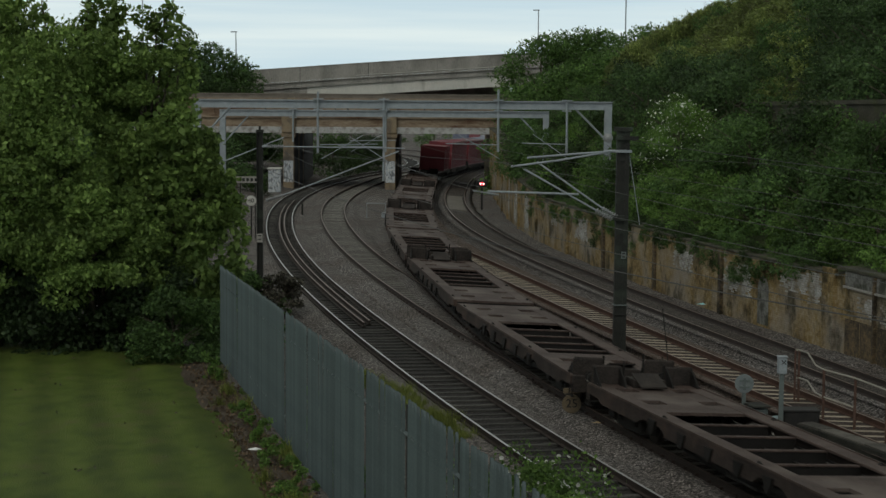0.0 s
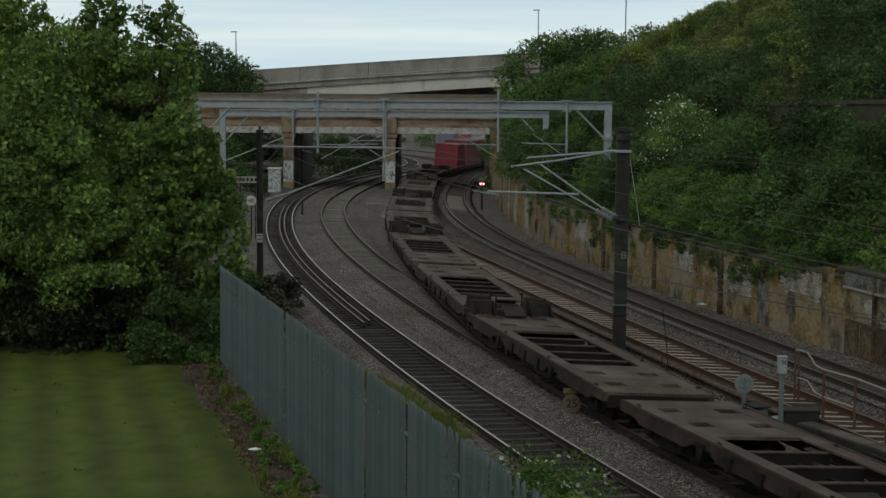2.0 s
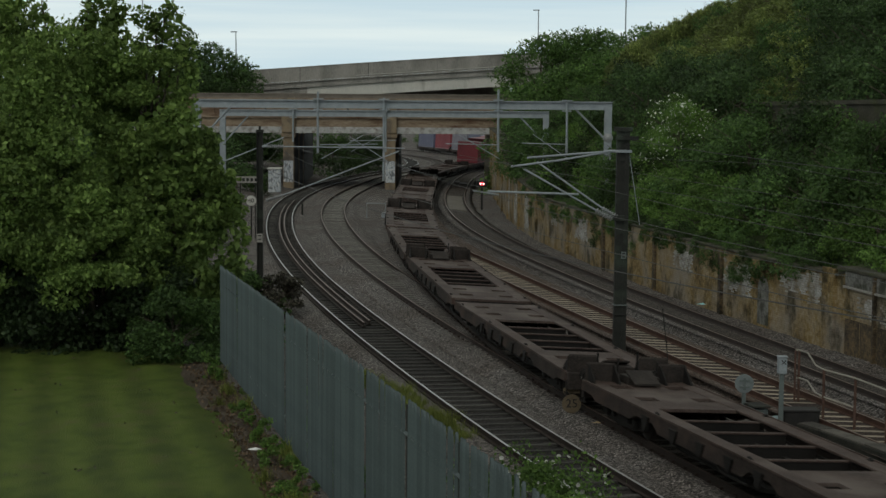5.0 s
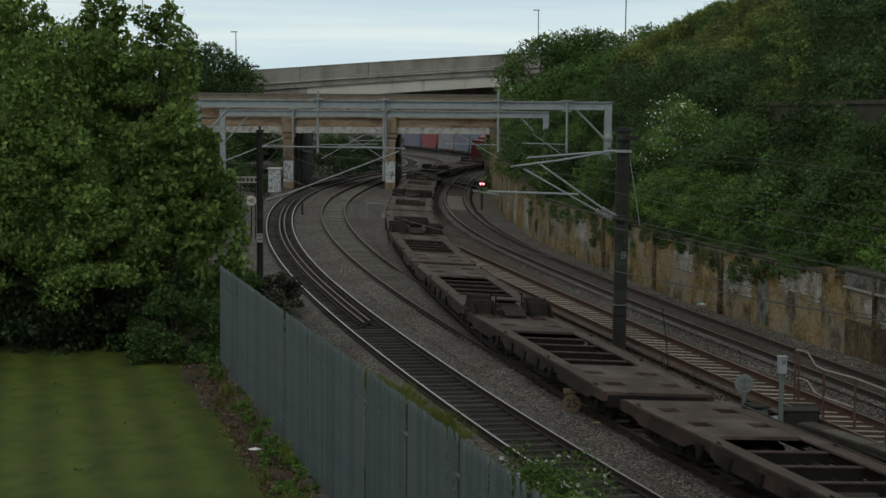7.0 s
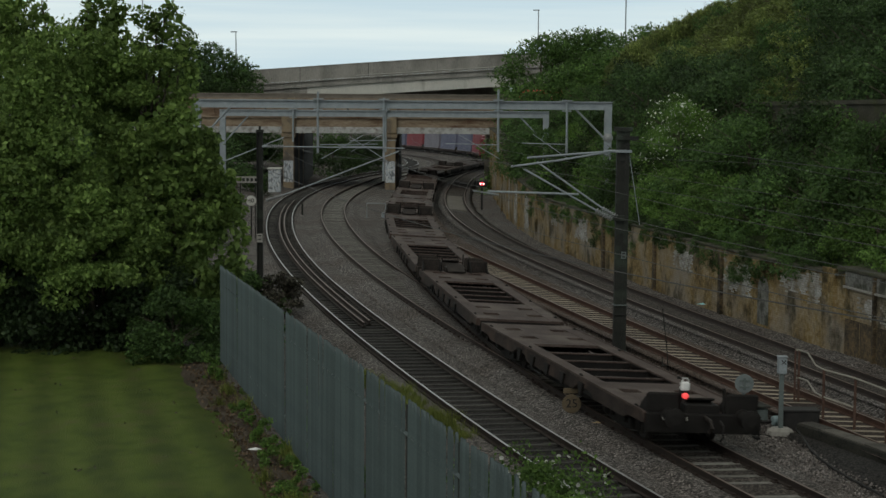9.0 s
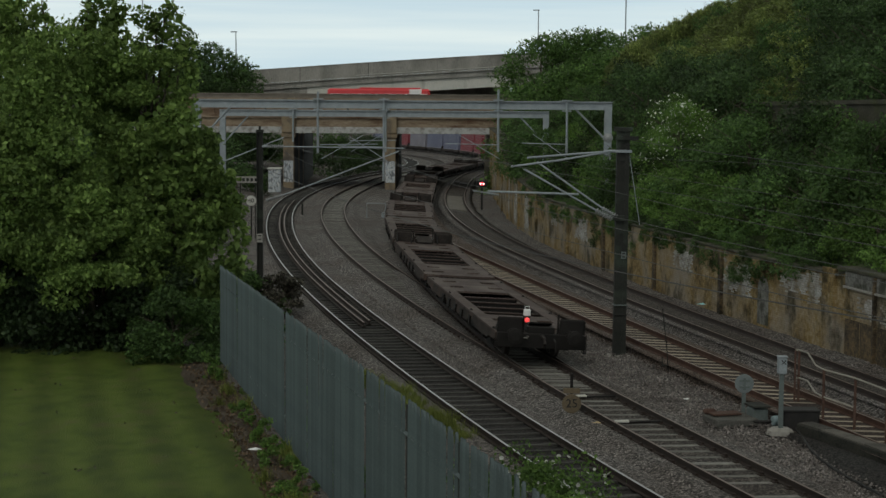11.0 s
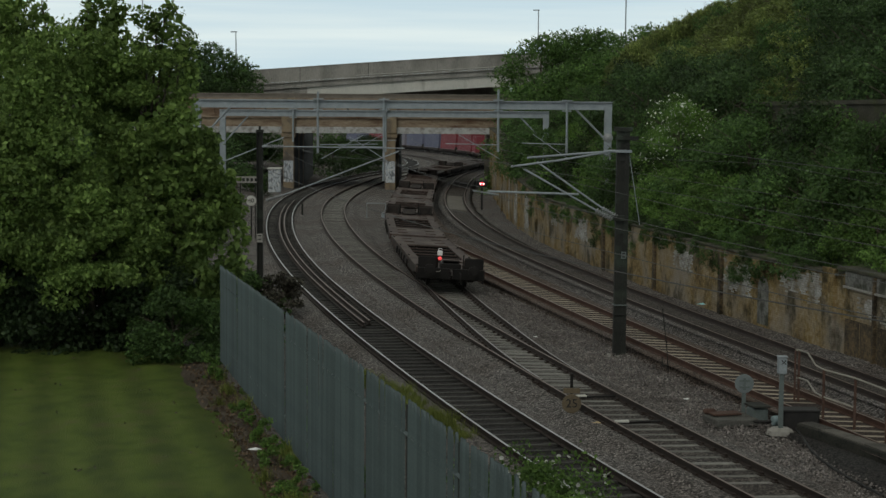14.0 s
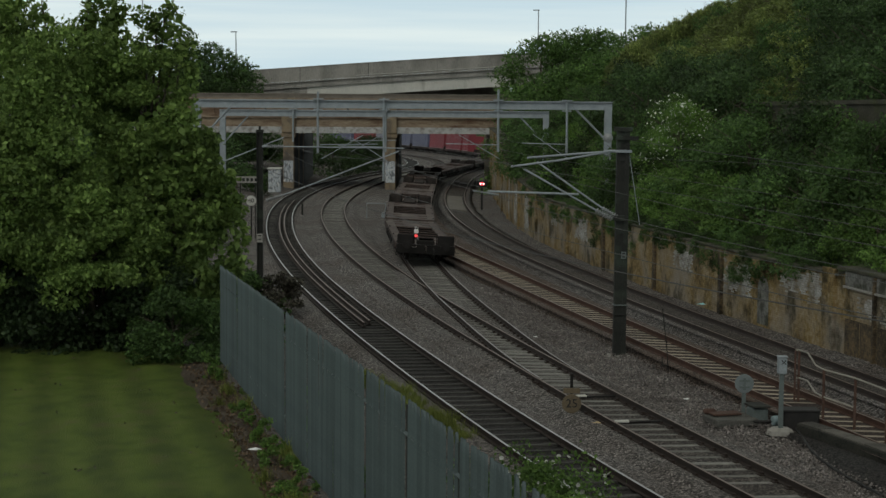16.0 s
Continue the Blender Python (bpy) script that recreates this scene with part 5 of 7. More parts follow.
                part("spring", Geo().lathe((x + dx * 0.55, s * 1.06, 0.3), (0, 0, 1), [(0, 0.09), (0.06, 0.07), (0.1, 0.09), (0.16, 0.07), (0.2, 0.09), (0.26, 0.07)], 10), M_WAGON_DARK, bogie)
    # outer end: headstock, buffers and two upright plates braced towards the deck, a lower box between them
    part("headstock", Geo().box((L + 0.04, 0, D - 0.2), (0.22, 2.62, 0.42), ch=0.02), end_mat, root)
    for s in (-1, 1):
        part("buffer", Geo().lathe((L + 0.12, s * 0.87, D - 0.02), (1, 0, 0), [(0, 0.17), (0.06, 0.17), (0.07, 0.13), (0.34, 0.12), (0.35, 0.08), (0.5, 0.08), (0.51, 0.23), (0.55, 0.23), (0.58, 0.12)], 16), M_WAGON_DARK, root)
        pl = part("end_plate", Geo().box((L - 0.06, s * 0.92, D + 0.2), (0.09, 0.76, 0.5), ch=0.04), M_WAGON_DARK if tail else M_WAGON_SOOT, root, "upright braced end plate")
        for y in (s * 0.6, s * 1.24):
            part("gusset", Geo().add(*slab([(L - 0.1, D), (L - 0.62, D), (L - 0.5, D + 0.14), (L - 0.1, D + 0.42)], y - 0.02, y + 0.02)), M_WAGON_DARK, pl)
        part("corner_step", Geo().box((L - 0.02, s * 1.3, 0.36), (0.34, 0.08, 0.03)).box((L - 0.14, s * 1.32, 0.52), (0.03, 0.03, 0.34)).box((L + 0.1, s * 1.32, 0.52), (0.03, 0.03, 0.34)), M_WAGON_DARK, root)
    part("coupling_box", Geo().box((L - 0.3, 0, D + 0.09), (0.6, 0.8, 0.2), ch=0.015), M_WAGON_DARK if tail else M_WAGON_SOOT, root, "dusty equipment box between the end plates")
    part("cover_plate", Geo().add(*slab([(L - 0.95, D + 0.05), (L - 0.25, D + 0.27), (L - 0.25, D + 0.31), (L - 0.95, D + 0.09)], -0.3, 0.36)), end_mat, root, "tilted cover plate")
    part("coupling_hook", Geo().tube([(L + 0.14, 0, D - 0.05), (L + 0.5, 0, D - 0.08), (L + 0.62, 0, D - 0.2), (L + 0.5, 0, D - 0.32)], 0.05, 8), M_WHEEL, root)
    part("brake_hose", Geo().tube([(L + 0.1, 0.36, D - 0.1), (L + 0.3, 0.38, D - 0.2), (L + 0.34, 0.38, D - 0.46), (L + 0.24, 0.36, D - 0.56)], 0.03, 6), M_BLACK, root)
    part("hand_rail", Geo().tube([(L + 0.16, -1.0, D - 0.06), (L + 0.24, -0.98, D - 0.1), (L + 0.24, -0.44, D - 0.1), (L + 0.16, -0.42, D - 0.06)], 0.016, 6), M_CONCRETE, root, "pale shunter's hand rail")
    for y, h in ((0.5, 0.56), (-0.52, 0.5)):
        part("hand_lever", Geo().tube([(L - 0.1, y, D), (L - 0.1, y, D + h)], 0.028, 6), M_WAGON_DARK, root)
    part("end_sill", Geo().box((0.06, 0, D - 0.2), (0.1, 2 * HALF_W - 0.02, 0.36), ch=0.02), M_WAGON_DARK, root)
    part("drawbar", Geo().box((-0.3, 0, 0.55), (0.9, 0.24, 0.18)), M_WAGON_DARK, root)
    return root


def container_mesh(mat, length=13.6, h=2.75):
    g = Geo()
    w = 1.22
    n = 46
    # corrugated side walls as folded sheets
    for s in (-1, 1):
        pts = []
        for i in range(n * 4 + 1):
            x = length * i / (n * 4)
            pts.append((x, s * (w - (0.035 if (i % 4) in (1, 2) else 0.0))))
        k = len(g.v)
        g.v += [(x, y, 0.12) for x, y in pts] + [(x, y, h - 0.1) for x, y in pts]
        m = len(pts)
        g.f += [(k + i, k + i + 1, k + m + i + 1, k + m + i) for i in range(m - 1)]
    g.box((length / 2, 0, h - 0.04), (length, 2 * w, 0.08)).box((length / 2, 0, 0.08), (length, 2 * w, 0.14))
    for x in (0.05, length - 0.05):
        g.box((x, 0, h / 2), (0.08, 2 * w - 0.06, h - 0.1))
        for s in (-1, 1):
            g.box((x, s * (w - 0.06), h / 2), (0.16, 0.14, h))
    for x in (-0.0,):
        for y in (-0.75, -0.3, 0.3, 0.75):
            g.tube([(x - 0.03, y, 0.2), (x - 0.03, y, h - 0.2)], 0.025, 6)
    return g.mesh("container_box", mat)


def wagon_pose(path, s_ref, sign):
    """Pose of a platform whose close-coupled end lies at s_ref; sign: which way its outer end points along the track."""
    a, _ = path.at(s_ref + sign * 2.0)
    b, _ = path.at(s_ref + sign * 12.4)
    d = (b - a).normalized()
    y = Vector((0, 0, 1)).cross(d).normalized()
    z = d.cross(y)
    m = Matrix((d, y, z)).transposed().to_4x4()
    o = a - d * 2.0
    return Matrix.Translation(o) @ m @ Matrix.Rotation(sign * LEAN, 4, "X")


TRAIN = []   # (wagon, offset of its close-coupled end, direction of its outer end)
LOADS = []


def build_train():
    rear, first = build_wagon(tail=True), build_wagon()
    k = 0
    gap0 = -12.3
    for j in range(10):
        gap = gap0 + 31.2 * j
        for sign in (-1, 1):
            w = rear if k == 0 else first if k == 1 else copy_thing(first, Matrix.Identity(4))
            TRAIN.append((w, gap + sign * 0.5, sign))
            if gap + 20 * sign > 150 or gap > 160:
                tagged(w, "container flat wagon loaded with a long container")
            k += 1
    tagged(TRAIN[0][0], "rearmost empty brown container flat wagon carrying the red tail lamp")
    meshes = {"short": container_mesh(M_RED, 6.06, 2.45), "red": container_mesh(M_RED), "blue": container_mesh(M_BLUE), "grey": container_mesh(M_GREY)}
    for (w, off, sign), c in zip(TRAIN[12:], ("short", "red", "red", "blue", "blue", "grey", "red", "blue")):
        o = solid("shipping_container", meshes[c], None, {"short": "short deep red corrugated shipping container on a flat wagon", "red": "deep red corrugated shipping container on a flat wagon", "grey": "grey corrugated shipping container on a flat wagon",
                                                       "blue": "grey-blue corrugated shipping container on a flat wagon"}[c], "container", group="containers on the train")
        LOADS.append((o, off, sign))
    # tail lamp on the rearmost wagon
    root = thing("tail_lamp", "small white and red railway tail lamp, lit", "lamp")
    part("body", Geo().box((0, 0, 0.22), (0.13, 0.2, 0.2), ch=0.03), M_WHITE, root, "white lamp case")
    part("collar", Geo().box((0, 0, 0.1), (0.12, 0.18, 0.06), ch=0.01), M_BLACK, root)
    part("lens", Geo().lathe((-0.05, 0, 0.02), (-1, 0, 0), [(0, 0.07), (0.03, 0.07), (0.06, 0.035)], 14), M_TAIL, root, "glowing red lens")
    part("spigot", Geo().box((0.03, 0, -0.06), (0.05, 0.1, 0.2)), M_BLACK, root)
    part("handle", Geo().tube([(0, -0.07, 0.32), (0, -0.06, 0.4), (0, 0.06, 0.4), (0, 0.07, 0.32)], 0.012, 6), M_WHITE, root)
    LOADS.append((root, "lamp", 0))


# ---------------------------------------------------------------- bus on the bridge
def build_bus():
    root = thing("bus", "red single-deck bus with white stripe crossing the bridge", "bus")
    L, H, W = 9.2, 2.74, 2.4
    part("body", Geo().box((0, 0, 0.35 + (H - 0.35) / 2), (L, W, H - 0.35), ch=0.14), M_BUS, root)
    part("roof_pod", Geo().box((1.0, 0, H + 0.05), (5.5, 1.7, 0.12), ch=0.04), M_BUS, root)
    part("white_panel", Geo().box((3.3, 0, H - 0.28), (1.1, W + 0.02, 0.5), ch=0.02), M_WHITE, root, "white end panel")
    part("white_stripe", Geo().box((0, 0, H - 0.52), (L - 0.5, W + 0.014, 0.14)), M_WHITE, root)
    for s in (-1, 1):
        for i in range(6):
            part("window", Geo().box((-3.6 + i * 1.35, s * (W / 2 + 0.004), 1.85), (1.2, 0.02, 0.85)), M_GLASS_DARK, root)
        for x in (-2.9, 2.7):
            part("wheel", Geo().lathe((x, s * 0.95, 0.47), (0, s, 0), [(0, 0.47), (0.24, 0.47), (0.25, 0.3), (0.22, 0.2)], 18), M_BLACK, root)
    return root


# ---------------------------------------------------------------- vegetation
def leaf_arrays(rng, clumps, n, size, droop=0.3, flat=0.0):
    """n leaves scattered near the skins of ellipsoid clumps (cx, cy, cz, rx, ry, rz)."""
    cl = np.array(clumps)
    wts = (cl[:, 3] * cl[:, 5] + cl[:, 4] * cl[:, 5] + cl[:, 3] * cl[:, 4])
    idx = rng.choice(len(cl), n, p=wts / wts.sum())
    c = cl[idx]
    d = rng.normal(size=(n, 3))
    d /= np.linalg.norm(d, axis=1)[:, None]
    lump = 1 + 0.16 * np.sin(d[:, 0] * 5 + idx) * np.sin(d[:, 1] * 6 + 2 * idx) + 0.1 * np.sin(d[:, 2] * 9 + idx * 3)
    r = (1 - np.abs(rng.normal(0, 0.24, n)) + (rng.random(n) < 0.1) * rng.uniform(0, 0.3, n)) * lump
    p = c[:, :3] + d * c[:, 3:] * r[:, None]
    # leaf frame: normal roughly outward and up
    nrm = d * 0.5 + np.array([0, 0, 0.35]) + rng.normal(0, 0.75, (n, 3))
    nrm /= np.linalg.norm(nrm, axis=1)[:, None]
    t = np.cross(nrm, rng.normal(size=(n, 3)))
    t /= np.linalg.norm(t, axis=1)[:, None]
    b = np.cross(nrm, t)
    s = size * (0.45 + 0.95 * rng.random(n) ** 1.5)[:, None]
    v = np.empty((n, 4, 3))
    v[:, 0] = p - t * s
    v[:, 1] = p + b * s * 0.62 - t * s * 0.15 - nrm * s * 0.18
    v[:, 2] = p + t * s - nrm * s * droop
    v[:, 3] = p - b * s * 0.62 - t * s * 0.15 + nrm * s * 0.1
    return v.reshape(-1, 3)


def leaf_mesh(name, verts, mat, three=False):
    """Leaves as folded four-point blades, or as plain three-point ones."""
    me = bpy.data.meshes.new(name)
    if three:
        v = verts.reshape(-1, 4, 3)
        v = np.stack((v[:, 0], v[:, 1] * 0.5 + v[:, 2] * 0.5, v[:, 3]), axis=1)
        n = len(v)
        me.vertices.add(3 * n)
        me.vertices.foreach_set("co", v.astype(np.float32).ravel())
        me.loops.add(3 * n)
        me.loops.foreach_set("vertex_index", np.arange(3 * n, dtype=np.int32))
        me.polygons.add(n)
        me.polygons.foreach_set("loop_start", np.arange(0, 3 * n, 3, dtype=np.int32))
        me.update(calc_edges=True)
        me.validate()
        me.materials.append(mat)
        return me
    n = len(verts) // 4
    me.vertices.add(4 * n)
    me.vertices.foreach_set("co", verts.astype(np.float32).ravel())
    me.loops.add(4 * n)
    me.loops.foreach_set("vertex_index", np.arange(4 * n, dtype=np.int32))
    me.polygons.add(n)
    me.polygons.foreach_set("loop_start", np.arange(0, 4 * n, 4, dtype=np.int32))
    me.update(calc_edges=True)
    me.validate()
    me.materials.append(mat)
    return me


def flower_mesh(name, rng, clumps, n, r, mat):
    """Small open cups of seven corners lying on the clumps."""
    c = leaf_arrays(rng, clumps, n, 0.01).reshape(-1, 4, 3).mean(axis=1)
    g = Geo()
    for p in c:
        ax = Vector(rng.normal(0, 0.6, 3) + np.array([0, -0.9, 0.5])).normalized()
        a = ax.orthogonal().normalized()
        b = ax.cross(a)
        q = r * rng.uniform(0.65, 1.05)
        o = Vector(p)
        ring = [o + (a * math.cos(k * 0.898) + b * math.sin(k * 0.898)) * q + ax * q * 0.35 for k in range(7)]
        g.add([o] + ring, [(0, k + 1, (k + 1) % 7 + 1) for k in range(7)])
    return g.mesh(name, mat)


def branch_geo(rng, height, spread, limbs, r0):
    g = Geo()
    g.tube([(0, 0, -0.3), (0.05, 0.03, height * 0.25), (-0.04, 0.05, height * 0.55), (0.03, 0, height * 0.85)], [r0, r0 * 0.8, r0 * 0.5, r0 * 0.12], 8)
    for i in range(limbs):
        a = i * 2.4 + rng.uniform(-0.4, 0.4)
        z0 = height * rng.uniform(0.15, 0.6)
        ln = spread * rng.uniform(0.6, 1.0)
        g.tube([(0, 0, z0), (math.cos(a) * ln * 0.4, math.sin(a) * ln * 0.4, z0 + ln * 0.35), (math.cos(a) * ln * 0.85, math.sin(a) * ln * 0.85, z0 + ln * 0.6)],
               [r0 * 0.45, r0 * 0.28, r0 * 0.08], 6)
    return g


def plant(name, label, category, seed, height, spread, n, size, leaf, nclump=14, group="", low=0.0, flowers=0, clump=0.24, taper=0.75, three=False, extra=()):
    """A trunk with limbs and a crown of leaves round many uneven clumps."""
    rng = np.random.default_rng(seed)
    root = thing(name, label, category, group=group)
    part("trunk", branch_geo(random.Random(seed), height, spread, 9 if height > 0.7 else 0, 0.022 * height), M_BARK, root)
    clumps = []
    for i in range(nclump):
        a = rng.uniform(0, 2 * math.pi)
        u = (i + 0.5) / nclump
        z = height * (low + (0.95 - low) * u)
        rr = spread * (1 - taper * max(0, (u - 0.3) / 0.7) ** 1.6) * rng.uniform(0.25, 1.0) ** 0.6
        k = rng.uniform(0.65, 1.35) * clump * spread
        clumps.append((math.cos(a) * rr, math.sin(a) * rr, z, k * rng.uniform(0.9, 1.4), k * rng.uniform(0.9, 1.4), k * rng.uniform(0.55, 0.9)))
    if extra:
        n_up = int(sum(c[3] * c[5] for c in extra) * 900)
        part("upper_foliage", leaf_mesh("upper_foliage", leaf_arrays(rng, list(extra), n_up, size * 1.5), leaf), None, root)
    part("crown", leaf_mesh("crown", leaf_arrays(rng, clumps, n, size), leaf, three), None, root)
    if flowers:
        v = leaf_arrays(rng, [(c[0], c[1], c[2], c[3] * 1.08, c[4] * 1.08, c[5] * 1.08) for c in clumps], flowers, 0.065)
        part("blossom", leaf_mesh("blossom", v, M_PETAL), None, root, "flat white flower heads")
    return root


def bank_point(y, d):
    yy = max(21.0, min(y, 153.0))
    return WALL.x_at(yy) + d * 1.02, y + d * 0.12, bank_height(d, yy)


def build_vegetation():
    rnd = random.Random(12)
    # trees at the far end of the lawn
    specs = [(-10.3, 47.6, 8.7, 2.6, 60000, 0.068, 21, 84), (-13.1, 48.8, 11.6, 2.4, 28000, 0.09, 22, 70), (-8.3, 48.2, 8.3, 1.5, 36000, 0.064, 23, 54), (-17.0, 46.4, 10.0, 3.2, 7000, 0.13, 24, 50),
             (-12.0, 46.7, 6.2, 2.4, 34000, 0.076, 25, 50), (-7.3, 47.4, 6.0, 1.7, 36000, 0.074, 26, 42), (-9.4, 46.4, 4.4, 1.9, 26000, 0.076, 27, 36), (-15.2, 45.9, 5.0, 2.2, 7000, 0.12, 28, 36)]
    # loose shoots that stand above the crowns
    shoots = {21: [(0.5, 0.2, 8.5, 0.4, 0.4, 0.5), (0.7, 0.1, 9.0, 0.26, 0.26, 0.4), (0.8, 0.1, 9.5, 0.12, 0.12, 0.2), (-0.5, 0, 8.5, 0.45, 0.4, 0.5), (-0.6, 0.1, 9.05, 0.2, 0.2, 0.35), (1.4, 0, 8.4, 0.45, 0.4, 0.5), (1.55, 0, 9.0, 0.28, 0.25, 0.4), (1.6, 0, 9.5, 0.12, 0.12, 0.2), (1.0, 0, 8.7, 0.5, 0.4, 0.5), (1.35, 0, 9.0, 0.4, 0.35, 0.4), (1.1, 0.1, 9.3, 0.22, 0.2, 0.25), (-1.2, 0, 8.7, 0.6, 0.5, 0.7), (-1.7, 0.1, 8.2, 0.7, 0.5, 0.7), (-1.5, 0, 9.2, 0.5, 0.4, 0.4), (-0.9, 0, 7.9, 0.6, 0.5, 0.5)],
              23: [(0.2, 0, 8.2, 0.42, 0.35, 0.5), (0.5, 0.1, 8.75, 0.32, 0.3, 0.4), (0.75, 0.1, 9.15, 0.2, 0.2, 0.25), (1.0, 0, 7.9, 0.4, 0.35, 0.4), (1.1, 0, 7.2, 0.5, 0.4, 0.55), (1.15, 0, 6.4, 0.45, 0.4, 0.5), (1.2, 0, 5.7, 0.5, 0.45, 0.5), (0.7, 0.3, 6.9, 0.6, 0.5, 0.6), (0.6, 0.2, 6.0, 0.6, 0.5, 0.6), (1.35, 0.1, 7.6, 0.28, 0.25, 0.3), (0.6, 0, 8.7, 0.5, 0.4, 0.4), (0.1, 0, 8.9, 0.35, 0.3, 0.35), (1.05, 0, 8.4, 0.35, 0.3, 0.4), (1.3, 0, 8.1, 0.3, 0.3, 0.35), (0.95, 0, 9.0, 0.25, 0.2, 0.25)]}
    shoots[26] = [(1.3, -0.4, 4.5, 0.5, 0.45, 0.5), (1.5, -0.4, 3.8, 0.5, 0.45, 0.5), (1.65, -0.4, 3.1, 0.5, 0.45, 0.5), (1.6, -0.4, 2.3, 0.5, 0.45, 0.5), (1.0, -0.6, 3.5, 0.6, 0.5, 0.5),
                  (0.6, -0.8, 2.7, 0.7, 0.5, 0.5), (0.2, -0.9, 3.7, 0.6, 0.5, 0.5), (0.9, -0.8, 1.8, 0.7, 0.5, 0.5), (1.0, -0.3, 5.1, 0.4, 0.4, 0.4), (1.5, -0.3, 1.5, 0.5, 0.5, 0.5), (-0.5, -0.9, 2.2, 0.7, 0.5, 0.5), (-0.6, -0.9, 3.2, 0.6, 0.5, 0.5),
                  (-0.3, -1.0, 4.6, 0.7, 0.5, 0.5), (0.4, -0.9, 5.2, 0.7, 0.5, 0.5), (-1.0, -1.0, 4.0, 0.8, 0.5, 0.5), (-0.5, -0.9, 5.6, 0.7, 0.5, 0.5), (-1.3, -0.9, 5.1, 0.7, 0.5, 0.5), (0.2, -0.8, 6.1, 0.6, 0.5, 0.5), (-1.9, -0.9, 4.5, 0.7, 0.5, 0.5)]
    for x, y, h, sp, n, sz, sd, nc in specs:
        t = plant("tree", "dense broad-leaved tree at the edge of the lawn", "tree", sd, h, sp, n, sz, M_LEAF_BANK if sd == 28 else M_LEAF_TREE, nclump=nc, group="trees beside the lawn", low=0.2 if h > 5.5 else 0.45, taper=0.42, clump=0.25,
                  three=sd in (22, 24, 28), extra=shoots.get(sd, ()))
        t.matrix_basis = pose(x, y, 0.9)
        if sd in (21, 23):
            for sx, sy, sz2, r1, r2, r3 in shoots[sd][:5]:
                part("twig", Geo().tube([(sx * 0.5, sy * 0.5, h * 0.75), (sx * 0.85, sy, sz2 - 0.3), (sx, sy, sz2 + r3)], [0.04, 0.025, 0.008], 5), M_BARK, t)
    # Undergrowth backing the crowns; its dark leaf colour stands in for their shade.
    hedge = plant("bush", "undergrowth beneath the trees, its shade put into dark leaf colour", "bush", 34, 3.0, 1.5, 9000, 0.075, M_LEAF_HEDGE, nclump=34, group="undergrowth beneath the trees", low=0.04, taper=0.3)
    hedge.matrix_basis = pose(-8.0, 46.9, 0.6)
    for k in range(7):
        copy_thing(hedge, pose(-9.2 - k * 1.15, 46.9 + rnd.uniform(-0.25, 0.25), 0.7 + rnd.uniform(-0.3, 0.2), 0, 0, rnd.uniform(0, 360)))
    b = plant("bush", "low dark green bush by the fence end", "bush", 31, 1.9, 1.35, 11000, 0.048, M_LEAF_SHRUB, nclump=26, group="bushes by the fence", low=0.05)
    b.matrix_basis = pose(-6.9, 44.6, 0.8)
    for x, y, z, r in ((-6.1, 48.6, 0.4, 120), (-8.0, 52.0, 0.5, 40), (-8.4, 58.0, 0.3, 10), (-9.3, 63.0, 0.3, 77), (-7.0, 62.5, -0.6, 150)):
        copy_thing(b, pose(x, y, z, 0, 0, r))
    dry = plant("bush", "withered brown bush beyond the fence end", "bush", 33, 1.2, 0.9, 5000, 0.045, M_LEAF_DRY, nclump=20, group="bushes by the fence", low=0.05)
    dry.matrix_basis = pose(-5.9, 62.83, -0.15) @ Matrix.Diagonal((1.25, 1.25, 1.15, 1))
    # lineside trees towards and beyond the bridge
    far = plant("tree", "dark green lineside tree near the bridge", "tree", 41, 8.5, 4.0, 7000, 0.18, M_LEAF_DARK, nclump=34, group="lineside trees", low=0.03, three=True)
    far.matrix_basis = pose(-24.0, 138, 0.2)
    for x, y, s, r in ((-22.0, 122, 0, 70), (-27, 130, 0.4, 150), (-20.5, 112, -1, 210), (-18.3, 98, -2.8, 20), (-31, 146, 1.0, 300), (-16.2, 87, -4.0, 100)):
        copy_thing(far, pose(x, y, 0.3 + s, 0, 0, r))
    for x, y, s, r in ((-20, 190, -5.2, 40), (-16.5, 196, -7.2, 130), (-18, 206, -7.0, 260), (-25, 200, -5.0, 310), (-31, 192, -3.0, 10), (-13.5, 236, -7.6, 20), (-10.5, 252, -8.6, 150), (-12, 272, -8.0, 260), (-9.6, 226, -9.0, 80), (-14, 205, -7.6, 330), (-12.8, 187, -7.6, 45), (-11.2, 197, -8.2, 190), (-15.2, 182, -6.8, 280), (-10.2, 209, -8.6, 100), (-11.5, 217, -8.4, 10), (-16.5, 140, -6.2, 90), (-19.5, 148, -4.6, 200), (-23, 152, -3.6, 280)):
        copy_thing(far, pose(x, y, 0.3 + s, 0, 0, r))
    for x, y, z, r in ((-24.5, 182, -1.2, 30), (-22.4, 183, -2.2, 160), (-26.5, 182, 0.4, 250), (-25.3, 184, 1.2, 80), (-23.4, 184, 0.0, 310)):
        copy_thing(far, pose(x, y, z, 0, 0, r))
    tall = plant("tree", "tall dark tree rising above the bridge", "tree", 42, 13.5, 4.6, 8000, 0.225, M_LEAF_SHRUB, nclump=44, group="lineside trees", low=0.03, taper=0.6, three=True)
    tall.matrix_basis = pose(-28.4, 187, 0.8)
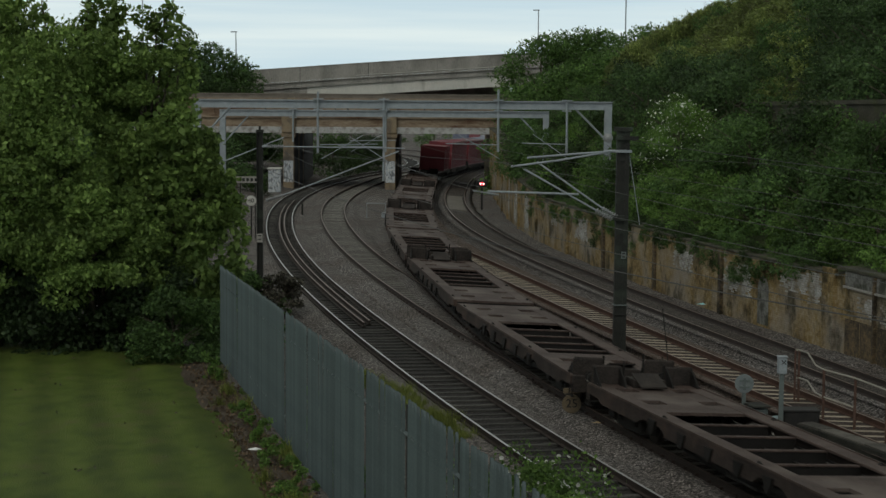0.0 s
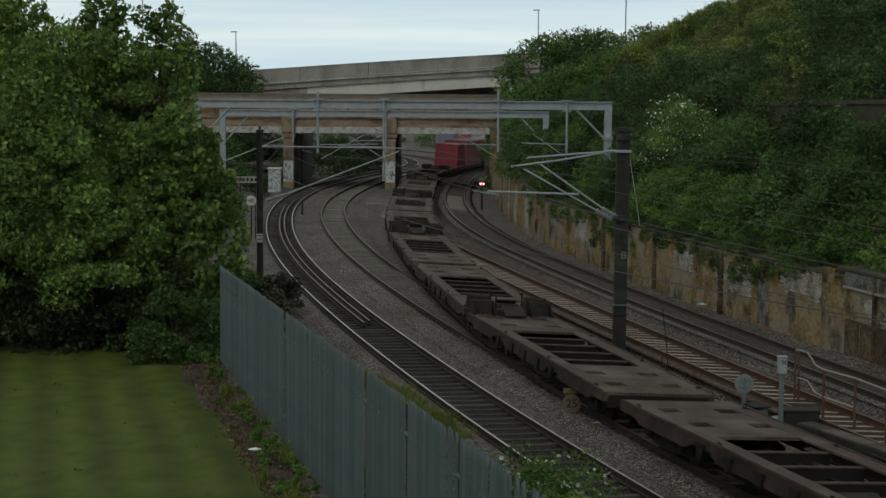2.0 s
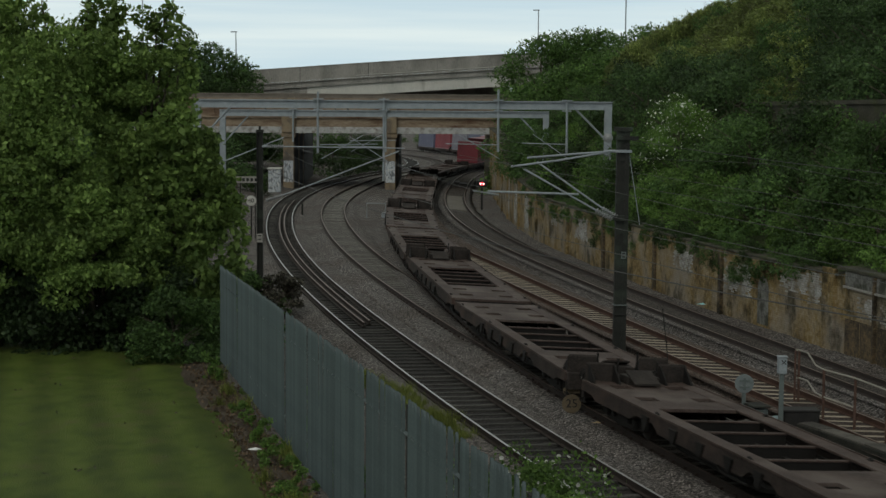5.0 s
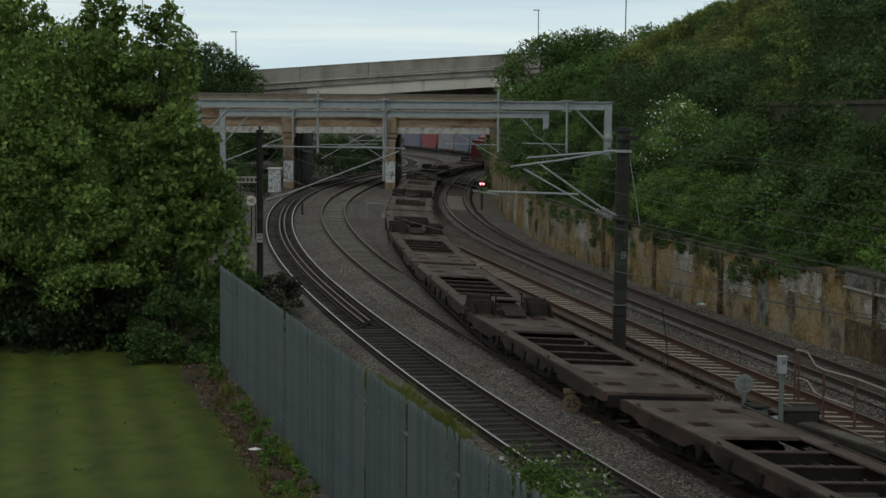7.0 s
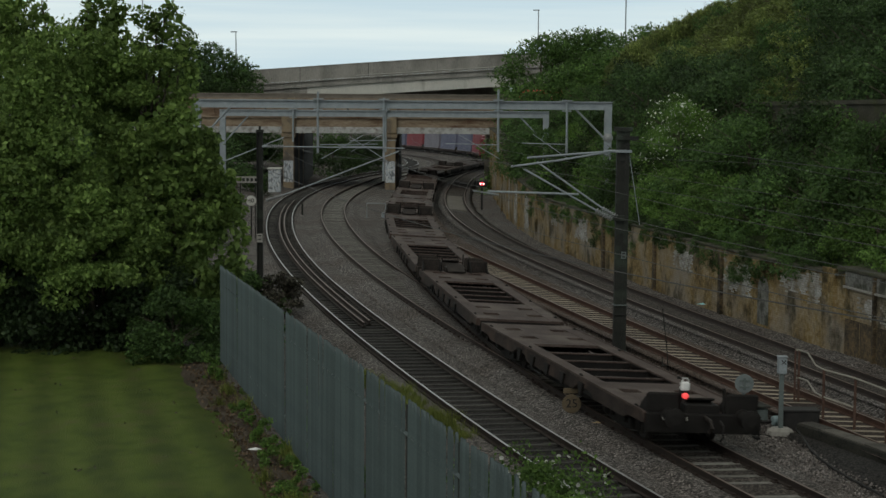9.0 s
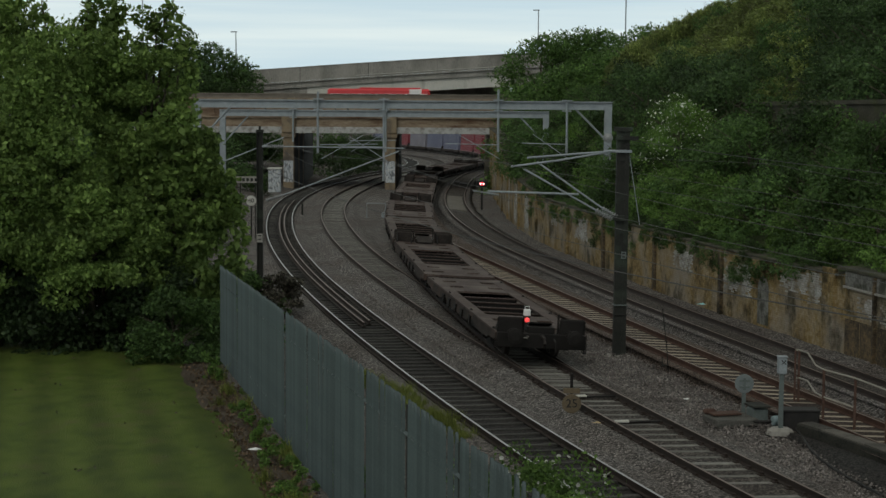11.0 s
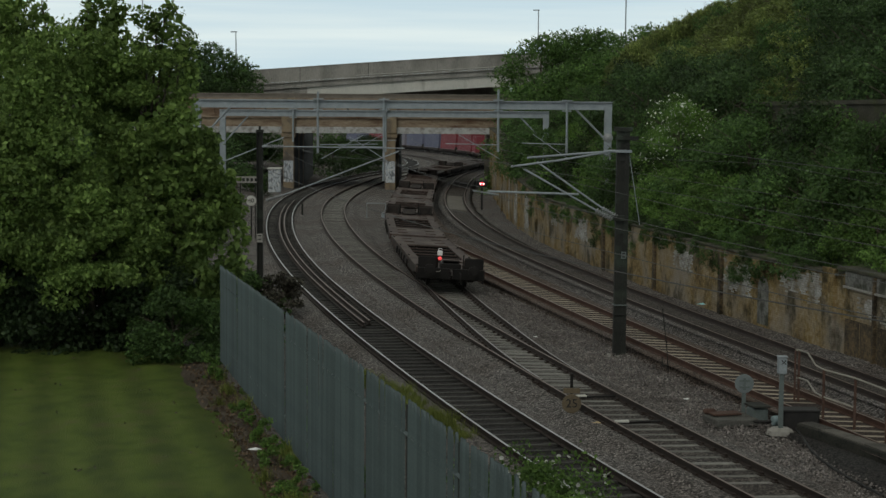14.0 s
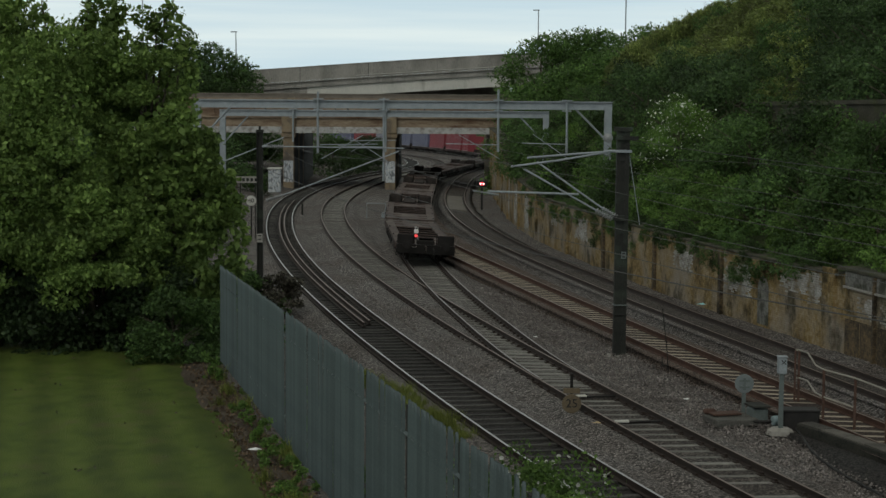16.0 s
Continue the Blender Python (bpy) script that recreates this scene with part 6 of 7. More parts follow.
    for x, y, z, r in ((-32.5, 186, -0.6, 60), (-37, 189, 0.0, 140), (-25.8, 187, -0.2, 200), (-23.6, 188, -1.4, 95), (-21.6, 189, -3.2, 250), (-24.7, 189, -0.9, 20), (-22.6, 190, -2.4, 140), (-42, 188, 0.0, 15), (-22.0, 214, -8.0, 30), (-15.5, 221, -9.5, 170), (-30, 222, -6.5, 20), (-21, 240, -8.0, 200), (-36, 250, -7.0, 100), (-27, 270, -7.0, 10), (-44, 300, -7, 60)):
        copy_thing(tall, pose(x, y, z, 0, 0, r))
    near = plant("tree", "bright green broad tree on the bank beside the bridge", "tree", 43, 13.0, 4.8, 18000, 0.21, M_LEAF_BANK, nclump=60, group="lineside trees", low=0.03, taper=0.55, clump=0.27, three=True)
    near.matrix_basis = pose(10.2, 186, 0.9)
    for x, y, z, r in ((13.6, 187, 1.6, 80), (17.5, 186, 1.4, 190), (7.6, 151, -4.4, 260), (22.0, 187, 1.9, 310), (10.6, 152, -2.8, 130), (14.5, 153, -1.2, 40)):
        copy_thing(near, pose(x, y, z, 0, 0, r))
    for x, y, z, r in ((27, 187, 2.4, 20), (14, 215, -8.5, 70), (17, 240, -9, 120), (12.5, 262, -9, 10), (5, 300, -12.5, 80), (15, 305, -10, 20), (-2, 375, -11, 60), (-12, 410, -11, 160), (-22, 420, -10, 30), (8, 400, -10, 230)):
        copy_thing(tall, pose(x, y, z, 0, 0, r))
    # right bank: several shrub kinds, copied with turns
    kinds = [
        plant("shrub", "dense green shrub on the steep bank", "shrub", 51, 3.2, 2.2, 5800, 0.108, M_LEAF_SHRUB, nclump=34, group="shrubs on the bank", three=True),
        plant("shrub", "fresh light green shrub on the bank above the wall", "shrub", 52, 2.0, 1.7, 6200, 0.08, M_LEAF_FRESH, nclump=30, group="shrubs on the bank", three=True),
        plant("shrub", "olive green hillside shrub", "shrub", 53, 2.5, 2.7, 4200, 0.145, M_LEAF_HILL, nclump=34, group="shrubs on the bank", three=True, clump=0.2),
        plant("shrub", "elder shrub with white flower heads", "shrub", 54, 4.2, 2.3, 16000, 0.075, M_LEAF_FRESH, nclump=40, group="shrubs on the bank", flowers=800, three=True),
        plant("shrub", "dark green tall shrub on the bank", "shrub", 55, 4.8, 2.6, 6500, 0.125, M_LEAF_DARK, nclump=40, group="shrubs on the bank", three=True),
        plant("shrub", "trailing green ivy hanging over the wall", "shrub", 56, 0.8, 0.55, 3000, 0.036, M_LEAF_SHRUB, nclump=26, group="shrubs on the bank", three=True),
    ]
    used = [False] * len(kinds)

    def put(i, x, y, z, r):
        if not used[i]:
            kinds[i].matrix_basis = pose(x, y, z, 0, 0, r)
            used[i] = True
        else:
            copy_thing(kinds[i], pose(x, y, z, 0, 0, r))
    y = 45.0
    while y < 154:
        d = 2.5 if y < 86 else 1.7
        while d < 35:
            yy = y + rnd.uniform(-1.2, 1.2)
            x, y2, z = bank_point(yy, d + rnd.uniform(-0.6, 0.6))
            bearing = x / y2
            if d < 4.0:
                i = rnd.choice((1, 1, 0)) if y < 76 else rnd.choice((1, 0))
            elif d < 9:
                i = rnd.choice((0, 1, 0)) if y < 76 or bearing > 0.17 else rnd.choice((0, 4, 4, 1))
                if y > 76 and bearing < 0.102:
                    i = rnd.choice((1, 0))
            else:
                i = rnd.choice((2, 2, 2, 2, 0)) if y > 80 else rnd.choice((2, 2, 2, 4, 0))
            if bearing > 0.205 and d > 3.5 and i != 4 and rnd.random() < (0.55 if d > 8.8 else 0.0):
                i = 4
            if bearing < 0.264:
                put(i, x, y2, z - (rnd.choice((1.1, 0.7, 0.2)) if y < 84 and 4 < d < 9.5 and bearing > 0.17 else 0.4), rnd.uniform(0, 360))
            d += (2.3 if d < 9 else 3.3) * (1 if y < 100 else 1.2)
        y += 3.0 if y < 100 else 4.4
    # dark shrubs beside the track beyond the bridge
    for x, y, k2, r in ((-12.6, 199, 0.72, 10), (-11.4, 206, 0.68, 80), (-10.4, 214, 0.6, 140), (-9.2, 221, 0.6, 200), (-8.6, 229, 0.62, 260), (-10.0, 232, 0.7, 320), (-8.2, 238, 0.6, 45), (-9.0, 247, 0.66, 110)):
        copy_thing(kinds[4], pose(x, y, ground_height(x, y) - 0.2, 0, 0, r) @ Matrix.Diagonal((0.95, 0.95, k2, 1)))
    # brow of the hill against the sky
    for k in range(36):
        slope = 0.104 + k * 0.0016
        q = 150.0 + rnd.uniform(-3, 3)
        foot = bank_height(slope * q - WALL.x_at(q), q)
        rise = 7.9 + (0.0245 + (slope - 0.104) * 0.5) * q - foot
        k2 = max(0.9, rise / 2.45)
        copy_thing(kinds[2], pose(slope * q, q, foot - 0.25, 0, 0, rnd.uniform(0, 360)) @ Matrix.Diagonal((0.85, 0.85, k2 * rnd.uniform(0.94, 1.06), 1)))
    y = 46.0
    while y < 84:
        for d in (2.1, 3.6):
            x, y2, z = bank_point(y + rnd.uniform(-0.7, 0.7), d + rnd.uniform(-0.4, 0.4))
            put(rnd.choice((1, 1, 0)), x, y2, z - 0.9, rnd.uniform(0, 360))
        y += 2.4
    for k in range(17):
        y = 45.5 + k * 1.55
        x, y2, z = bank_point(y + rnd.uniform(-0.5, 0.5), 5.9 + rnd.uniform(-0.4, 0.5))
        put(rnd.choice((0, 0, 1, 4)), x, y2, z - rnd.choice((0.2, 0.6, 1.0, 1.5)), rnd.uniform(0, 360))
    # elder in flower above the wall, and ivy hanging over the coping
    for y, d in ((81.0, 3.7), (83.8, 4.6)):
        x, y2, z = bank_point(y, d)
        put(3, x, y2, z - 0.2, rnd.uniform(0, 360))
    for y, dz in ((64.6, -0.75), (65.3, -0.35), (59.6, -0.45), (60.6, -0.4), (66.5, -0.1), (62.0, -0.05), (73, -0.1), (76.5, -0.3), (78.5, -0.45), (81.5, -0.4), (89, -0.8), (90.3, -0.5), (96, -0.2)):
        x, y2, z = bank_point(y, 0.25)
        put(5, x, y2, z + dz - 0.1, rnd.uniform(0, 360))
    for k in range(64):
        y = 57.5 + k * 0.7 + rnd.uniform(-0.5, 0.5)
        x, y2, z = bank_point(y, 0.3)
        k2 = rnd.uniform(0.75, 1.35)
        copy_thing(kinds[5], pose(x, y2, z - rnd.choice((0.2, 0.4, 0.5, 1.0)) * k2 * (0.7 if y < 72 else 1.0), 0, 0, rnd.uniform(0, 360)) @ Matrix.Diagonal((k2 * 0.8, k2 * 0.9, k2, 1)))
    # flowering climber and weeds along the fence
    c = plant("bush", "bindweed-covered bush with white flowers behind the fence", "bush", 61, 2.75, 0.85, 8000, 0.026, M_LEAF_FRESH, nclump=30, group="bushes by the fence", low=0.05, flowers=0)
    rf = np.random.default_rng(5)
    tops = [(rf.uniform(-0.7, 0.7), rf.uniform(-0.5, 0.5), rf.uniform(1.3, 2.65), 0.34, 0.34, 0.24) for _ in range(18)]
    part("foliage", leaf_mesh("foliage", leaf_arrays(rf, tops, 5200, 0.026), M_LEAF_FRESH), None, c)
    part("blossom", flower_mesh("blossom", rf, [(a, b, z, r1 * 1.45, r2 * 1.45, r3 * 1.45) for a, b, z, r1, r2, r3 in tops], 130, 0.027, M_PETAL), None, c, "small white trumpet flowers")
    for k in range(4):
        a, b, z = rf.uniform(-0.6, 0.6), rf.uniform(-0.5, 0.5), rf.uniform(2.3, 2.75)
        part("stem", Geo().tube([(a * 0.6, b * 0.6, 1.4), (a, b, z - 0.3), (a * 1.1, b * 1.1, z)], [0.008, 0.006, 0.003], 4), M_LEAF_FRESH, c)
    c.matrix_basis = pose(0.98, 19.3, 1.12)
    for x, y, z, r in ((1.55, 18.6, 0.9, 90), (0.75, 20.6, 0.72, 200), (2.0, 17.6, 0.55, 300)):
        copy_thing(c, pose(x, y, z, 0, 0, r))
    w = plant("weed_clump", "clump of green weeds and nettles by the fence", "weeds", 62, 0.55, 0.28, 1100, 0.026, M_LEAF_FRESH, nclump=12, group="weeds along the fence")
    w.matrix_basis = pose(-3.9, 34.2, lawn_level(34.2) - 0.1)
    rd = np.random.default_rng(9)
    dead = leaf_arrays(rd, [(FENCE.x_at(float(q)) - 0.5, float(q), lawn_level(float(q)) + 0.02, 0.5, 0.6, 0.04) for q in np.linspace(18, 43, 44)], 3600, 0.04)
    spots = [(rd.uniform(-16, -3.6), float(q), lawn_level(float(q)) + 0.025, 0.12, 0.12, 0.006) for q in rd.uniform(24, 45, 150)]
    spots = [c for c in spots if c[0] < FENCE.x_at(min(c[1], 43.0)) - 1.0]
    solid("grass_clippings", leaf_mesh("grass_clippings", leaf_arrays(rd, spots, 500, 0.026), M_LEAF_DRY), None, "scattered dark clippings on the lawn", kind="stuff")
    solid("fallen_leaves", leaf_mesh("fallen_leaves", dead, M_DEAD_LEAF), None, "brown fallen leaves strewn along the fence", kind="stuff")
    for k in range(52):
        y = rnd.uniform(20, 43) if k < 40 else rnd.uniform(24, 32)
        s = rnd.choice((-1, -1, 1, 1, 1, 1))
        x = FENCE.x_at(y) + (-rnd.uniform(0.1, 0.8) if s < 0 else rnd.uniform(0.25, 2.0))
        z = ground_height(x, y) + 0.02 - rnd.uniform(0, 0.35) if s > 0 else lawn_level(y) - 0.05 - rnd.uniform(0, 0.2)
        k2 = rnd.uniform(0.5, 1.2)
        copy_thing(w, pose(x, y, z, 0, 0, rnd.uniform(0, 360)) @ Matrix.Diagonal((k2, k2, k2 * rnd.uniform(0.7, 1.3), 1)))
    # yellow-green grass on the shoulder between fence and track
    rt = np.random.default_rng(31)
    tufts = []
    for seed in range(3):
        root = thing("grass_tuft", "tuft of rough yellow-green grass on the shoulder", "grass", group="grass on the shoulder")
        g = Geo()
        for _ in range(130):
            a, r, h = rt.uniform(0, 6.28), abs(rt.normal(0, 0.16)), rt.uniform(0.18, 0.62)
            lean, b = rt.uniform(0.1, 0.55) * h, rt.uniform(0, 6.28)
            p, w = Vector((math.cos(a) * r, math.sin(a) * r, -0.03)), rt.uniform(0.004, 0.009)
            side = Vector((math.cos(b + 1.57), math.sin(b + 1.57), 0)) * w
            mid = p + Vector((math.cos(b) * lean * 0.35, math.sin(b) * lean * 0.35, h * 0.6))
            tip = p + Vector((math.cos(b) * lean, math.sin(b) * lean, h))
            g.add([p - side, p + side, mid + side * 0.8, tip, mid - side * 0.8], [(0, 1, 2, 4), (4, 2, 3)])
        part("foliage", g, M_LEAF_GRASS, root)
        tufts.append(root)
    for k in range(210):
        q = rnd.random()
        x = -2.3 + 2.9 * q + abs(rnd.gauss(0, 0.2)) - 0.12
        y = 48.9 - 8.9 * q + rnd.gauss(0, 0.3)
        k2 = rnd.uniform(0.4, 0.95)
        m = pose(x, y, ground_height(x, y), 0, 0, rnd.uniform(0, 360)) @ Matrix.Diagonal((k2, k2, k2, 1))
        if k < 3:
            tufts[k].matrix_basis = m
        else:
            copy_thing(tufts[k % 3], m)
    for k in range(14):
        y = rnd.uniform(19, 42)
        x = FENCE.x_at(y) - rnd.uniform(0.1, 0.85)
        k2 = rnd.uniform(0.5, 1.1)
        copy_thing(tufts[k % 3], pose(x, y, lawn_level(y), 0, 0, rnd.uniform(0, 360)) @ Matrix.Diagonal((k2, k2, k2 * 0.8, 1)))


# ---------------------------------------------------------------- lineside equipment
def disc(g, c, r, axis, t=0.03, n=24):
    return g.lathe(c, axis, [(0, r * 0.97), (0.005, r), (t - 0.005, r), (t, r * 0.97)], n)


def text_mesh(word, size, mat, name="lettering"):
    cu = bpy.data.curves.new(name, "FONT")
    cu.body, cu.size, cu.extrude, cu.align_x, cu.align_y = word, size, 0.004, "CENTER", "CENTER"
    ob = bpy.data.objects.new(name, cu)
    scene.collection.objects.link(ob)
    dg = bpy.context.evaluated_depsgraph_get()
    me = bpy.data.meshes.new_from_object(ob.evaluated_get(dg))
    bpy.data.objects.remove(ob)
    me.materials.clear()
    me.materials.append(mat)
    return me


def build_lineside():
    # speed board with figures between the tracks
    root = thing("speed_board", "faded round yellow speed board reading 25 on a short post", "sign", at=pose(3.22, 43.05, -0.25))
    part("post", Geo().box((0, 0, 0.5), (0.07, 0.06, 1.3)), M_WAGON_DARK, root)
    part("disc", disc(Geo(), (0, -0.06, 0.4), 0.24, (0, -1, 0)), M_YELLOW, root, "faded yellow disc")
    part("figures", text_mesh("25", 0.3, M_BLACK), None, root, "dark figures 25", at=pose(0, -0.1, 0.4, 90, 0, 0))
    part("upper_board", Geo().box((0, -0.03, 0.72), (0.42, 0.05, 0.13)), M_YELLOW, root, "blank yellow strip board")
    # round sign seen from behind
    root = thing("round_sign", "back of a round grey sign on a steel post", "sign", at=pose(7.55, 43.3, -0.25))
    part("post", Geo().box((0, 0.03, 0.5), (0.09, 0.07, 1.0)), M_SIGNBACK, root)
    part("disc", disc(Geo(), (0, 0, 0.88), 0.24, (0, -1, 0)), M_SIGN, root)
    part("bracket", Geo().box((0, -0.05, 0.96), (0.26, 0.03, 0.05)).box((0, -0.05, 0.8), (0.26, 0.03, 0.05)).box((0, -0.05, 0.88), (0.06, 0.04, 0.3)), M_SIGNBACK, root)
    # post with a small grey cabinet
    root = thing("trackside_post_box", "grey steel post with small cabinet on a concrete foot", "cabinet", at=pose(8.09, 41.3, -0.25))
    part("foot", Geo().lathe((0, 0, 0), (0, 0, 1), [(0, 0.34), (0.1, 0.31), (0.16, 0.2)], 9), M_CONCRETE, root)
    part("post", Geo().box((0, 0, 0.95), (0.1, 0.1, 1.6)), M_SIGNBACK, root)
    part("cabinet", Geo().box((0, -0.02, 1.66), (0.21, 0.2, 0.4), ch=0.02), M_GALV, root, "pale grey box")
    part("cross_mark", Geo().tube([(-0.03, -0.125, 1.7), (0.07, -0.125, 1.8)], 0.011, 4).tube([(0.07, -0.125, 1.7), (-0.03, -0.125, 1.8)], 0.011, 4), M_BLACK, root)
    part("cabinet_lid", Geo().box((0, -0.02, 1.875), (0.24, 0.23, 0.03), ch=0.008), M_GALV, root)
    # points machine with plates
    root = thing("points_machine", "grey points machine beside rust-brown cover plates", "machine", at=pose(7.5, 42.7, -0.26, 0, 0, 14))
    part("case", Geo().box((0.35, 0.1, 0.22), (0.4, 0.5, 0.34), ch=0.05), M_SIGNBACK, root, "grey metal case")
    part("case_lid", Geo().box((0.35, 0.1, 0.42), (0.46, 0.64, 0.05), ch=0.02), M_MAST, root)
    part("cover_plate", Geo().box((-0.45, 0.25, 0.22), (0.75, 0.4, 0.05), ch=0.012).box((-0.75, 0.5, 0.24), (0.3, 0.2, 0.12), ch=0.03), M_RUST_STEEL, root, "rust-brown steel plates")
    part("slab", Geo().box((-0.35, 0.1, 0.07), (1.1, 0.95, 0.2), ch=0.03), M_SLEEPER_OLD, root)
    part("pipe_stub", Geo().tube([(-0.1, -0.3, 0.12), (0.3, -0.42, 0.1), (0.9, -0.3, 0.1)], 0.04, 8), M_BLACK, root)
    part("motor_cap", Geo().lathe((0.5, -0.45, 0.12), (1, 0, 0), [(0, 0.1), (0.02, 0.13), (0.22, 0.13), (0.24, 0.1)], 12), material("teal_grey_cap", [(0.13, 0.19, 0.2), (0.2, 0.26, 0.27)], rough=0.6), root, "pale blue-grey cap")
    # stretcher bars of the turnout
    for y, w in ((45.35, 0.5), (41.57, 0.36)):
        p, d = TRACK_E.at(TRACK_E.length_at(y))
        rot = Matrix.Rotation(math.atan2(d.y, d.x) - math.pi / 2, 3, "Z")
        q = p + rot @ Vector((-0.36, 0, 0))
        bar = thing("stretcher_bar", "white-topped stretcher bar lying across the turnout", "point rod", group="stretcher bars")
        part("bar", Geo().box((p.x, p.y, p.z - 0.12), (1.36, 0.09, 0.05), rot), M_WAGON_DARK, bar)
        part("white_bracket", Geo().box((q.x, q.y, p.z - 0.085), (w, 0.13, 0.05), rot, ch=0.01), M_CONCRETE_PALE, bar, "white painted bracket")
    root = thing("cable_trough", "long dark grimy concrete cable trough with raised edge", "trough")
    g = Geo()
    P = Path([(8.72, 41.25), (9.36, 39.6), (9.95, 37.85), (10.5, 35.9), (12.0, 31.0), (13.0, 28.0)])
    fr = [(Vector((p.x - 0.08, p.y - 0.08, -0.42)), r, u) for p, r, u in P.frames(0, P.s[-1], 0.9)]
    part("trough_wall", g.sweep(fr, [(-0.2, 0), (-0.2, 0.45), (-0.18, 0.47), (0.2, 0.47), (0.22, 0.45), (0.22, 0)]), M_TROUGH, root, "dark grimy concrete wall")
    rl = random.Random(8)
    s = 0.05
    while s < P.s[-1] - 1:
        p, d = P.at(s + 0.45)
        part("lid", Geo().box((p.x - 0.08, p.y - 0.08, 0.065 + rl.uniform(-0.008, 0.008)), (0.88, 0.4, 0.05), Matrix.Rotation(math.atan2(d.y, d.x) + rl.uniform(-0.02, 0.02), 3, "Z"), ch=0.012), M_TROUGH_LID, root, "weathered concrete lid")
        s += 0.9
    part("footing", Geo().sweep(fr, [(0.21, 0), (0.21, 0.2), (0.4, 0.19), (0.42, 0.17), (0.42, 0)]), M_TROUGH, root, "low concrete footing")
    # oily stones between trough and cable
    rows = []
    for i in range(25):
        p, d = P.at(0.1 + i * 0.55)
        w = min(1.15, 0.2 + i * 0.14) + 0.14 * noise.noise((i * 0.8, 3, 0))
        rows.append([(p.x + d.y * k, p.y - d.x * k, -0.16 + 0.02 * noise.noise((i * 1.3, k * 5, 7)) - (0.1 if k > w * 0.95 + 0.4 else 0)) for k in (0.4, 0.4 + w * 0.35, 0.4 + w * 0.7, 0.4 + w)])
    g = Geo()
    g.v = [q for r in rows for q in r]
    g.f = [(4 * j + i, 4 * j + i + 1, 4 * j + 5 + i, 4 * j + 4 + i) for j in range(24) for i in range(3)]
    solid("oily_ballast", g, M_BALLAST_DARK, "black oily stones beside the trough", kind="stuff", smooth=True)
    solid("equipment_box", Geo().box((8.66, 41.85, 0.0), (0.86, 0.5, 0.5), ch=0.03).box((8.66, 41.85, 0.25), (0.9, 0.55, 0.05), ch=0.012), M_BLACK, "low black equipment box by the track", "box")
    M_PIPE = material("dull_pale_pipe", [(0.2, 0.19, 0.16), (0.3, 0.28, 0.24)], rough=0.7)
    root = thing("pipe_handrail", "rusty post and bent pale pipe handrail between tracks", "handrail")
    posts = [(9.34, 45.4, 1.17, 0.44), (9.36, 42.5, 1.12, 0.45), (9.9, 41.5, 1.08, 0.37), (10.27, 39.95, 1.06, 0.34)]
    for x, y, top, low in posts:
        part("post", Geo().box((x, y, top / 2 - 0.15), (0.06, 0.06, top + 0.3), ch=0.01), M_RUST_STEEL, root, "rusty angle post")
    part("post", Geo().box((posts[0][0] - 0.1, posts[0][1], 0.45), (0.05, 0.05, 1.45), ch=0.01), M_RUST_STEEL, root, "rusty angle post")
    for k in (2, 3):
        p = [Vector((q[0], q[1], q[k])) for q in posts]
        pts = [p[0] + Vector((-0.1, 0, 0)), p[0], p[0].lerp(p[1], 0.35) + Vector((0, 0, 0.1)), p[0].lerp(p[1], 0.5) + Vector((0, 0, 0.04)), p[0].lerp(p[1], 0.68) - Vector((0, 0, 0.05)), p[1], p[2]]
        part("pipe", Geo().tube(pts + ([p[3]] if k == 2 else []), 0.022, 8), M_PIPE, root, "bent pale steel pipe")
    # thin rod post with a small bracket
    root = thing("marker_rod", "thin dark marker rod with a small bracket", "marker", at=pose(6.5, 50.6, -0.3))
    part("rod", Geo().tube([(0.1, 0, 0.0), (0.04, 0, 0.8), (-0.1, 0, 1.9)], 0.016, 6), M_MAST, root)
    part("bracket", Geo().box((0.05, 0, 0.22), (0.28, 0.08, 0.03)).box((-0.08, 0, 0.35), (0.02, 0.03, 0.25)).box((0.16, 0, 0.12), (0.02, 0.03, 0.2)), M_MAST, root)
    # cable across the stones
    solid("loose_cable", Geo().tube([(8.45, 41.2, -0.1), (8.47, 40.6, -0.16), (8.4, 39.4, -0.2), (8.39, 38.3, -0.2), (8.5, 37.0, -0.2), (8.62, 36.2, -0.2), (8.9, 34.7, -0.2)], 0.03, 6), M_BLACK, "black cable lying across the stones", "cable")
    # ground signal showing red
    root = thing("ground_signal", "small black railway signal showing two red lights", "signal", at=pose(2.6, 118.0, -0.2))
    part("post", Geo().box((0, 0, 0.75), (0.14, 0.14, 1.5)), M_BLACK, root)
    part("head", Geo().box((0, 0, 1.78), (0.75, 0.2, 0.4), ch=0.04), M_BLACK, root)
    for x in (-0.1, 0.1):
        part("lens", Geo().lathe((x, -0.1, 1.78), (0, -1, 0), [(0, 0.07), (0.02, 0.066), (0.04, 0.03)], 16), M_LIT, root, "glowing red lens")
    # Glowing disc imitates the red halo round the lenses.
    part("lens_halo", Geo().lathe((0, -0.1, 1.78), (0, -1, 0), [(0.0, 0.13), (0.012, 0.13)], 20), M_SIGNAL, root, "red halo of the lenses, added as a glowing disc")
    # relay cabinet with graffiti
    root = thing("relay_cabinet", "white relay cabinet covered with grey scrawled paint", "cabinet", at=pose(-13.1, 136.0, -0.2))
    part("case", Geo().box((0, 0, 0.95), (0.95, 0.6, 1.8), ch=0.03), M_GRAFFITI, root)
    part("lid", Geo().box((0, 0, 1.9), (1.1, 0.75, 0.12), ch=0.02), M_CONCRETE_PALE, root)
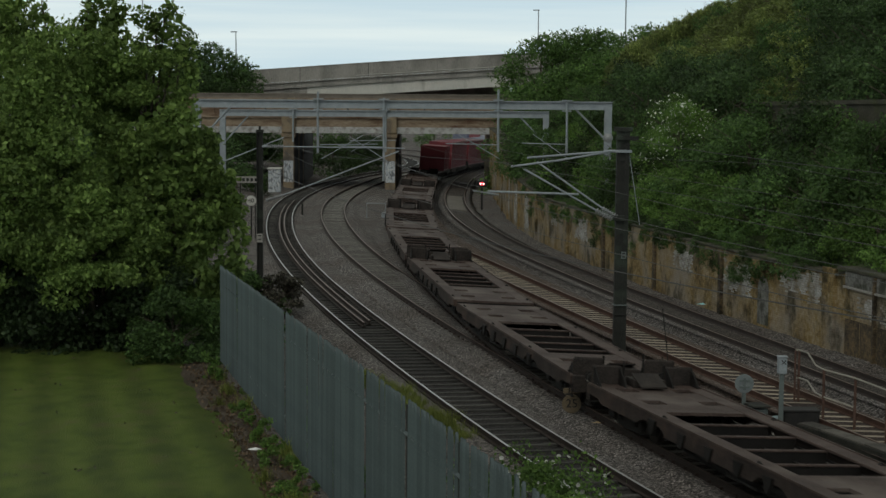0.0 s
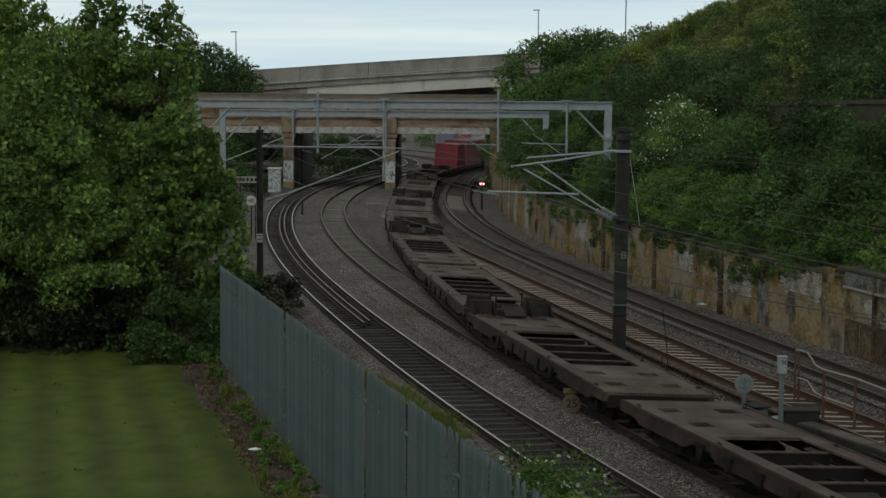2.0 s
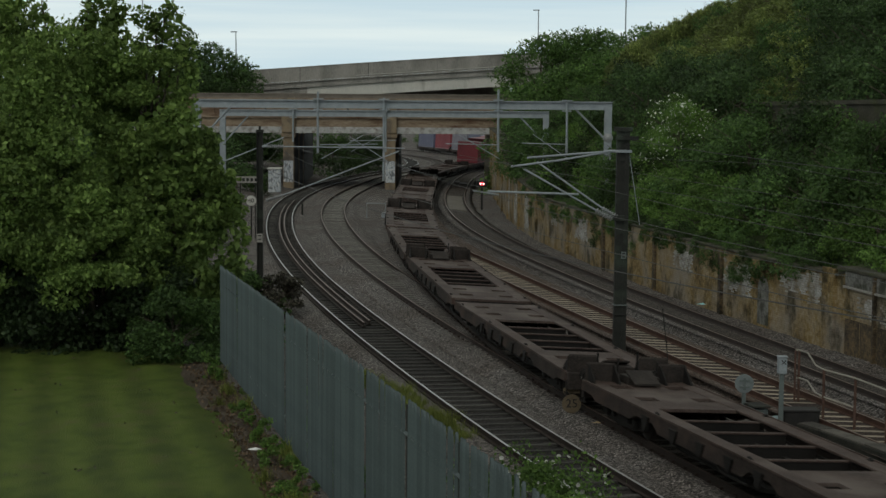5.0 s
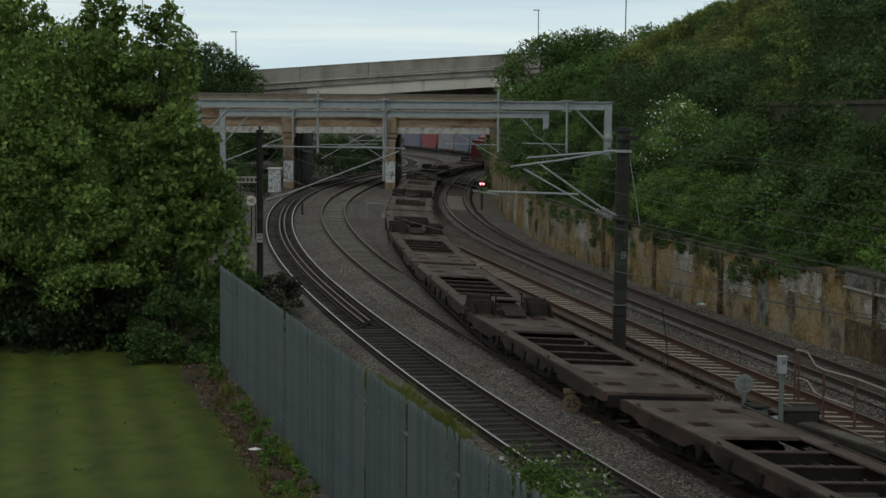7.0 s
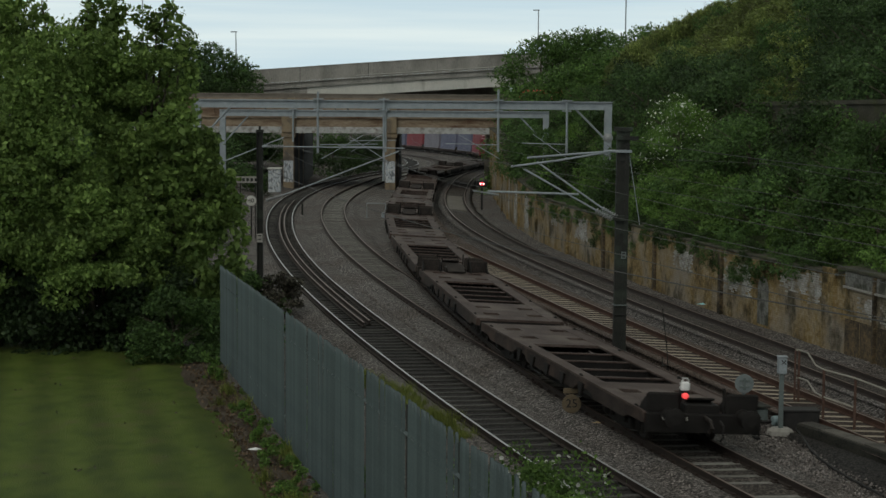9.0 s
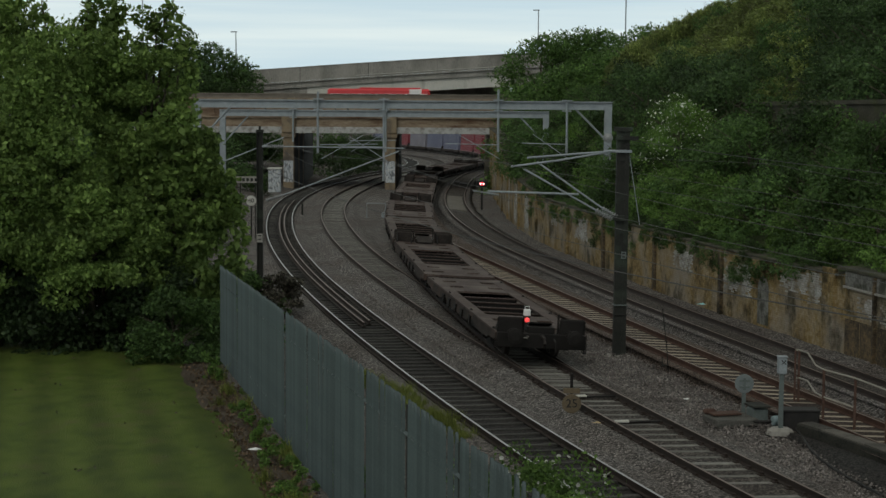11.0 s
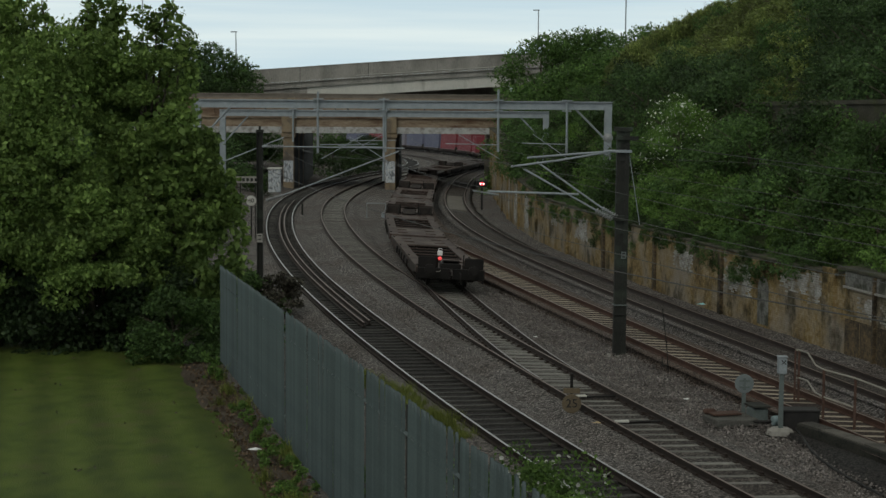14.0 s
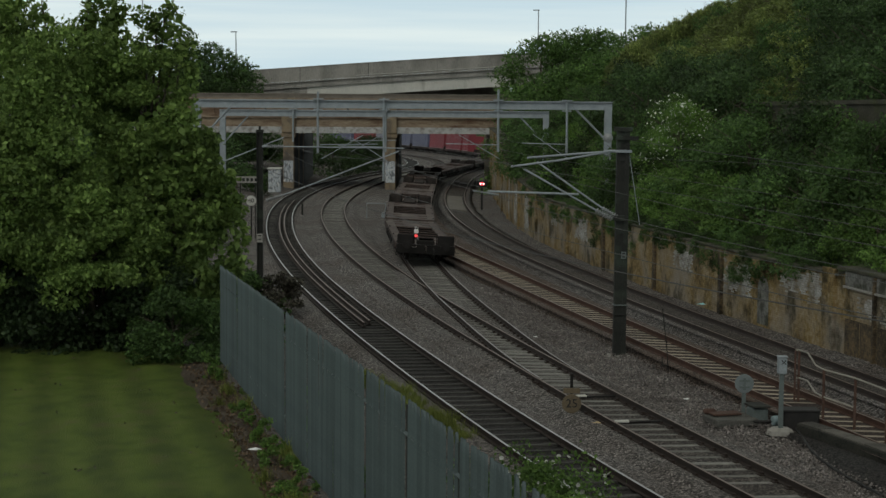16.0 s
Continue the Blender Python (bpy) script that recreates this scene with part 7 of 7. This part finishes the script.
    # lineside boards near the trees
    root = thing("speed_board", "round white speed board reading 40 on a post", "sign", at=pose(-10.1, 92.0, -0.1))
    part("post", Geo().box((0, 0, 1.0), (0.07, 0.07, 2.0)), M_MAST, root)
    part("disc", disc(Geo(), (0, -0.05, 2.1), 0.27, (0, -1, 0)), M_CONCRETE_PALE, root)
    part("figures", text_mesh("40", 0.32, M_BLACK), None, root, "dark figures 40", at=pose(0, -0.1, 2.1, 90, 0, 0))
    root = thing("name_board", "long pale board with unreadable dark writing on two posts", "sign", at=pose(-10.4, 93.0, 0))
    part("board", Geo().box((0, 0, 3.05), (1.25, 0.05, 0.34)), M_CONCRETE, root)
    for i in range(5):
        part("writing_bar", Geo().box((-0.44 + i * 0.22, -0.03, 3.05), (0.13, 0.01, 0.17)), M_MAST, root)
    for x in (-0.4, 0.4):
        part("post", Geo().box((x, 0.04, 1.5), (0.05, 0.05, 3.1)), M_MAST, root)
    # low frame and small boxes between tracks near the piers
    root = thing("tubular_frame", "low grey tubular frame between the tracks", "frame", at=pose(-4.3, 112.0, -0.35))
    part("frame_tube", Geo().tube([(-0.6, 0, 0), (-0.6, 0, 0.95), (0.6, 0, 0.95), (0.6, 0, 0)], 0.035, 6), M_GALV, root)
    solid("small_box", Geo().box((-3.7, 110.5, -0.05), (0.4, 0.35, 0.35), ch=0.03), M_GALV, "small grey junction box on the ballast", "box")
    solid("marker_post", Geo().box((-9.15, 113.5, 0.0), (0.12, 0.1, 0.9), ch=0.02), M_MAST, "short dark marker post beside the rail", "post")
    # white litter on lawn and ballast
    def litter(x, y, z, w, lab, mat=M_WHITE, seed=1):
        rng = random.Random(seed)
        g = Geo()
        n = 9
        g.v = [(x + w * math.cos(i * 0.7) * rng.uniform(0.6, 1), y + 0.6 * w * math.sin(i * 0.7) * rng.uniform(0.6, 1), z + rng.uniform(0, 0.02)) for i in range(n)] + [(x + 0.1 * w, y, z + 0.3 * w)]
        g.f = [(i, (i + 1) % n, n) for i in range(n)] + [tuple(range(n))]
        solid("litter", g, mat, lab, "litter", group="litter")
    litter(-3.34, 30.9, lawn_level(30.9) + 0.06, 0.14, "crumpled white paper on the lawn", seed=2)
    litter(6.47, 45.77, -0.22, 0.13, "white scrap on the stones", seed=3)
    litter(3.76, 41.83, -0.12, 0.17, "yellowish rag beside the rail", material("old_rag", [(0.3, 0.2, 0.08), (0.5, 0.4, 0.24)]), seed=4)
    litter(3.05, 57.2, -0.2, 0.1, "white scrap on the stones", seed=5)
    litter(9.75, 65.5, -0.1, 0.22, "pale turquoise plastic on the wall's foot", material("turquoise_plastic", [(0.2, 0.45, 0.47), (0.3, 0.55, 0.56)]), seed=6)
    litter(12.6, 55.9, -0.1, 0.2, "white scrap at the wall's foot", seed=7)
    litter(13.4, 54.2, -0.1, 0.25, "white rag at the wall's foot", seed=8)


def build_point_rods():
    """Inner guard rails lying in the first track."""
    root = thing("guard_rails", "pair of worn inner guard rails lying between running rails", "rail")
    for off, s0, s1 in ((0.0, 58.5, 122), (0.28, 59.2, 128)):
        fr = [(p + r * off, r, u) for p, r, u in TRACK_A.frames(TRACK_A.length_at(s0), TRACK_A.length_at(s1), 1.5)]
        rail = part("rail", Geo().sweep(fr, RAIL_PROFILE), M_RAIL_SIDE, root)
        part("rail_head", Geo().sweep([(p + u * 0.003, r, u) for p, r, u in fr], [(-0.028, -0.004), (0.028, -0.004), (0.028, 0.0), (-0.028, 0.0)]), M_RAIL_DULL, rail, "dull worn top of the rail")


def build_stones():
    rng = np.random.default_rng(77)
    n = 85000
    y = 30 + 42 * rng.random(n) ** 1.4
    x = np.empty(n)
    lo = np.array([TRACK_A.x_at(v) - 2.8 for v in np.linspace(30, 72, 85)])
    hi = np.array([WALL.x_at(max(v, 21)) - 0.2 for v in np.linspace(30, 72, 85)])
    gy = np.linspace(30, 72, 85)
    a, b = np.interp(y, gy, lo), np.interp(y, gy, hi)
    x = a + (b - a) * rng.random(n)
    keep = np.ones(n, bool)
    for P in (TRACK_A, TRACK_B, TRACK_C, TRACK_D):
        c = np.interp(y, gy, [P.x_at(v) for v in gy])
        keep &= np.abs(x - c) > 1.0
    xc, xd = (np.interp(y, gy, [P.x_at(v) for v in gy]) for P in (TRACK_C, TRACK_D))
    keep &= ~((x > xc) & (x < xd))
    keep &= (b - x > 1.5) | (rng.random(n) < 0.12)
    x, y = x[keep], y[keep]
    n = len(x)
    s = rng.uniform(0.018, 0.046, n)
    base = np.array([(1, 0, 0), (-0.5, 0.85, 0.1), (-0.6, -0.8, 0), (0.1, 0.1, 0.8), (0, 0, -0.6)])
    ang = rng.uniform(0, 6.28, n)
    ca, sa = np.cos(ang), np.sin(ang)
    jit = rng.uniform(0.7, 1.3, (n, 5, 3))
    p = base[None] * jit
    v = np.empty((n, 5, 3))
    v[..., 0] = (p[..., 0] * ca[:, None] - p[..., 1] * sa[:, None]) * s[:, None] + x[:, None]
    v[..., 1] = (p[..., 0] * sa[:, None] + p[..., 1] * ca[:, None]) * s[:, None] + y[:, None]
    zz = -0.245 + rng.uniform(-0.02, 0.025, n)
    v[..., 2] = p[..., 2] * s[:, None] + zz[:, None]
    tri = np.array([(0, 1, 3), (1, 2, 3), (2, 0, 3), (1, 0, 4), (2, 1, 4), (0, 2, 4)])
    f = (tri[None] + 5 * np.arange(n)[:, None, None]).reshape(-1, 3)
    me = bpy.data.meshes.new("ballast_stones")
    me.from_pydata(v.reshape(-1, 3).tolist(), [], f.tolist())
    me.materials.append(M_STONE)
    solid("ballast_stones", me, None, "loose angular grey and brown ballast stones", kind="stuff")


# ---------------------------------------------------------------- build
build_lawn()
build_wall()
build_bank()
build_bridge()
build_flyover()
for lx, ly, lz0, lz1, arm in ((-24.35, 206.0, 5.0, 14.4, 0), (11.0, 207.0, 7.0, 17.2, 0.7), (19.7, 192.0, 1.0, 22.0, 0), (-33.0, 164.5, 4.6, 20.5, 0), (-32.5, 190.0, -2.2, 17.5, 0)):
    lamp_post(lx, ly, lz0, lz1, True, arm)
build_gantries()
build_masts()
build_wires()
build_fence()
build_train()
BUS = build_bus()
build_vegetation()
build_lineside()
build_point_rods()
build_stones()
build_tracks()


def motions():
    times = [0.5 * i for i in range(33)]
    trav = {t: travelled(t) for t in times}
    for w, off, sign in TRAIN:
        walk(w, [(t, wagon_pose(TRACK_E, TRAIN_ZERO + off + trav[t], sign)) for t in times])
    tail, t_off, t_sign = TRAIN[0]
    for o, off, sign in LOADS:
        if off == "lamp":
            fix = Matrix.Translation((PLATFORM + 0.3, -0.46, DECK + 0.38)) @ pose(0, 0, 0, 0, 0, 180)
            walk(o, [(t, wagon_pose(TRACK_E, TRAIN_ZERO + t_off + trav[t], t_sign) @ fix) for t in times])
        else:
            fix = Matrix.Translation((0.5, 0, DECK + 0.005))
            walk(o, [(t, wagon_pose(TRACK_E, TRAIN_ZERO + off + trav[t], sign) @ fix) for t in times])
    # the bus passes from right to left over the bridge
    rows = []
    for t in (0.0, 4.0, 8.0, 10.0, 11.0, 12.0, 13.0, 14.0, 16.0):
        x = -9.3 - 8.55 * (t - 11.4)
        rows.append((t, pose(x, BRIDGE_Y + 3.2, 5.17, 0, 0, 0)))
    walk(BUS, rows)


motions()
